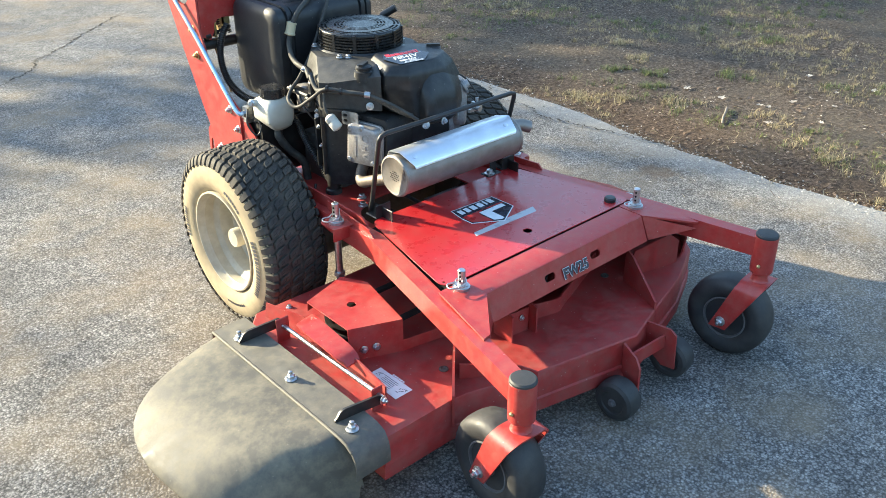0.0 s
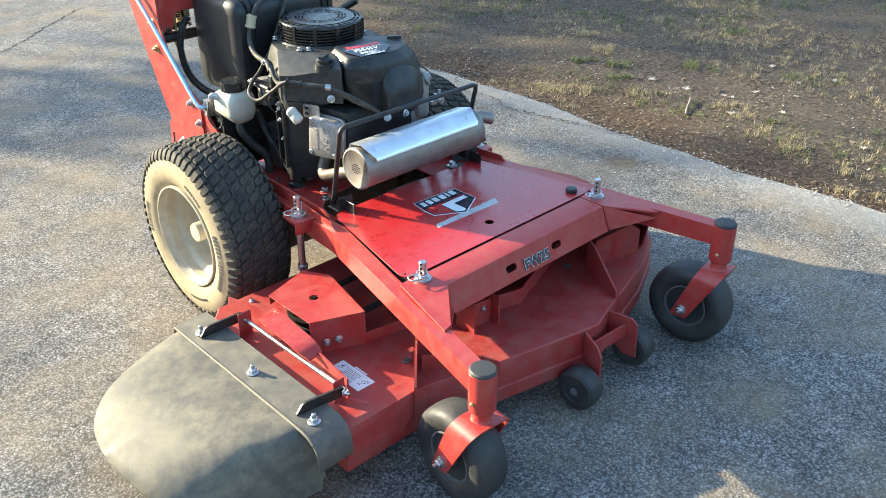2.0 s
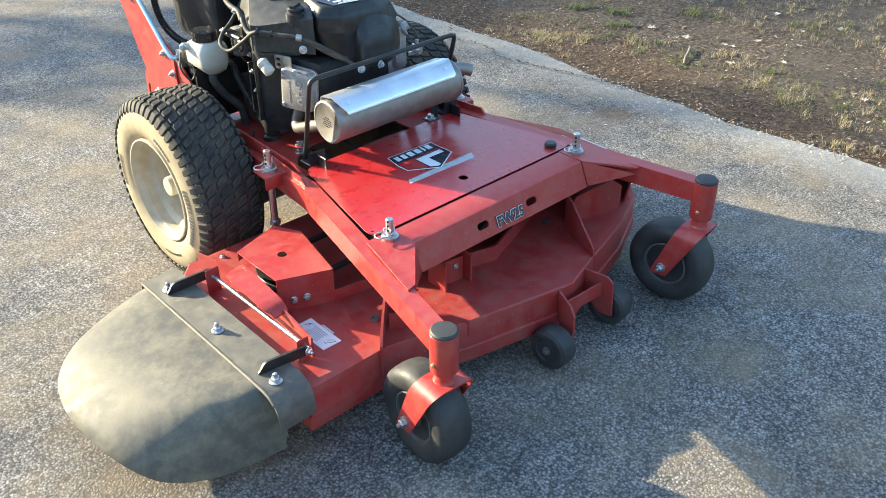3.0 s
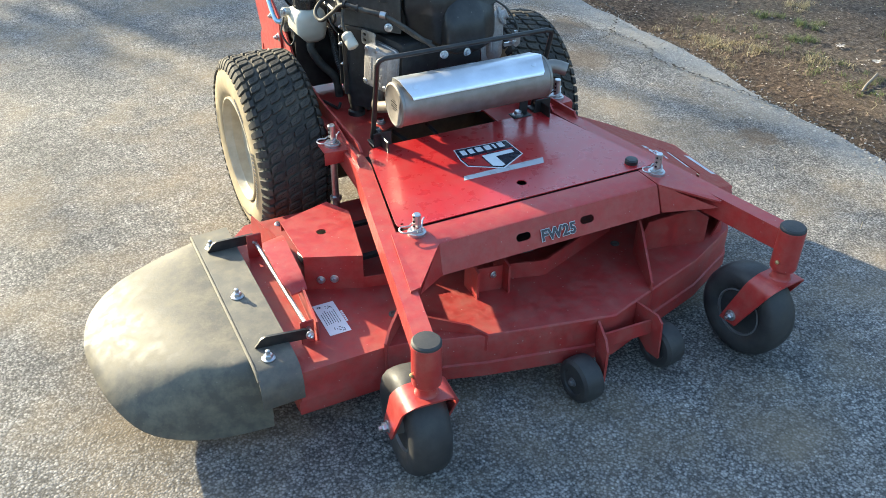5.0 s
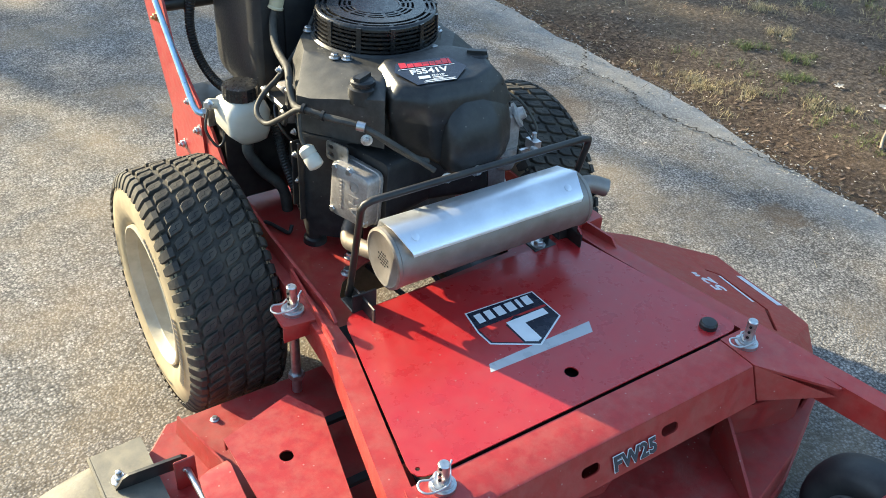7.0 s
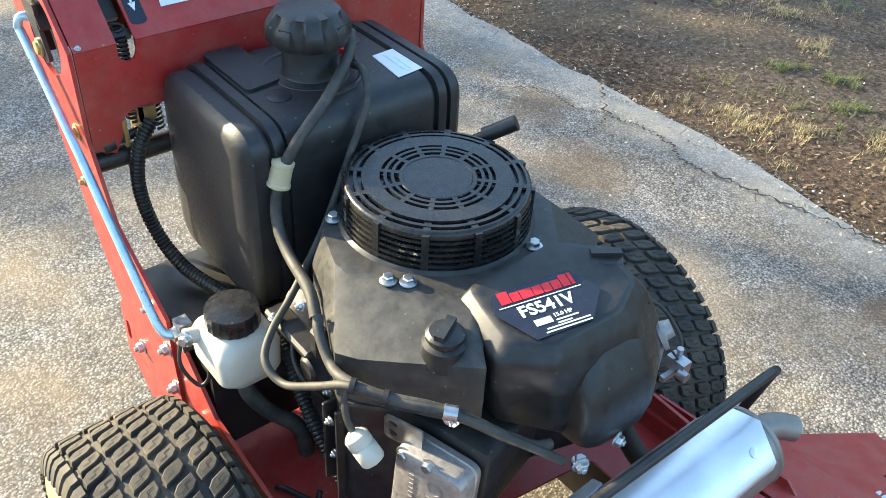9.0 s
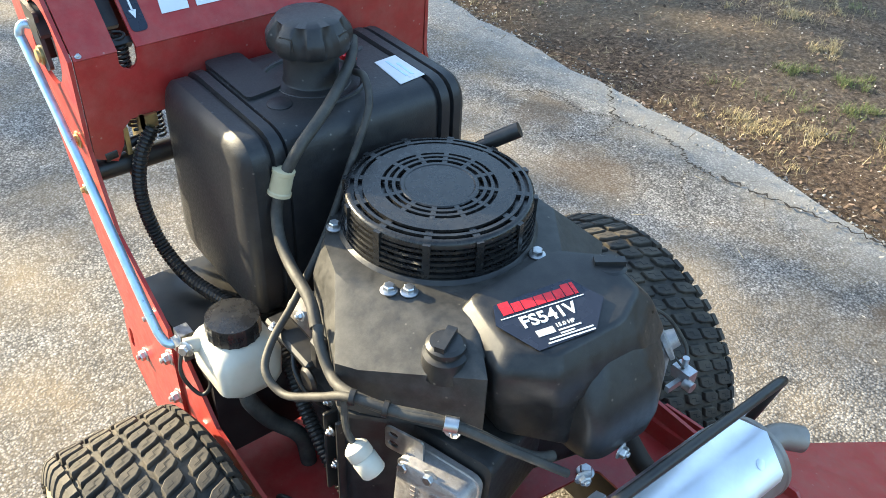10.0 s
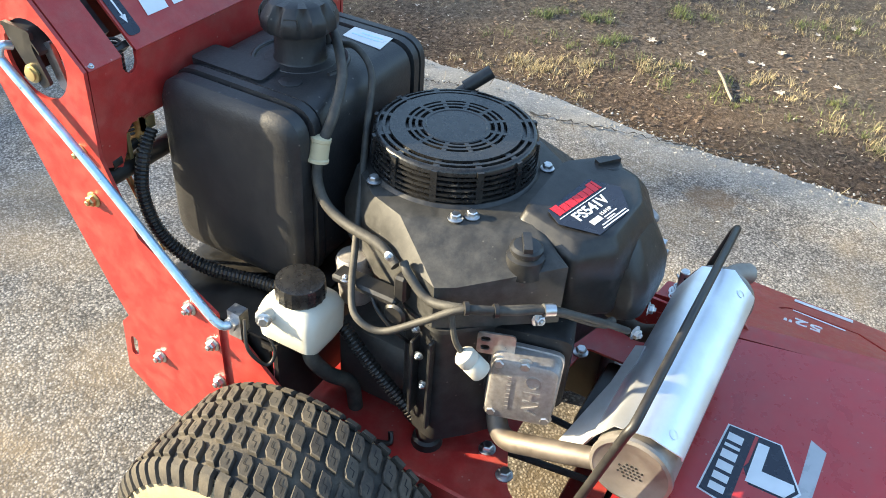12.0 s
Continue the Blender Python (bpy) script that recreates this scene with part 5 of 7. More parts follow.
# label on the hood
m = frame_on((1.596, 1.984, 0.7730), (0.97, -0.22, 0.017), (0.22, 0.97, 0.106)) @ Matrix.Translation((-0.0085, 0.0014, 0)) @ Matrix.Scale(0.95, 4)
bm = bmesh.new()
flat(bm, m, [(0.0, -0.004), (0.012, 0.026), (0.125, 0.033), (0.150, -0.012), (0.112, -0.055), (0.030, -0.058)], 0.0008)
plate_label = part("engine_label", bm, LABEL_NAVY, engine, "dark engine label with red and white print")
up = Matrix.Translation((0, 0, 0.0010))
bm = bmesh.new()
xs0 = 0.016
for wdt, hgt in ((0.0145, 0.020), (0.0125, 0.015), (0.0165, 0.015), (0.0125, 0.015), (0.0115, 0.015), (0.0125, 0.015), (0.0115, 0.020), (0.005, 0.020)):
    bm = bmesh.new()
    flat(bm, m @ up, [(xs0, 0.006), (xs0 + wdt, 0.006), (xs0 + wdt + 0.001, 0.006 + hgt), (xs0 + 0.001, 0.006 + hgt)], 0.0006)
    part("brand_bar", bm, LABEL_RED, plate_label)
    xs0 += wdt + 0.0016
bm = bmesh.new()
flat(bm, m @ up, rect(0.010, 0.0005, 0.128, 0.002), 0.0006)
flat(bm, m @ up, rect(0.040, -0.040, 0.064, -0.030), 0.0006)
for x0, x1, y0 in ((0.068, 0.10, -0.040), (0.068, 0.088, -0.045), (0.050, 0.112, -0.049), (0.046, 0.112, -0.054)):
    flat(bm, m @ up, rect(x0, y0, x1, y0 + 0.0022), 0.0006)
part("print_bar", bm, LABEL_WHITE, plate_label)
lettering("model_print", "FS541V", 0.0255, m @ up @ Matrix.Translation((0.030, -0.021, 0.0)), LABEL_WHITE, plate_label, 0.0006, 1.02)
lettering("power_print", "15.0 HP", 0.0085, m @ up @ Matrix.Translation((0.068, -0.034, 0.0)), LABEL_WHITE, plate_label, 0.0001)

# fan cover: slotted top and slatted side
bm = bmesh.new()
def washer(r0, r1, z0, z1, n=60):
    rings = []
    for r, z in ((r0, z0), (r1, z0), (r1, z1), (r0, z1)):
        rings.append([(EX + r * math.cos(2 * math.pi * i / n), EY + r * math.sin(2 * math.pi * i / n), z) for i in range(n)])
    vs = [[bm.verts.new(p) for p in r] for r in rings]
    for a in range(4):
        b = (a + 1) % 4
        for i in range(n):
            j = (i + 1) % n
            bm.faces.new((vs[a][i], vs[a][j], vs[b][j], vs[b][i]))
ZT = 0.822
lathe(bm, (EX, EY, ZT - 0.004), (0, 0, 1), [(0.0530, 0), (0.0530, 0.0028), (0.0515, 0.0042), (0.0470, 0.0042), (0.0455, 0.0032), (0.002, 0.0032)], 60)
part("fan_cover", bm, FAN_BLACK, engine, "round black slotted fan cover", 30)
bm = bmesh.new()
lathe(bm, (EX, EY, ZT), (0, 0, 1), [(0.1175, -0.0075), (0.1175, -0.0022), (0.1200, -0.0022), (0.1228, -0.0034), (0.1247, -0.0060), (0.1256, -0.0095), (0.1256, -0.0125), (0.1215, -0.0125)], 72)
part("rim_ring", bm, FAN_BLACK, engine)
for r0, r1, dz in ((0.0580, 0.0625, 0), (0.0675, 0.0720, 0), (0.0770, 0.1010, -0.0004), (0.1070, 0.1118, -0.0015)):
    bm = bmesh.new()
    washer(r0, r1, ZT - 0.004 + dz, ZT + dz)
    part("grille_ring", bm, FAN_BLACK, engine)
for k in range(12):
    m = Matrix.Translation((EX, EY, 0)) @ Matrix.Rotation(2 * math.pi * (k + 0.5) / 12, 4, "Z")
    bm = bmesh.new()
    box(bm, 0.050, 0.080, -0.0034, 0.0034, ZT - 0.0045, ZT - 0.0003, m)
    box(bm, 0.098, 0.119, -0.0046, 0.0046, ZT - 0.0060, ZT - 0.0024, m)
    part("spoke", bm, FAN_BLACK, engine)
    bm = bmesh.new()
    box(bm, 0.1195, 0.1290, -0.0048, 0.0048, 0.766, ZT - 0.005, m)
    part("post", bm, FAN_BLACK, engine)
for k in range(6):
    z = 0.7690 + k * 0.0084
    bm = bmesh.new()
    washer(0.1195 + 0.0025 * (5 - k) / 5, 0.1250 + 0.0045 * (5 - k) / 5, z, z + 0.0042)
    part("slat", bm, FAN_BLACK, engine)
bm = bmesh.new()
lathe(bm, (EX, EY, 0.752), (0, 0, 1), [(0.1370, 0), (0.1370, 0.006), (0.134, 0.010), (0.130, 0.0135), (0.112, 0.0140)], 60)
part("fan_flange", bm, SHROUD, engine)
# added dark drum behind the slots; its colour is the shade inside the cover
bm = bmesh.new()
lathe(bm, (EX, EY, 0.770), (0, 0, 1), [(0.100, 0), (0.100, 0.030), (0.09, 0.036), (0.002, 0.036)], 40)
part("fan_dark_core", bm, DARK, engine)
for x, y, z in ((1.531, 2.116, 0.762), (1.549, 2.099, 0.762), (1.727, 2.063, 0.762), (1.787, 2.146, 0.762), (1.546, 2.262, 0.762)):
    bolt_part((x, y, z), (0, 0, 1), engine, 0.0078)
bm = bmesh.new()
tube(bm, [(1.778, 2.266, 0.785), (1.784, 2.262, 0.800), (1.798, 2.249, 0.812), (1.816, 2.232, 0.824)], 0.0085, 12, 3)
cyl(bm, (1.797, 2.250, 0.813), (1.829, 2.220, 0.838), 0.0115, 12)
part("pull_handle", bm, BLACK, engine, "black starter pull handle")

# cylinder heads with cast covers
def head(s):
    n = Vector((-0.95 * (1 if s < 0 else -1), -0.31, 0.06)).normalized()
    o = Vector((mir(1.500, s), 1.968, 0.548))
    along = Vector((0, 0, 1)).cross(n).normalized()
    up = n.cross(along)
    def at(a, b, c):
        return o + along * a + up * b + n * c
    bm = bmesh.new()
    shape = rounded([(-0.052, -0.060), (0.050, -0.060), (0.053, 0.054), (-0.048, 0.060)], 0.016, 4)
    loft(bm, [[at(p[0] * k, p[1] * k, c) for p in shape] for k, c in ((1.04, -0.012), (1.04, -0.004), (1.0, -0.003), (0.98, 0.018), (0.93, 0.026), (0.85, 0.028))])
    cover = part("valve_cover", bm, CAST, engine, "cast aluminium valve cover", 35)
    for a, b in ((-0.037, 0.047), (0.040, -0.046), (0.0, 0.050), (-0.040, -0.046)):
        bolt_part(at(a, b, 0.021), n, cover, 0.0075)
    bm = bmesh.new()
    shape2 = rounded([(-0.060, -0.058), (0.062, -0.058), (0.064, 0.075), (-0.058, 0.080)], 0.016, 4)
    loft(bm, [[at(p[0] * k, p[1] * k, q) for p in shape2] for k, q in ((1.0, -0.15), (1.0, -0.022), (0.97, -0.016))])
    part("cylinder_cowl", bm, SHROUD, engine, "black cowl round the cylinder")
    if s < 0:
        m = Matrix((along, up, n)).transposed().to_4x4()
        m.translation = at(0.004, 0.036, 0.0282)
        lettering("cast_letters", "OHV", 0.034, m @ Matrix.Rotation(-math.pi / 2, 4, "Z"), CAST, cover, 0.0003, 1.05, 0.0012)
        bm = bmesh.new()
        for k in range(8):
            loft(bm, [[at(-0.022 + u, -0.034 + k * 0.008 + v, h) for u, v in ((0, 0), (0.006, 0), (0.006, 0.0055), (0, 0.0055))] for h in (0.0275, 0.0292)])
        part("cast_bar", bm, CAST, cover)
head(-1)
head(1)
# side cover under the shroud, beside the head
bm = bmesh.new()
prism(bm, rounded([(1.462, 2.150), (1.440, 2.082), (1.485, 2.037), (1.535, 2.00), (1.56, 2.14), (1.50, 2.17)], 0.015), "z", 0.40, 0.632)
bevel(bm, 0.006, 2, 40)
part("side_cover", bm, SHROUD, engine, "black plastic side cover")
bm = bmesh.new()
prism(bm, rounded([(1.458, 2.156), (1.434, 2.082), (1.481, 2.033), (1.538, 1.990), (1.566, 2.14), (1.50, 2.176)], 0.015), "z", 0.6305, 0.6375)
bevel(bm, 0.0015, 1, 40)
part("seam_lip", bm, DUSTY_SHROUD, engine, "dusty lip between shroud and side cover")
for y0, y1, z0, z1 in ((2.088, 2.094, 0.430, 0.610), (2.118, 2.124, 0.450, 0.600)):
    bm = bmesh.new()
    box(bm, 1.432, 1.460, y0, y1, z0, z1)
    bevel(bm, 0.0015, 1, 40)
    part("cover_rib", bm, SHROUD, engine)
bm = bmesh.new()
holed(bm, rounded([(0, 0), (0.055, 0), (0.055, 0.040), (0, 0.040)], 0.008), [oval(0.012, 0.028, 0.014, 0.009), oval(0.012, 0.012, 0.014, 0.009)], 0.003, frame_on((1.470, 2.035, 0.598), (0.35, -0.93, 0), (0, 0, 1)))
part("lifting_eye", bm, ZINC, engine)
bm = bmesh.new()
lathe(bm, (1.424, 2.032, 0.628), (0.20, -0.55, -0.60), [(0.007, -0.008), (0.013, -0.004), (0.0160, 0.0), (0.0160, 0.012), (0.0146, 0.014), (0.0160, 0.016), (0.0160, 0.036), (0.014, 0.039), (0.006, 0.042)], 24)
part("spark_plug_cap", bm, WHITE_PLASTIC, engine, "white ceramic plug cap")
bm = bmesh.new()
tube(bm, [(1.424, 2.033, 0.629), (1.420, 2.045, 0.650), (1.424, 2.055, 0.680), (1.430, 2.06, 0.700)], 0.0045, 8)
part("plug_lead", bm, HOSE, engine)
for p, d in (((1.520, 1.968, 0.655), (-0.5, -0.85, 0.1)), ((1.630, 1.853, 0.602), (-0.3, -0.95, 0)), ((1.700, 1.856, 0.597), (0.2, -0.95, 0))):
    bolt_part(p, d, engine, 0.008, 0.004, ZINC, "shroud_screw")
# starter and solenoid bodies behind the filter, on the discharge side
bm = bmesh.new()
lathe(bm, (1.500, 2.260, 0.570), (0.0, 0.1, 1), [(0.024, 0), (0.028, 0.006), (0.028, 0.075), (0.024, 0.082), (0.010, 0.085)], 24)
part("starter", bm, CAST, engine, "dusty grey starter body")
bm = bmesh.new()
box(bm, 1.440, 1.460, 2.140, 2.160, 0.655, 0.700)
lathe(bm, (1.435, 2.150, 0.640), (-1, 0, 0), [(0.018, 0), (0.018, 0.008)], 20)
box(bm, 1.430, 1.462, 2.15, 2.26, 0.650, 0.664)
bevel(bm, 0.004, 1, 40)
part("throttle_bracket", bm, BLACK, engine)
for p, n in (((1.432, 2.235, 0.664), (0, 0, 1)), ((1.436, 2.165, 0.735), (-1, 0, 0.2)), ((1.442, 2.120, 0.620), (-1, 0, 0)), ((1.437, 2.11, 0.575), (-1, 0, 0)), ((1.437, 2.10, 0.52), (-1, 0, 0))):
    bolt_part(p, n, engine, 0.0052, 0.003, ZINC, "bracket_screw")

# carburettor on the far side
bm = bmesh.new()
box(bm, 1.800, 1.842, 1.905, 1.945, 0.560, 0.665)
lathe(bm, (1.838, 1.920, 0.655), (0.6, -0.4, 0.4), [(0.026, 0), (0.026, 0.006), (0.014, 0.008), (0.012, 0.020)], 20)
lathe(bm, (1.822, 1.925, 0.540), (0, 0, 1), [(0.022, 0), (0.026, 0.01), (0.026, 0.05)], 20)
bevel(bm, 0.003, 1, 40)
carb = part("carburettor", bm, CAST, engine, "cast aluminium carburettor")
bm = bmesh.new()
box(bm, 1.842, 1.884, 1.895, 1.902, 0.575, 0.585)
box(bm, 1.868, 1.886, 1.885, 1.915, 0.580, 0.600)
lathe(bm, (1.868, 1.890, 0.585), (0, -1, 0), [(0.008, 0), (0.008, 0.014)], 12)
lathe(bm, (1.882, 1.905, 0.600), (0, 0, 1), [(0.005, 0), (0.005, 0.012)], 12)
part("throttle_lever", bm, ZINC, carb)
bm = bmesh.new()
tube(bm, [(1.800, 1.975, 0.690), (1.835, 1.965, 0.690), (1.872, 1.945, 0.665), (1.895, 1.920, 0.620), (1.886, 1.905, 0.602)], 0.0028, 8)
part("throttle_cable", bm, HOSE, carb)
bm = bmesh.new()
tube(bm, [(1.840, 1.935, 0.640), (1.862, 1.925, 0.625), (1.874, 1.90, 0.600)], 0.0018, 6)
part("linkage", bm, HOSE, carb)

# ---- exhaust ----
MY, MZ, MR = 1.778, 0.522, 0.058
bm = bmesh.new()
lathe(bm, (1.447, MY, MZ), (1, 0, 0), [(0.002, 0.002), (0.050, 0.002), (0.054, 0.0), (MR + 0.001, 0.002), (MR + 0.002, 0.008), (MR, 0.010), (MR, 0.440), (MR + 0.002, 0.442), (MR + 0.001, 0.449), (0.052, 0.452), (0.002, 0.450)], 56)
muffler = part("muffler", bm, MUFFLER, mower, "heat-tinted steel muffler canister")
bm = bmesh.new()
rnd = random.Random(3)
for i in range(-3, 4):
    for j in range(-3, 4):
        u, v = i * 0.0065 + (0.00325 if j % 2 else 0), j * 0.006
        if u * u + v * v < 0.0175 ** 2:
            cyl(bm, (1.4488, MY + u, MZ + v), (1.4480, MY + u, MZ + v), 0.0018, 8)
part("spark_hole", bm, DARK, muffler)
bm = bmesh.new()
SR = 0.0665
angs = [-82, -34, 10, 54, 62]
rad = [SR * 1.02, SR * 1.06, SR * 1.08, SR * 1.06, SR * 1.0]
outer = [(MY - r * math.sin(radians(a)), MZ + r * math.cos(radians(a))) for a, r in zip(angs, rad)]
inner = [(MY - (r - 0.0018) * math.sin(radians(a)), MZ + (r - 0.0018) * math.cos(radians(a))) for a, r in zip(angs, rad)]
xl = [1.470, 1.462, 1.458, 1.474, 1.478]
xr = [1.862, 1.876, 1.880, 1.866, 1.862]
ro, ri = [], []
for side in (xl, xr):
    ro.append([Vector((x, *p)) for x, p in zip(side, outer)])
    ri.append([Vector((x, *p)) for x, p in zip(side, inner)])
vo = [[bm.verts.new(p) for p in r] for r in ro]
vi = [[bm.verts.new(p) for p in r] for r in ri]
for i in range(4):
    bm.faces.new((vo[0][i], vo[0][i + 1], vo[1][i + 1], vo[1][i]))
    bm.faces.new((vi[0][i], vi[1][i], vi[1][i + 1], vi[0][i + 1]))
    for k in (0, 1):
        bm.faces.new((vo[k][i], vi[k][i], vi[k][i + 1], vo[k][i + 1]))
for i in (0, 4):
    bm.faces.new((vo[0][i], vo[1][i], vi[1][i], vi[0][i]))
bevel(bm, 0.006, 3, 20)
shield = part("heat_shield", bm, ALU, muffler, "bright folded aluminium heat shield", 50)
for x in (1.493, 1.842):
    bm = bmesh.new()
    lathe(bm, (x, MY - 0.0352, MZ + 0.0562), (0, -0.53, 0.85), [(0.0075, 0), (0.0075, 0.0010), (0.0045, 0.0018), (0.001, 0.0020)], 18)
    part("rivet", bm, ALU, shield)
bm = bmesh.new()
tube(bm, [(1.885, 1.772, 0.545), (1.908, 1.771, 0.550), (1.930, 1.764, 0.550), (1.955, 1.748, 0.542)], 0.0185, 24, 8)
part("tailpipe", bm, MUFFLER, muffler, "short bent steel tailpipe")
bm = bmesh.new()
lathe(bm, (1.9502, 1.7511, 0.5435), (0.80, -0.52, -0.26), [(0.0165, 0), (0.0165, 0.0068), (0.001, 0.0069)], 24)
part("pipe_mouth", bm, DARK, muffler)
bm = bmesh.new()
tube(bm, [(1.530, 2.010, 0.485), (1.500, 2.000, 0.445), (1.484, 1.975, 0.430), (1.478, 1.930, 0.448), (1.474, 1.870, 0.474), (1.474, 1.800, 0.500)], 0.0165, 20, 8)
part("exhaust_pipe", bm, PIPE, muffler, "grey-brown scorched exhaust pipe")
bm = bmesh.new()
tube(bm, [(1.83, 1.965, 0.485), (1.835, 1.93, 0.445), (1.82, 1.88, 0.44), (1.80, 1.83, 0.48)], 0.0165, 20, 8)
part("exhaust_pipe", bm, SOOT, muffler, "sooty dark exhaust pipe")
plate("muffler_strap", [(1.486, 1.900, 0.456), (1.486, 1.862, 0.478), (1.530, 1.838, 0.505), (1.665, 1.838, 0.553), (1.665, 1.852, 0.546), (1.600, 1.862, 0.517)], 0.004, muffler, DULL_ALU)
for x in (1.822,):
    bm = bmesh.new()
    box(bm, x + 0.030, x + 0.058, 1.812, 1.816, 0.400, 0.470)
    box(bm, x, x + 0.058, 1.788, 1.824, 0.400, 0.404)
    bevel(bm, 0.002, 1, 40)
    part("muffler_bracket", bm, BLACK, muffler)
bolt_part((1.842, 1.804, 0.404), (0, 0, 1), muffler, 0.011)

# brush guard over the muffler
bm = bmesh.new()
g = [(1.415, 1.850, 0.405), (1.413, 1.836, 0.440), (1.410, 1.790, 0.632), (1.414, 1.785, 0.645), (1.428, 1.784, 0.650), (1.905, 1.785, 0.650), (1.920, 1.786, 0.645), (1.925, 1.791, 0.632), (1.922, 1.836, 0.440), (1.920, 1.850, 0.405)]
tube(bm, g, 0.0068, 12, 1)
guard = part("brush_guard", bm, BLACK, mower, "bent black steel rod guard", 60)
for x in (1.398, 1.896):
    bm = bmesh.new()
    box(bm, x, x + 0.052, 1.800, 1.804, 0.398, 0.440)
    box(bm, x, x + 0.052, 1.800, 1.850, 0.398, 0.403)
    box(bm, x + 0.020, x + 0.024, 1.755, 1.850, 0.398, 0.432)
    bevel(bm, 0.002, 1, 40)
    part("guard_foot", bm, BLACK, guard, "black steel foot bracket")

# ---- hydraulic reservoir ----
bm = bmesh.new()
rx, ry = 1.400, 2.292
rings = []
for z, hx, hy, r in ((0.528, 0.020, 0.022, 0.012), (0.540, 0.032, 0.036, 0.014), (0.566, 0.046, 0.050, 0.018), (0.608, 0.048, 0.052, 0.020), (0.622, 0.044, 0.047, 0.024), (0.630, 0.034, 0.035, 0.024), (0.634, 0.028, 0.028, 0.022)):
    rings.append([(rx + p[0] + (0.010 if z < 0.56 else 0), ry + p[1], z) for p in rounded([(-hx, -hy), (hx, -hy), (hx, hy), (-hx, hy)], r, 4)])
loft(bm, rings)
tube(bm, [(rx - 0.030, ry + 0.020, 0.610), (rx - 0.050, ry + 0.024, 0.616), (rx - 0.062, ry + 0.026, 0.618)], 0.011, 12)
reservoir = part("fluid_reservoir", bm, WHITE_PLASTIC, mower, "white translucent fluid reservoir", 40)
bm = bmesh.new()
n = 40
rings = []
for r, z in ((0.034, 0.630), (0.0375, 0.633), (0.0375, 0.656), (0.036, 0.660), (0.026, 0.6615), (0.002, 0.662)):
    rings.append([(rx + (r - (0.0012 if i % 2 and z < 0.657 else 0)) * math.cos(2 * math.pi * i / n), ry + (r - (0.0012 if i % 2 and z < 0.657 else 0)) * math.sin(2 * math.pi * i / n), z) for i in range(n)])
loft(bm, rings)
part("reservoir_cap", bm, FAN_BLACK, reservoir, "black ribbed screw cap", 20)
bolt_part((rx - 0.062, ry + 0.020, 0.618), (-0.8, -0.5, 0.2), reservoir, 0.008)
bm = bmesh.new()
tube(bm, [(1.405, 2.285, 0.530), (1.402, 2.278, 0.505), (1.425, 2.265, 0.460), (1.462, 2.248, 0.415), (1.470, 2.243, 0.352)], 0.0125, 14)
part("supply_hose", bm, HOSE, reservoir, "thick grey rubber hose")

# ---- hoses and wires ----
def hose(name, pts, r, mat=HOSE, label="", ribs=0.0):
    bm = bmesh.new()
    tube(bm, pts, r, 10, 7, ribs)
    return part(name, bm, mat, mower, label, 60 if not ribs else 20)


hose("fuel_hose", [(1.712, 2.464, 0.912), (1.695, 2.440, 0.900), (1.655, 2.400, 0.893), (1.595, 2.352, 0.882), (1.540, 2.328, 0.856), (1.518, 2.330, 0.825)], 0.0080, HOSE, "grey rubber fuel hose")
hose("fuel_hose", [(1.508, 2.335, 0.792), (1.498, 2.330, 0.765), (1.490, 2.310, 0.735), (1.482, 2.270, 0.720), (1.468, 2.200, 0.718), (1.455, 2.165, 0.705)], 0.0080, HOSE, "grey rubber fuel hose")
hose("vapour_hose", [(1.690, 2.425, 0.880), (1.680, 2.385, 0.890), (1.655, 2.340, 0.868), (1.605, 2.315, 0.805), (1.545, 2.285, 0.735), (1.470, 2.245, 0.685), (1.418, 2.215, 0.665), (1.392, 2.190, 0.645), (1.395, 2.150, 0.635), (1.408, 2.090, 0.675), (1.422, 2.040, 0.710), (1.460, 1.985, 0.705), (1.500, 1.944, 0.697), (1.548, 1.893, 0.668), (1.605, 1.858, 0.622)], 0.0054, HOSE, "thin grey vapour hose")
hose("breather_hose", [(1.450, 2.150, 0.722), (1.441, 2.135, 0.712), (1.434, 2.100, 0.690), (1.428, 2.060, 0.700), (1.445, 2.010, 0.705), (1.485, 1.965, 0.700), (1.515, 1.932, 0.688), (1.548, 1.906, 0.662), (1.580, 1.888, 0.640), (1.605, 1.884, 0.628)], 0.0070, HOSE, "grey breather hose")
bm = bmesh.new()
lathe(bm, (1.507, 2.335, 0.790), (0.30, 0.0, 1), [(0.006, -0.004), (0.0165, 0.0), (0.0165, 0.004), (0.0150, 0.006), (0.0145, 0.030), (0.0155, 0.031), (0.0155, 0.036), (0.006, 0.040)], 24)
part("fuel_filter", bm, CREAM_PLASTIC, mower, "cream plastic inline fuel filter")
for p, d in (((1.497, 1.947, 0.699), (0.5, -0.5, -0.08)), ):
    bm = bmesh.new()
    lathe(bm, p, d, [(0.0095, -0.008), (0.0095, 0.008)], 16)
    part("hose_sleeve", bm, ZINC, mower, "silver crimp sleeve")
for p in ((1.424, 2.036, 0.712), (1.447, 2.003, 0.707)):
    bm = bmesh.new()
    lathe(bm, p, (0.5, -0.6, -0.05), [(0.0098, -0.003), (0.0098, 0.003)], 14)
    part("cable_tie", bm, BLACK, mower)
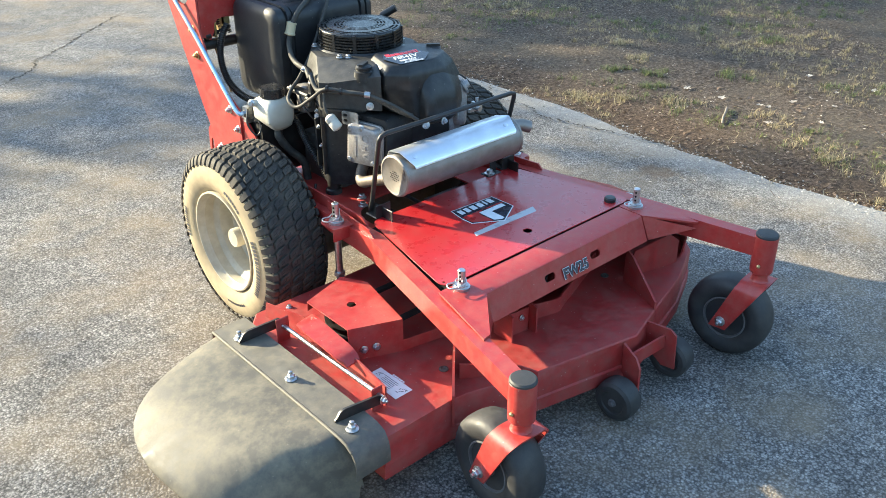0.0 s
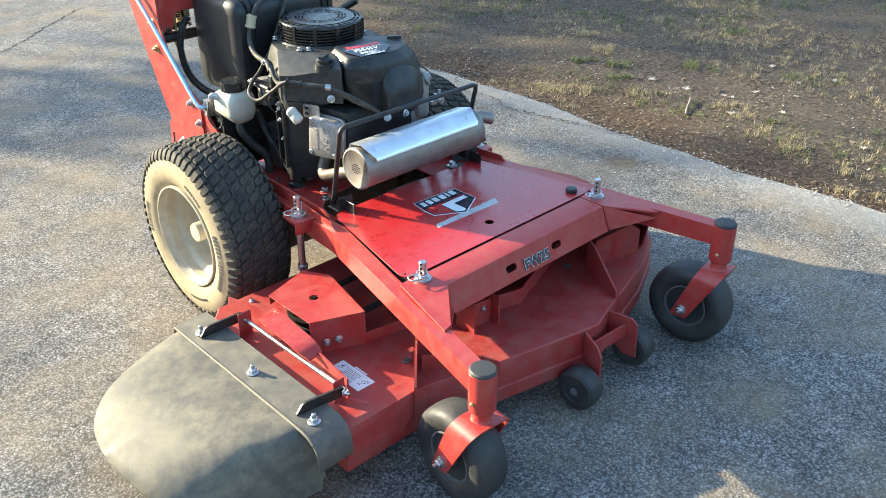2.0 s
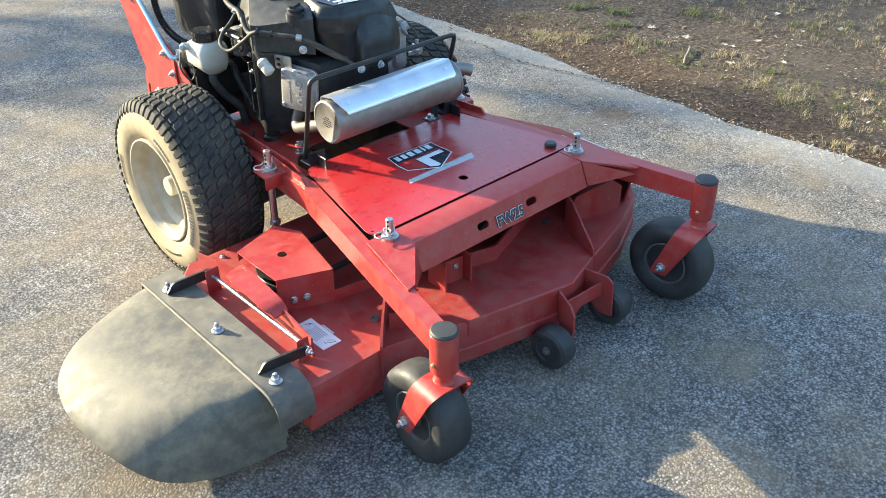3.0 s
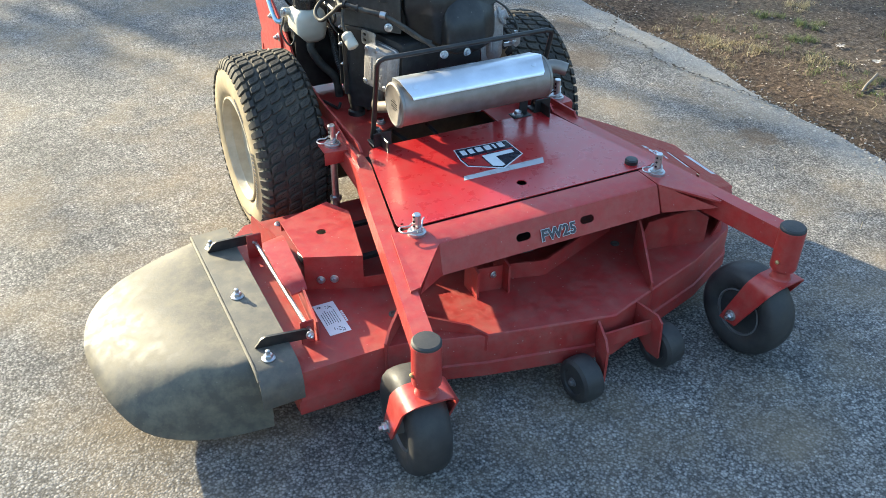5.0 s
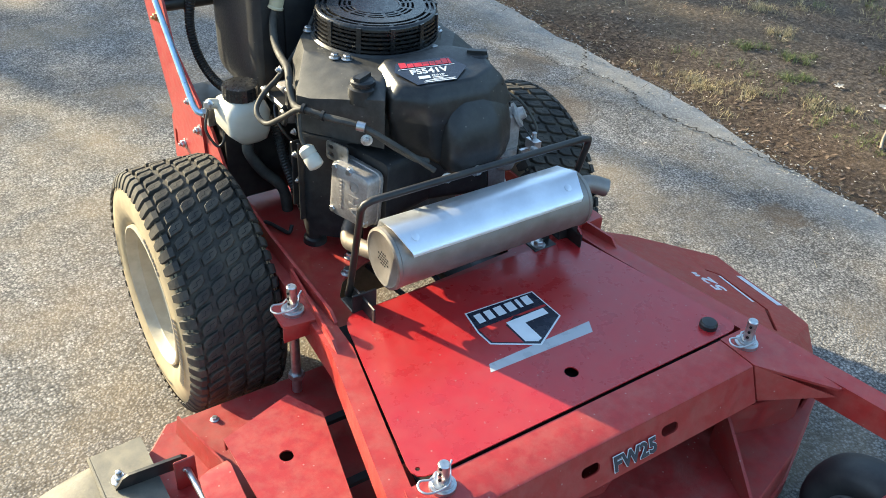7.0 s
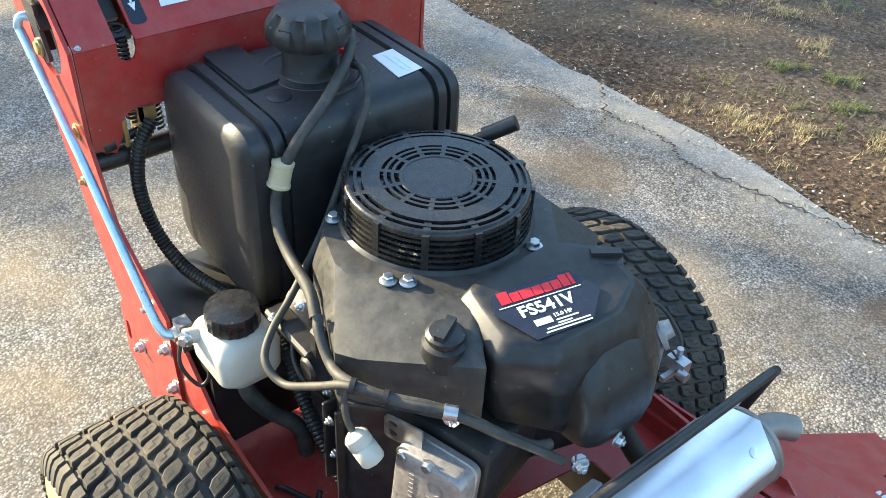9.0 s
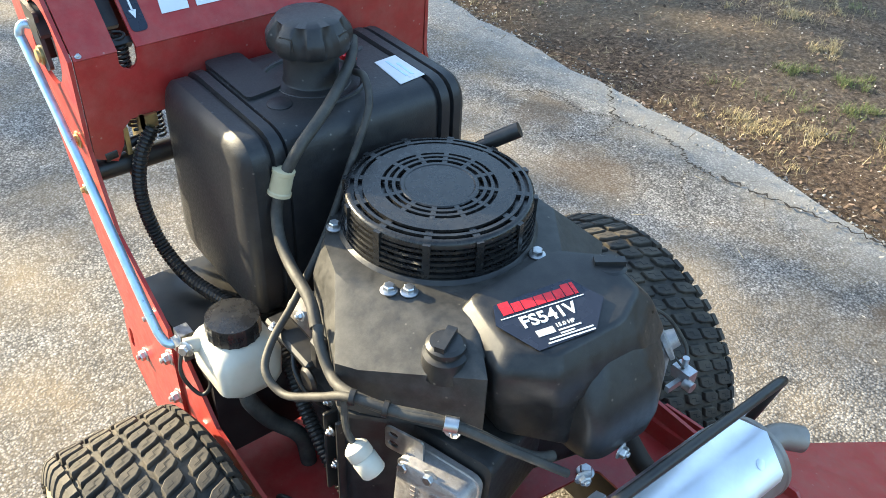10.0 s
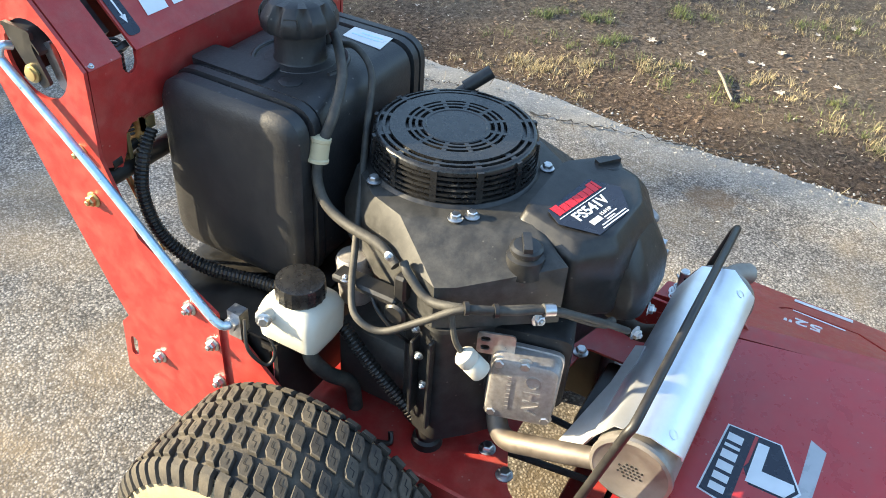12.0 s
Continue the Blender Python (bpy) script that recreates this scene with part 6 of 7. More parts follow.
hose("wire_loom", [(1.445, 2.600, 0.785), (1.420, 2.600, 0.745), (1.408, 2.600, 0.680), (1.412, 2.575, 0.610), (1.425, 2.510, 0.570), (1.450, 2.420, 0.562), (1.462, 2.350, 0.560), (1.470, 2.290, 0.545), (1.462, 2.220, 0.490), (1.462, 2.150, 0.430), (1.470, 2.100, 0.380)], 0.0115, BLACK, "black corrugated wire loom", 0.002)
bm = bmesh.new()
lathe(bm, (1.470, 2.104, 0.357), (0, 0, 1), [(0.026, 0), (0.024, 0.012), (0.019, 0.016), (0.018, 0.045), (0.012, 0.047)], 20)
part("loom_boot", bm, BLACK, mower, "black rubber loom boot")
hose("ground_wire", [(1.465, 2.140, 0.560), (1.430, 2.150, 0.610), (1.425, 2.175, 0.640), (1.440, 2.20, 0.66)], 0.003, BLACK)
hose("ground_wire", [(1.350, 2.36, 0.585), (1.335, 2.345, 0.545), (1.350, 2.325, 0.51), (1.366, 2.32, 0.53), (1.368, 2.345, 0.575)], 0.003, BLACK)

# ---- controls by the console ----
bm = bmesh.new()
tube(bm, [(1.352, 2.748, 0.913), (1.338, 2.752, 0.916), (1.331, 2.752, 0.904), (1.332, 2.737, 0.884), (1.3325, 2.60, 0.763), (1.333, 2.44, 0.606), (1.335, 2.402, 0.570), (1.344, 2.390, 0.562), (1.362, 2.388, 0.562)], 0.0068, 12, 3)
part("control_rod", bm, BLUE_ZINC, mower, "blue-zinc steel control rod")
bm = bmesh.new()
lathe(bm, (1.345, 2.388, 0.562), (1, 0, 0), [(0.011, 0), (0.011, 0.010)], 6)
box(bm, 1.352, 1.372, 2.372, 2.396, 0.535, 0.585)
part("rod_bracket", bm, ZINC, mower)
def upright_plate(pts, x, thick):
    """A plate that stands along y, its outline in y and z."""
    bm = bmesh.new()
    holed(bm, pts, [], thick, Matrix(((0, 0, 1, x), (1, 0, 0, 0), (0, 1, 0, 0), (0, 0, 0, 1))))
    return bm


lever = part("lever_bracket", upright_plate(rounded([(2.668, 0.878), (2.686, 0.868), (2.708, 0.892), (2.738, 0.935), (2.746, 0.955), (2.690, 0.952), (2.690, 0.925)], 0.006), 1.341, 0.006), BLACK, mower, "black stamped lever bracket")
bm = bmesh.new()
arc = [(2.678 + 0.004 * k, 0.925 + 0.026 * math.sin(k / 8 * math.pi / 2)) for k in range(9)] + [(2.746, 0.953)]
loft(bm, [[(1.341, y, z) for y, z in arc] + [(1.341, y, z - 0.005) for y, z in arc[::-1]], [(1.394, y, z) for y, z in arc] + [(1.394, y, z - 0.005) for y, z in arc[::-1]]])
part("bracket_top", bm, BLACK, lever)
part("bracket_side", upright_plate(rounded([(2.646, 0.872), (2.658, 0.866), (2.684, 0.92), (2.738, 0.950), (2.678, 0.945)], 0.004), 1.388, 0.006), BLACK, lever)
part("lever_link", upright_plate(rounded([(2.646, 0.862), (2.668, 0.868), (2.690, 0.930), (2.672, 0.938)], 0.006), 1.356, 0.006), ZINC, lever, "grey steel lever link")
part("lever_link", upright_plate(rounded([(2.630, 0.858), (2.642, 0.862), (2.674, 0.935), (2.660, 0.940)], 0.005), 1.370, 0.004), RED, lever)
bm = bmesh.new()
lathe(bm, (1.341, 2.700, 0.888), (-1, 0, 0), [(0.014, 0), (0.014, 0.003), (0.010, 0.004), (0.010, 0.007), (0.005, 0.008)], 18)
part("pivot_bolt", bm, BRASS, lever, "yellow-zinc pivot bolt")
bm = bmesh.new()
cyl(bm, (1.361, 2.632, 0.722), (1.949, 2.632, 0.722), 0.017, 20)
part("cross_tube", bm, BLACK, mower, "black steel cross tube")
bm = bmesh.new()
cyl(bm, (1.372, 2.622, 0.752), (1.450, 2.622, 0.762), 0.008, 12)
lathe(bm, (1.372, 2.622, 0.752), (1, 0, 0.1), [(0.014, 0), (0.014, 0.018), (0.010, 0.020)], 16)
part("shift_shaft", bm, BLACK, mower)
bm = bmesh.new()
box(bm, 1.430, 1.436, 2.60, 2.65, 0.748, 0.806)
box(bm, 1.430, 1.455, 2.60, 2.606, 0.785, 0.806)
box(bm, 1.405, 1.412, 2.61, 2.635, 0.745, 0.79)
part("shift_yoke", bm, BRASS, mower, "yellow-zinc shift yoke")
bm = bmesh.new()
tube(bm, [(1.412, 2.635, 0.71), (1.425, 2.605, 0.60), (1.43, 2.595, 0.565)], 0.005, 8)
part("shift_link", bm, BRASS, mower)
# coil springs behind the console slots
def spring(a, b, r, turns, wire, mat=BLACK):
    a, b = Vector(a), Vector(b)
    x, y, z = basis(b - a)
    N = turns * 10
    bm = bmesh.new()
    tube(bm, [a.lerp(b, i / N) + (x * math.cos(2 * math.pi * i / 10) + y * math.sin(2 * math.pi * i / 10)) * r for i in range(N + 1)], wire, 6, 1)
    return part("spring", bm, mat, mower, "black coil spring")
spring((1.430, 2.634, 0.925), (1.432, 2.632, 0.775), 0.0105, 22, 0.0024)
spring((1.470, 2.655, 0.83), (1.470, 2.640, 0.745), 0.008, 12, 0.0022)
# black shift lever under the console's slot, with a zinc clevis
sm = slope @ Matrix.Translation((0, 0, -0.022))
bm = bmesh.new()
box(bm, 0.062, 0.085, 0.045, 0.30, -0.012, 0.0, sm)
box(bm, 0.056, 0.090, 0.012, 0.022, -0.006, 0.012, sm)
part("shift_lever", bm, BLACK, mower, "black shift lever under the slot")
bolt_part(slope @ Vector((0.008, 0.006, 0.0)), (0, -0.41, 0.91), console, 0.0032)
bm = bmesh.new()
tube(bm, [(1.395, 2.205, 0.366), (1.400, 2.195, 0.372), (1.418, 2.165, 0.366), (1.430, 2.150, 0.362), (1.440, 2.155, 0.376)], 0.0045, 8)
part("cable_hook", bm, BLACK, mower, "bent black cable hook")

# ---- decals ----
# hexagon badge and bars on the lid
m = frame_on((1.570, 1.592, LIDZ + 0.0026), (1, 0, 0), (0, 1, 0))
def decal(pts, mat, level, name, parent, label=""):
    bm = bmesh.new()
    flat(bm, m @ Matrix.Translation((0, 0, 0.0005 * level)), pts[::-1], 0.0004)
    return part(name, bm, mat, parent, label)


badge = decal([(0.0, 0.045), (0.010, 0.103), (0.165, 0.095), (0.167, 0.008), (0.083, -0.040), (0.002, 0.008)], LABEL_WHITE, 0, "badge", lid, "dark badge with white edge")
decal([(0.003, 0.045), (0.0125, 0.100), (0.162, 0.092), (0.164, 0.010), (0.083, -0.036), (0.005, 0.010)], LABEL_NAVY, 1, "badge_field", badge)
decal([(0.006, 0.052), (0.088, 0.051), (0.058, 0.036), (0.058, -0.019), (0.008, 0.011)], RED_LID, 2, "badge_field", badge)
decal([(0.088, 0.051), (0.161, 0.050), (0.161, 0.044), (0.100, 0.046)], RED_LID, 2, "badge_field", badge)
x0 = 0.018
for wdt in (0.017, 0.017, 0.020, 0.020, 0.009, 0.019):
    decal([(x0, 0.064), (x0 + wdt - 0.002, 0.064), (x0 + wdt, 0.089), (x0 + 0.002, 0.089)][::-1], LABEL_WHITE, 2, "brand_bar", badge)
    x0 += wdt + 0.0055
decal([(0.062, 0.042), (0.150, 0.042), (0.150, 0.024), (0.094, 0.024), (0.094, -0.026), (0.083, -0.030), (0.062, -0.018)], LABEL_WHITE, 3, "badge_mark", badge)
decal([(-0.040, -0.052), (0.190, -0.058), (0.204, -0.031), (-0.030, -0.033)][::-1], LABEL_GREY, -0.3, "decal_bar", lid, "silver decal bar")
# model print on the channel's sloping face
pm = frame_on((1.608, 1.2935, 0.3445), (1, 0, 0), (0, 0.028, 0.065)) @ Matrix.Translation((0, 0, 0.0016))
lettering("model_outline", "FW25", 0.037, pm @ Matrix.Translation((0, 0, -0.0006)), LABEL_WHITE, channel, 0.0024, 1.08)
lettering("model_print", "FW25", 0.037, pm @ Matrix.Translation((0, 0, 0.0006)), LABEL_INK, channel, 0.0012, 1.08)
# warning sticker on the deck
bm = bmesh.new()
S = rect(1.095, 1.359, 1.147, 1.480)
loft(bm, [[(x, y, DZ + 0.0004) for x, y in S], [(x, y, DZ + 0.0014) for x, y in S]])
sticker = part("warning_sticker", bm, LABEL_WHITE, deck, "white warning sticker with fine print")
bm = bmesh.new()
rnd = random.Random(8)
for k in range(7):
    x = 1.102 + 0.0055 * k
    y0, y1 = 1.395 + rnd.uniform(0, 0.006), 1.452 - rnd.uniform(0, 0.012)
    y = y0
    while y < y1:
        e = min(y1, y + rnd.uniform(0.003, 0.008))
        loft(bm, [[(x, y, DZ + 0.0014), (x + 0.0016, y, DZ + 0.0014), (x + 0.0016, e, DZ + 0.0014), (x, e, DZ + 0.0014)], [(x, y, DZ + 0.0018), (x + 0.0016, y, DZ + 0.0018), (x + 0.0016, e, DZ + 0.0018), (x, e, DZ + 0.0018)]])
        y = e + 0.0014
for cx, cy in ((1.108, 1.468), (1.128, 1.464), (1.118, 1.377), (1.134, 1.370)):
    for q in range(5):
        a, b = cx + rnd.uniform(-0.006, 0.006), cy + rnd.uniform(-0.006, 0.006)
        tube(bm, [(a, b, DZ + 0.0016), (a + rnd.uniform(-0.006, 0.006), b + rnd.uniform(-0.006, 0.006), DZ + 0.0016)], 0.0009, 5, 1)
part("print_bar", bm, LABEL_INK, sticker)
bm = bmesh.new()
for k in range(6):
    y = 1.395 + k * 0.0075
    loft(bm, [[(1.1475 + u, y + v, h) for u, v in ((0.001, 0), (0.006, 0), (0.006, 0.005), (0.001, 0.005))] for h in (DZ + 0.0002, DZ + 0.0010)])
part("print_bar", bm, LABEL_WHITE, deck)
# size print and stripes on the far cover
sheet = tilt @ Matrix.Translation((0, 0, 0.0046))
print_at = sheet @ Matrix.Translation(((2.232 - 2.02) * K, 1.588 - 1.42, 0)) @ Matrix.Rotation(math.pi / 2, 4, "Z")
lettering("size_print", "52\"", 0.060, print_at, LABEL_WHITE, far_cover, 0.0008)
for quad in ([(2.352, 1.532), (2.374, 1.532), (2.378, 1.660), (2.358, 1.660)], [(2.268, 1.545), (2.276, 1.545), (2.288, 1.656), (2.280, 1.656)]):
    bm = bmesh.new()
    flat(bm, sheet, on_sheet(quad), 0.0006)
    part("decal_stripe", bm, LABEL_WHITE, far_cover)
# console lettering drawn as blocks, and the arrow sticker
cm = slope @ Matrix.Translation((0, 0, 0.0006))
bm = bmesh.new()
x0 = 0.141
for k, wdt in enumerate((0.042, 0.042, 0.046, 0.046, 0.020, 0.044)):
    bm = bmesh.new()
    flat(bm, cm, [(x0, 0.037), (x0 + wdt, 0.037), (x0 + wdt + 0.006, 0.092), (x0 + 0.006, 0.092)], 0.0006)
    part("brand_bar", bm, LABEL_WHITE, console)
    x0 += wdt + 0.012
bm = bmesh.new()
flat(bm, cm, rounded([(0.091, 0.020), (0.115, 0.020), (0.115, 0.125), (0.091, 0.125)], 0.008), 0.0006)
arrow = part("arrow_sticker", bm, LABEL_NAVY, console, "dark sticker with white arrow")
bm = bmesh.new()
up2 = cm @ Matrix.Translation((0, 0, 0.0007))
flat(bm, up2, rect(0.1015, 0.050, 0.1045, 0.115), 0.0004)
flat(bm, up2, [(0.0975, 0.052), (0.103, 0.039), (0.1085, 0.052)], 0.0004)
part("arrow_print", bm, LABEL_WHITE, arrow)

# ---- plants, litter, far trees ----
def leaf_mat(name, col, var=0.3):
    m = bpy.data.materials.new(name)
    m.use_nodes = True
    n, l = m.node_tree.nodes, m.node_tree.links
    b = n["Principled BSDF"]
    b.inputs["Roughness"].default_value = 0.8
    b.inputs["Specular IOR Level"].default_value = 0.2
    geo = n.new("ShaderNodeNewGeometry")
    r = n.new("ShaderNodeMapRange")
    r.inputs[3].default_value, r.inputs[4].default_value = 1 - var, 1 + var
    l.new(geo.outputs["Random Per Island"], r.inputs[0])
    mul = n.new("ShaderNodeMix")
    mul.data_type, mul.blend_type = "RGBA", "MULTIPLY"
    mul.inputs[0].default_value = 1
    mul.inputs[6].default_value = (*col, 1)
    l.new(r.outputs[0], mul.inputs[7])
    l.new(mul.outputs[2], b.inputs["Base Color"])
    return m


GRASS = leaf_mat("dry_green_grass", (0.165, 0.185, 0.075), 0.5)
STRAW = leaf_mat("straw_grass", (0.40, 0.325, 0.185), 0.5)
LEAF = leaf_mat("dead_leaves", (0.20, 0.140, 0.098), 0.55)
CHIP = leaf_mat("bark_chips", (0.12, 0.085, 0.06), 0.7)
PALE = leaf_mat("pale_leaves", (0.44, 0.38, 0.31), 0.45)
BARK = leaf_mat("bark", (0.10, 0.075, 0.055), 0.2)
CROWN = leaf_mat("crown_leaves", (0.07, 0.085, 0.03), 0.4)
CREVICE = leaf_mat("crevice_soil", (0.035, 0.029, 0.023), 0.3)
WEATHERED = leaf_mat("weathered_wood", (0.26, 0.21, 0.16), 0.2)
STONE = leaf_mat("loose_stones", (0.30, 0.29, 0.27), 0.5)


def stuff(name, verts, faces, mat, label, category):
    me = bpy.data.meshes.new(name)
    me.from_pydata(verts, [], faces)
    me.materials.append(mat)
    ob = new(name, me)
    return tagged(ob, label, category, "", "stuff")


def scatter_patch(rnd):
    """A point of the soil that lies before the camera, denser near the driveway."""
    y = rnd.uniform(-0.6, 9.5)
    x = edge_x(y) + 0.02 + rnd.random() ** 1.5 * 6.5
    return x, y


def blades(V, F, rnd, x, y, spread, count, tall):
    for _ in range(count):
        a, r = rnd.uniform(0, 6.283), min(2.2, abs(rnd.gauss(0, 1))) * spread
        px, py = x + r * math.cos(a), y + r * math.sin(a)
        z = ground_rise(px, py)
        h, lean, b = rnd.uniform(0.25, 1.0) * tall, rnd.uniform(0.2, 1.3) * tall, rnd.uniform(0, 6.283)
        w, i = rnd.uniform(0.0005, 0.0012), len(V)
        dx, dy = -math.sin(b) * w, math.cos(b) * w
        mx, my = px + lean * 0.4 * math.cos(b), py + lean * 0.4 * math.sin(b)
        V += [(px - dx, py - dy, z - 0.004), (px + dx, py + dy, z - 0.004), (mx + dx * 0.8, my + dy * 0.8, z + h * 0.7), (mx - dx * 0.8, my - dy * 0.8, z + h * 0.7),
              (px + lean * math.cos(b), py + lean * math.sin(b), z + h)]
        F += [(i, i + 1, i + 2, i + 3), (i + 3, i + 2, i + 4)]


def tufts(name, spots, count, mat, seed, tall, label, near=0.0, patchy=0.15):
    """Thick clumps at the spots, thin ones strewn in patches."""
    rnd = random.Random(seed)
    V, F = [], []
    for x, y, size in spots:
        for _ in range(7):
            blades(V, F, rnd, x + rnd.gauss(0, 0.055) * size, y + rnd.gauss(0, 0.075) * size, 0.034 * size, 46, tall * 0.9)
    made = 0
    while made < count:
        x, y = scatter_patch(rnd)
        if noise.noise((x * 0.9 + seed, y * 0.9, seed * 1.7)) < patchy or x < edge_x(y) + near:
            continue
        made += 1
        blades(V, F, rnd, x, y, rnd.uniform(0.008, 0.045), rnd.randint(10, 42), tall * rnd.uniform(0.5, 1.0))
    return stuff(name, V, F, mat, label, "grass")


tufts("grass", [(4.44, 2.46, 0.8), (4.69, 1.94, 0.9), (3.93, 2.66, 0.6), (5.23, 2.62, 1.0), (4.03, 2.98, 0.6), (4.13, 2.78, 0.6), (4.9, 3.6, 1.0), (5.6, 3.9, 1.2)], 1700, GRASS, 11, 0.036,
      "thin green grass tufts on bare soil", 0.35, 0.10)
tufts("dry_grass", [(3.80, 2.41, 0.8), (3.91, 1.98, 1.0), (3.76, 1.64, 1.1), (3.58, 2.86, 0.7), (4.49, 3.32, 0.9), (5.11, 3.23, 1.0), (3.67, 2.72, 0.8), (4.30, 3.04, 0.7), (3.70, 1.42, 1.0), (3.95, 1.25, 1.2), (3.85, 0.85, 1.2), (4.6, 4.2, 1.0)],
      3200, STRAW, 23, 0.034, "straw-coloured dry grass on the verge", 0.10, 0.02)


def litter(name, count, mat, seed, size, label, curl=0.10, on_drive=0.0, slim=1.0):
    rnd = random.Random(seed)
    V, F = [], []
    for _ in range(count):
        x, y = scatter_patch(rnd)
        z = ground_rise(x, y) + 0.003
        if rnd.random() < on_drive:
            y = rnd.uniform(-0.5, 6)
            x, z = edge_x(y) - rnd.random() ** 2 * 0.6, 0.003
        s = size * rnd.uniform(0.3, 1.3)
        a, t1, t2, bend = rnd.uniform(0, 6.283), rnd.gauss(0, 0.22), rnd.gauss(0, 0.22), rnd.uniform(-curl, curl)
        c, sn = math.cos(a), math.sin(a)
        i = len(V)
        for u, v in ((-1, 0), (-0.3, -0.45), (0.5, -0.38), (1, 0), (0.5, 0.4), (-0.3, 0.45)):
            u, v = u * s, v * s * rnd.uniform(0.6, 1.25) * slim
            V.append((x + u * c - v * sn, y + u * sn + v * c, z + s * 0.2 + u * t1 + v * t2 + bend * (abs(v) - abs(u) * 0.5)))
        F.append((i, i + 1, i + 2, i + 3, i + 4, i + 5))
    return stuff(name, V, F, mat, label, "leaf litter")


litter("leaf_litter", 17000, LEAF, 31, 0.009, "brown dead leaf fragments on soil")
litter("bark_litter", 26000, CHIP, 37, 0.009, "dark bark chips on soil")
litter("pale_litter", 10500, PALE, 41, 0.006, "pale dry leaf fragments on soil", 0.1, 0.03)
litter("straw_litter", 15000, STRAW, 47, 0.020, "dry straw and pine needles strewn over soil", 0.05, 0.02, 0.07)
litter("twig_litter", 9000, CHIP, 53, 0.024, "thin dark twigs strewn over soil", 0.05, 0.02, 0.09)

# loose stones along the broken edge
rnd = random.Random(77)
V, F = [], []
for _ in range(2600):
    y = rnd.uniform(-0.8, 8)
    x = edge_x(y) + rnd.gauss(0.0, 0.05)
    z = 0.0 if x < edge_x(y) - 0.005 else ground_rise(x, y)
    s, i = rnd.uniform(0.002, 0.007), len(V)
    a = rnd.uniform(0, 6.28)
    for k in range(4):
        V.append((x + s * math.cos(a + k * 1.57) * rnd.uniform(0.7, 1.2), y + s * math.sin(a + k * 1.57) * rnd.uniform(0.7, 1.2), z))
    V.append((x, y, z + s * rnd.uniform(0.5, 1.0)))
    F += [(i, i + 1, i + 4), (i + 1, i + 2, i + 4), (i + 2, i + 3, i + 4), (i + 3, i, i + 4)]
stuff("loose_stones", V, F, STONE, "loose grey stone chips along the driveway edge", "stones")


def crack(name, pts, w, depth=0.004):
    """A crack: a thin dark strip let into the asphalt, of uneven width."""
    c = curve_points(pts, 26)
    rnd = random.Random(len(pts))
    bm = bmesh.new()
    prev = None
    for i, p in enumerate(c):
        d = (c[min(i + 1, len(c) - 1)] - c[max(i - 1, 0)]).normalized()
        s = Vector((-d.y, d.x, 0))
        j = s * rnd.uniform(-1, 1) * w * 1.7
        ww = w * rnd.choice((0.12, 0.3, 0.5, 0.7, 1.0)) * rnd.uniform(0.7, 1.2)
        ring = [bm.verts.new(p + j - s * ww + Vector((0, 0, 0.0022))), bm.verts.new(p + j + s * ww + Vector((0, 0, 0.0022)))]
        if prev:
            bm.faces.new((prev[0], prev[1], ring[1], ring[0]))
        prev = ring
    return solo(name, bm, CREVICE, "dark crack in the asphalt filled with soil", "crack", "structure")


crack("crack_1", [(3.40, 3.80, 0), (3.39, 3.40, 0), (3.19, 3.13, 0), (3.22, 3.02, 0), (3.21, 2.87, 0), (3.165, 2.77, 0), (3.21, 2.55, 0), (3.29, 2.19, 0), (3.34, 1.95, 0)], 0.007)
crack("crack_2", [(1.30, 5.00, 0), (1.60, 5.23, 0), (1.70, 5.42, 0), (1.81, 5.49, 0), (2.14, 5.79, 0), (2.5, 6.1, 0)], 0.008)
crack("crack_4", [(3.19, 3.13, 0), (3.12, 3.22, 0), (3.13, 3.36, 0), (3.05, 3.45, 0)], 0.005)
crack("crack_3", [(3.19, 3.13, 0), (3.08, 3.08, 0), (2.96, 3.12, 0)], 0.004)
crack("crack_5", [(3.165, 2.77, 0), (3.06, 2.74, 0), (2.99, 2.66, 0)], 0.003)


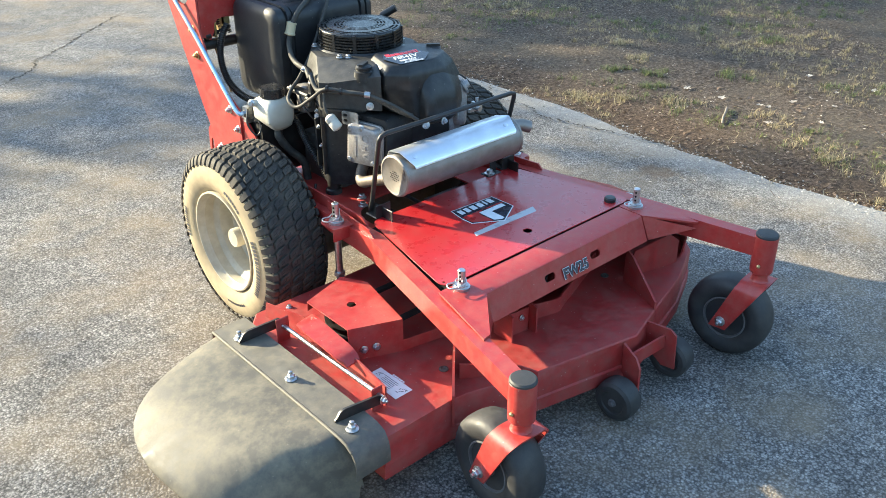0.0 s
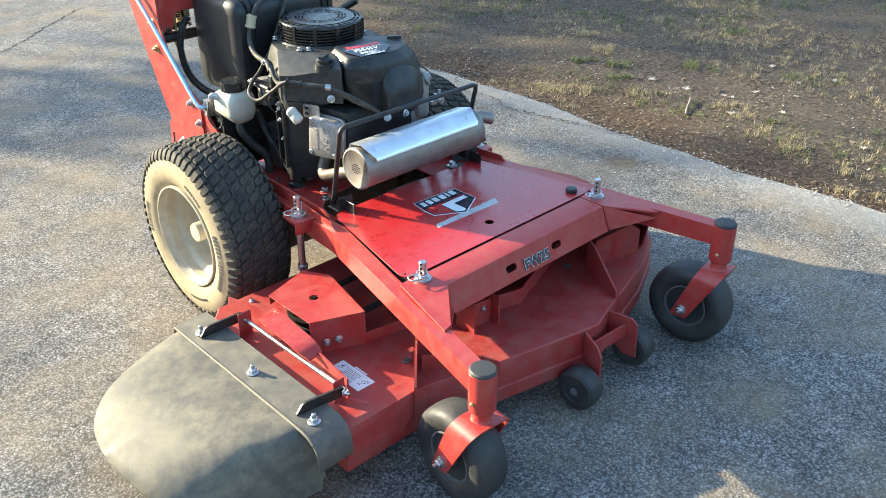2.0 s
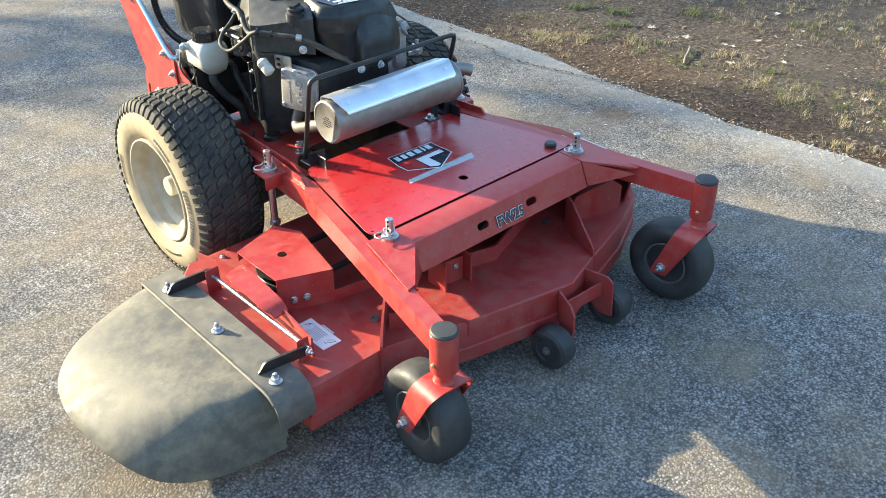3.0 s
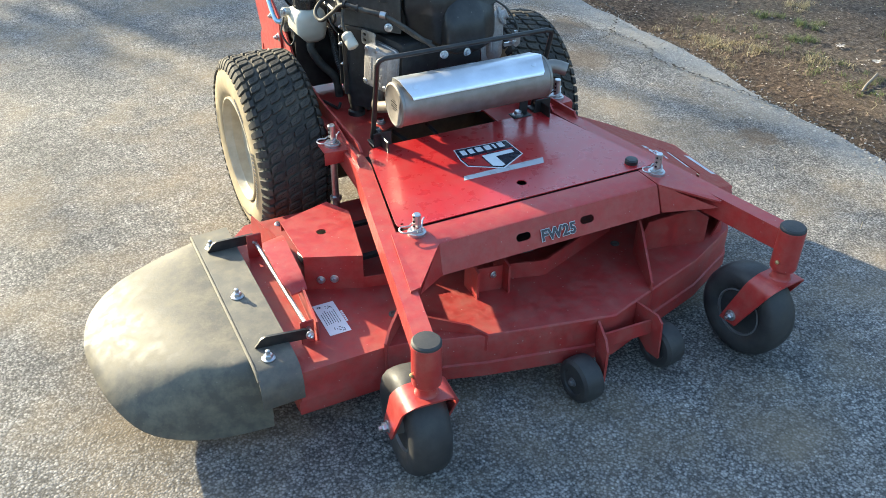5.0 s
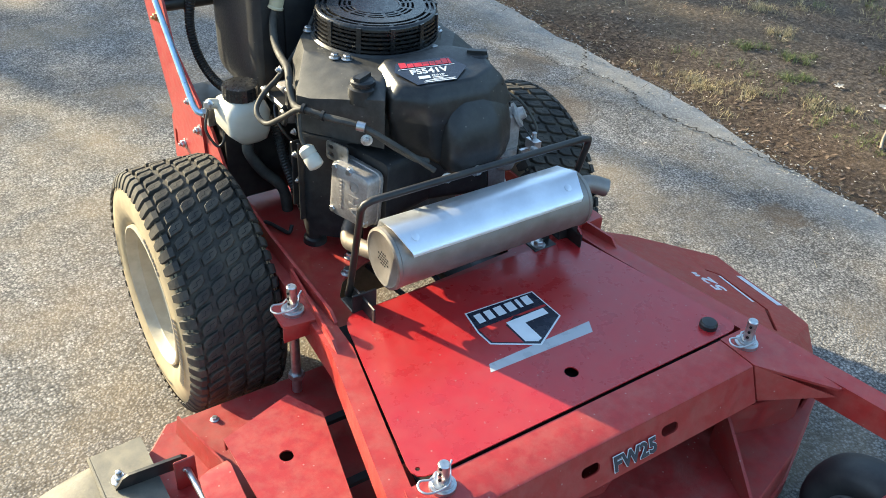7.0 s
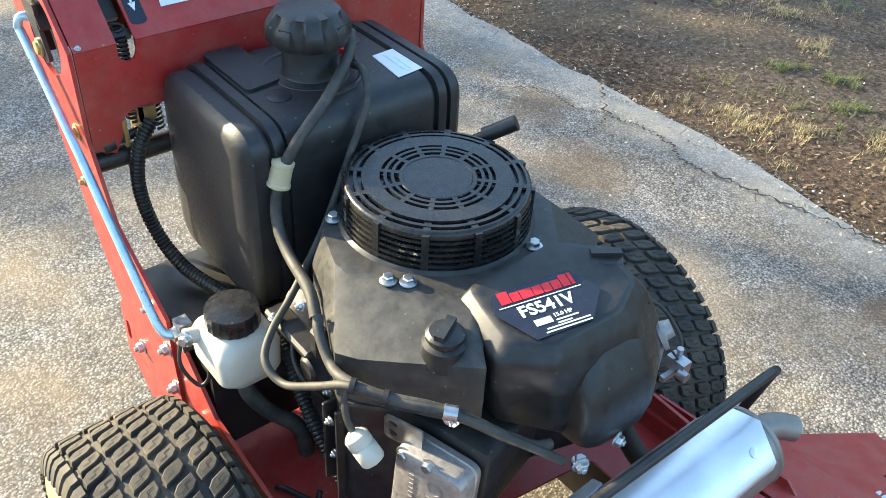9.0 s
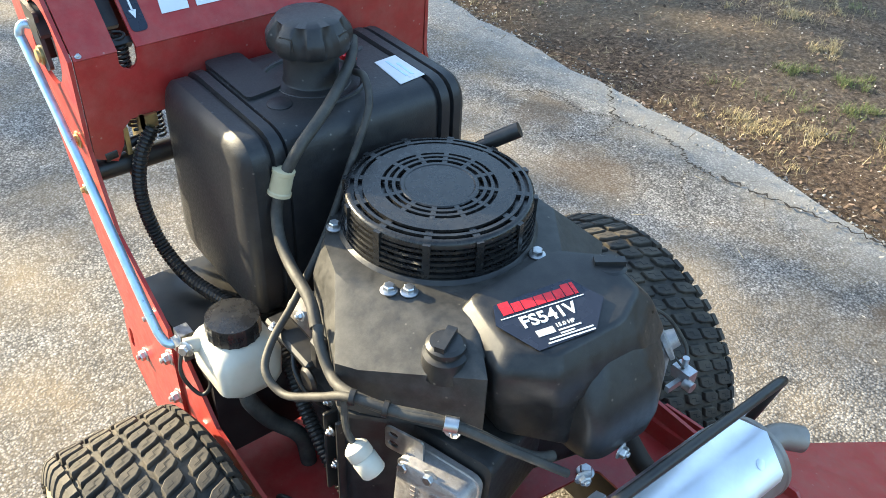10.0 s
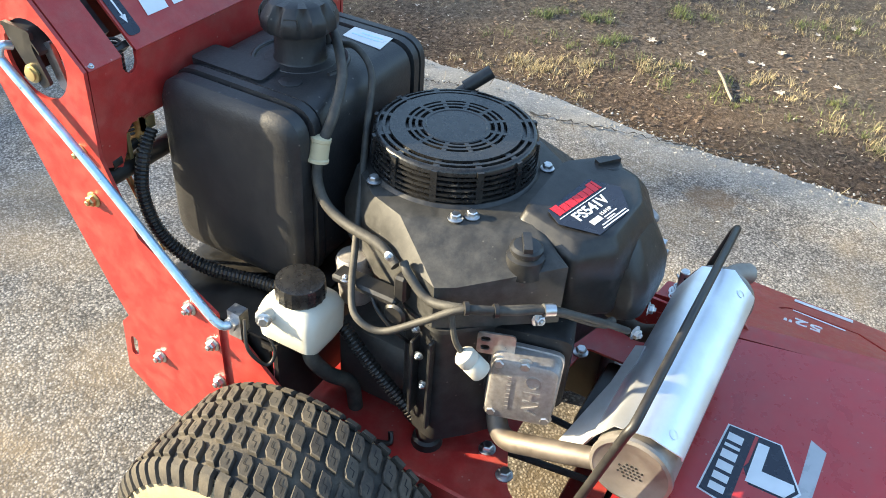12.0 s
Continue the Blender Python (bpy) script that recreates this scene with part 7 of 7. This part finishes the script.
# trees stand up the drive, out of the camera's sight, and throw their shade on the verge
def tree(x, y, height, crown_r, seed, leaves, limb=None):
    rnd = random.Random(seed)
    t = thing("tree", (x, y, -0.05), "tall bare-trunked tree with thin spring leaves", "tree", "trees up the drive")
    bm = bmesh.new()
    tube(bm, [(x, y, -0.1), (x + 0.1, y, height * 0.3), (x - 0.1, y + 0.1, height * 0.6), (x, y, height * 0.95)], 0.16, 12)
    for v in bm.verts:
        k = 1 - 0.75 * max(0, v.co.z) / height
        v.co.x, v.co.y = x + (v.co.x - x) * k, y + (v.co.y - y) * k
    ends = []
    for i in range(16):
        h = height * rnd.uniform(0.4, 0.92)
        a = rnd.uniform(0, 6.283)
        L = crown_r * rnd.uniform(0.5, 1.0)
        e = Vector((x + L * math.cos(a), y + L * math.sin(a), h + L * rnd.uniform(0.2, 0.7)))
        mid = Vector((x, y, h)).lerp(e, 0.5) + Vector((rnd.uniform(-.2, .2), rnd.uniform(-.2, .2), 0.1))
        tube(bm, [(x, y, h - 0.1), mid, e], 0.035, 6, 4)
        ends += [mid, e, mid.lerp(e, 0.5), Vector((x, y, h)).lerp(mid, 0.6)]
    V, F = [], []
    if limb:          # one long level limb with small leaves along it
        h, L, count = limb
        line = curve_points([(x, y, h - 0.2), (x + L * 0.3, y + 0.05, h), (x + L * 0.6, y - 0.1, h + 0.1), (x + L, y + 0.1, h)], 8)
        tube(bm, line, 0.035, 6, 1)
        for _ in range(count):
            p = rnd.choice(line[6:]) + Vector((rnd.gauss(0, 0.3), rnd.gauss(0, 0.22), rnd.gauss(0, 0.13)))
            s = rnd.uniform(0.035, 0.08)
            q = Euler((rnd.uniform(0, 6), rnd.uniform(0, 6), rnd.uniform(0, 6))).to_matrix()
            i = len(V)
            V += [p + q @ Vector(c) * s for c in ((-1, 0, 0), (0, -0.6, 0.1), (1, 0, 0), (0, 0.6, 0.1))]
            F.append((i, i + 1, i + 2, i + 3))
    part("trunk", bm, BARK, t)
    for _ in range(leaves):
        e = rnd.choice(ends)
        p = e + Vector((rnd.gauss(0, 0.5), rnd.gauss(0, 0.5), rnd.gauss(0, 0.4)))
        s = rnd.uniform(0.04, 0.10)
        q = Euler((rnd.uniform(0, 6), rnd.uniform(0, 6), rnd.uniform(0, 6))).to_matrix()
        i = len(V)
        V += [p + q @ Vector(c) * s for c in ((-1, 0, 0), (0, -0.6, 0.1), (1, 0, 0), (0, 0.6, 0.1))]
        F.append((i, i + 1, i + 2, i + 3))
    me = bpy.data.meshes.new("crown")
    me.from_pydata([v - Vector((x, y, height * 0.7)) for v in V], [], F)
    me.materials.append(CROWN)
    ob = new("crown", me)
    ob.parent = t
    ob.location = (0, 0, height * 0.7 + 0.05)


tree(-2.2, 20.7, 9.0, 2.5, 2, 4600)
tree(0.7, 24.0, 9.5, 2.6, 4, 5200)
tree(-5.0, 18.65, 7.0, 0.7, 8, 1150)
tree(-6.75, 14.9, 5.2, 1.0, 6, 300, (4.15, 8.5, 1500))

# far woods all round, seen only in reflections
rnd = random.Random(90)
V, F = [], []
for k in range(5200):
    a = rnd.uniform(0, 6.283)
    r = rnd.uniform(46, 60)
    h = rnd.random() ** 0.8 * (9 + 3 * noise.noise((math.cos(a) * 3, math.sin(a) * 3, 0)))
    s = rnd.uniform(0.7, 1.9)
    p = Vector((r * math.cos(a), r * math.sin(a), h))
    q = Euler((rnd.uniform(0, 6), rnd.uniform(0, 6), rnd.uniform(0, 6))).to_matrix()
    i = len(V)
    V += [p + q @ Vector(c) * s for c in ((-1, -0.7, 0), (1, -0.7, 0.2), (0.8, 0.8, 0), (-0.8, 0.7, 0.2))]
    F.append((i, i + 1, i + 2, i + 3))
stuff("far_woods", V, F, CROWN, "dark line of woods round the place", "woods")

# a broken stick and a few whole leaves on the verge
bm = bmesh.new()
tube(bm, [(3.930, 2.216, 0.000), (3.860, 2.180, 0.004), (3.785, 2.146, 0.005), (3.712, 2.106, 0.002)], 0.0055, 8)
solo("stick", bm, WEATHERED, "short pale broken stick lying on soil", "stick")
rnd = random.Random(55)
LEAF_SPOTS = [(4.17, 2.22), (4.11, 2.09), (4.36, 1.87), (4.16, 1.96), (4.05, 2.32), (4.28, 2.05)]
for k in range(20):
    y = rnd.uniform(0.9, 2.6)
    x = edge_x(y) + rnd.uniform(0.45, 1.8)
    if k < len(LEAF_SPOTS):
        x, y = LEAF_SPOTS[k]
    z = ground_rise(x, y) + 0.008
    a, s = rnd.uniform(0, 6.283), rnd.uniform(0.016, 0.030)
    bm = bmesh.new()
    mid = bm.verts.new((x, y, z))
    ring = []
    for i in range(14):
        b = 2 * math.pi * i / 14
        r = s * (1.0 if i % 2 else 0.55) * (1.15 if i in (0, 7) else 1.0) * rnd.uniform(0.8, 1.15)
        ring.append(bm.verts.new((x + r * math.cos(a + b), y + r * math.sin(a + b) * 0.8, z + rnd.uniform(0.0, 0.35) * s)))
    for i in range(14):
        bm.faces.new((mid, ring[i], ring[(i + 1) % 14]))
    leaf = solo("fallen_leaf", bm, PALE if k % 3 else LEAF, "curled dry lobed leaf lying on soil", "leaf")
    leaf["group"] = "fallen leaves"
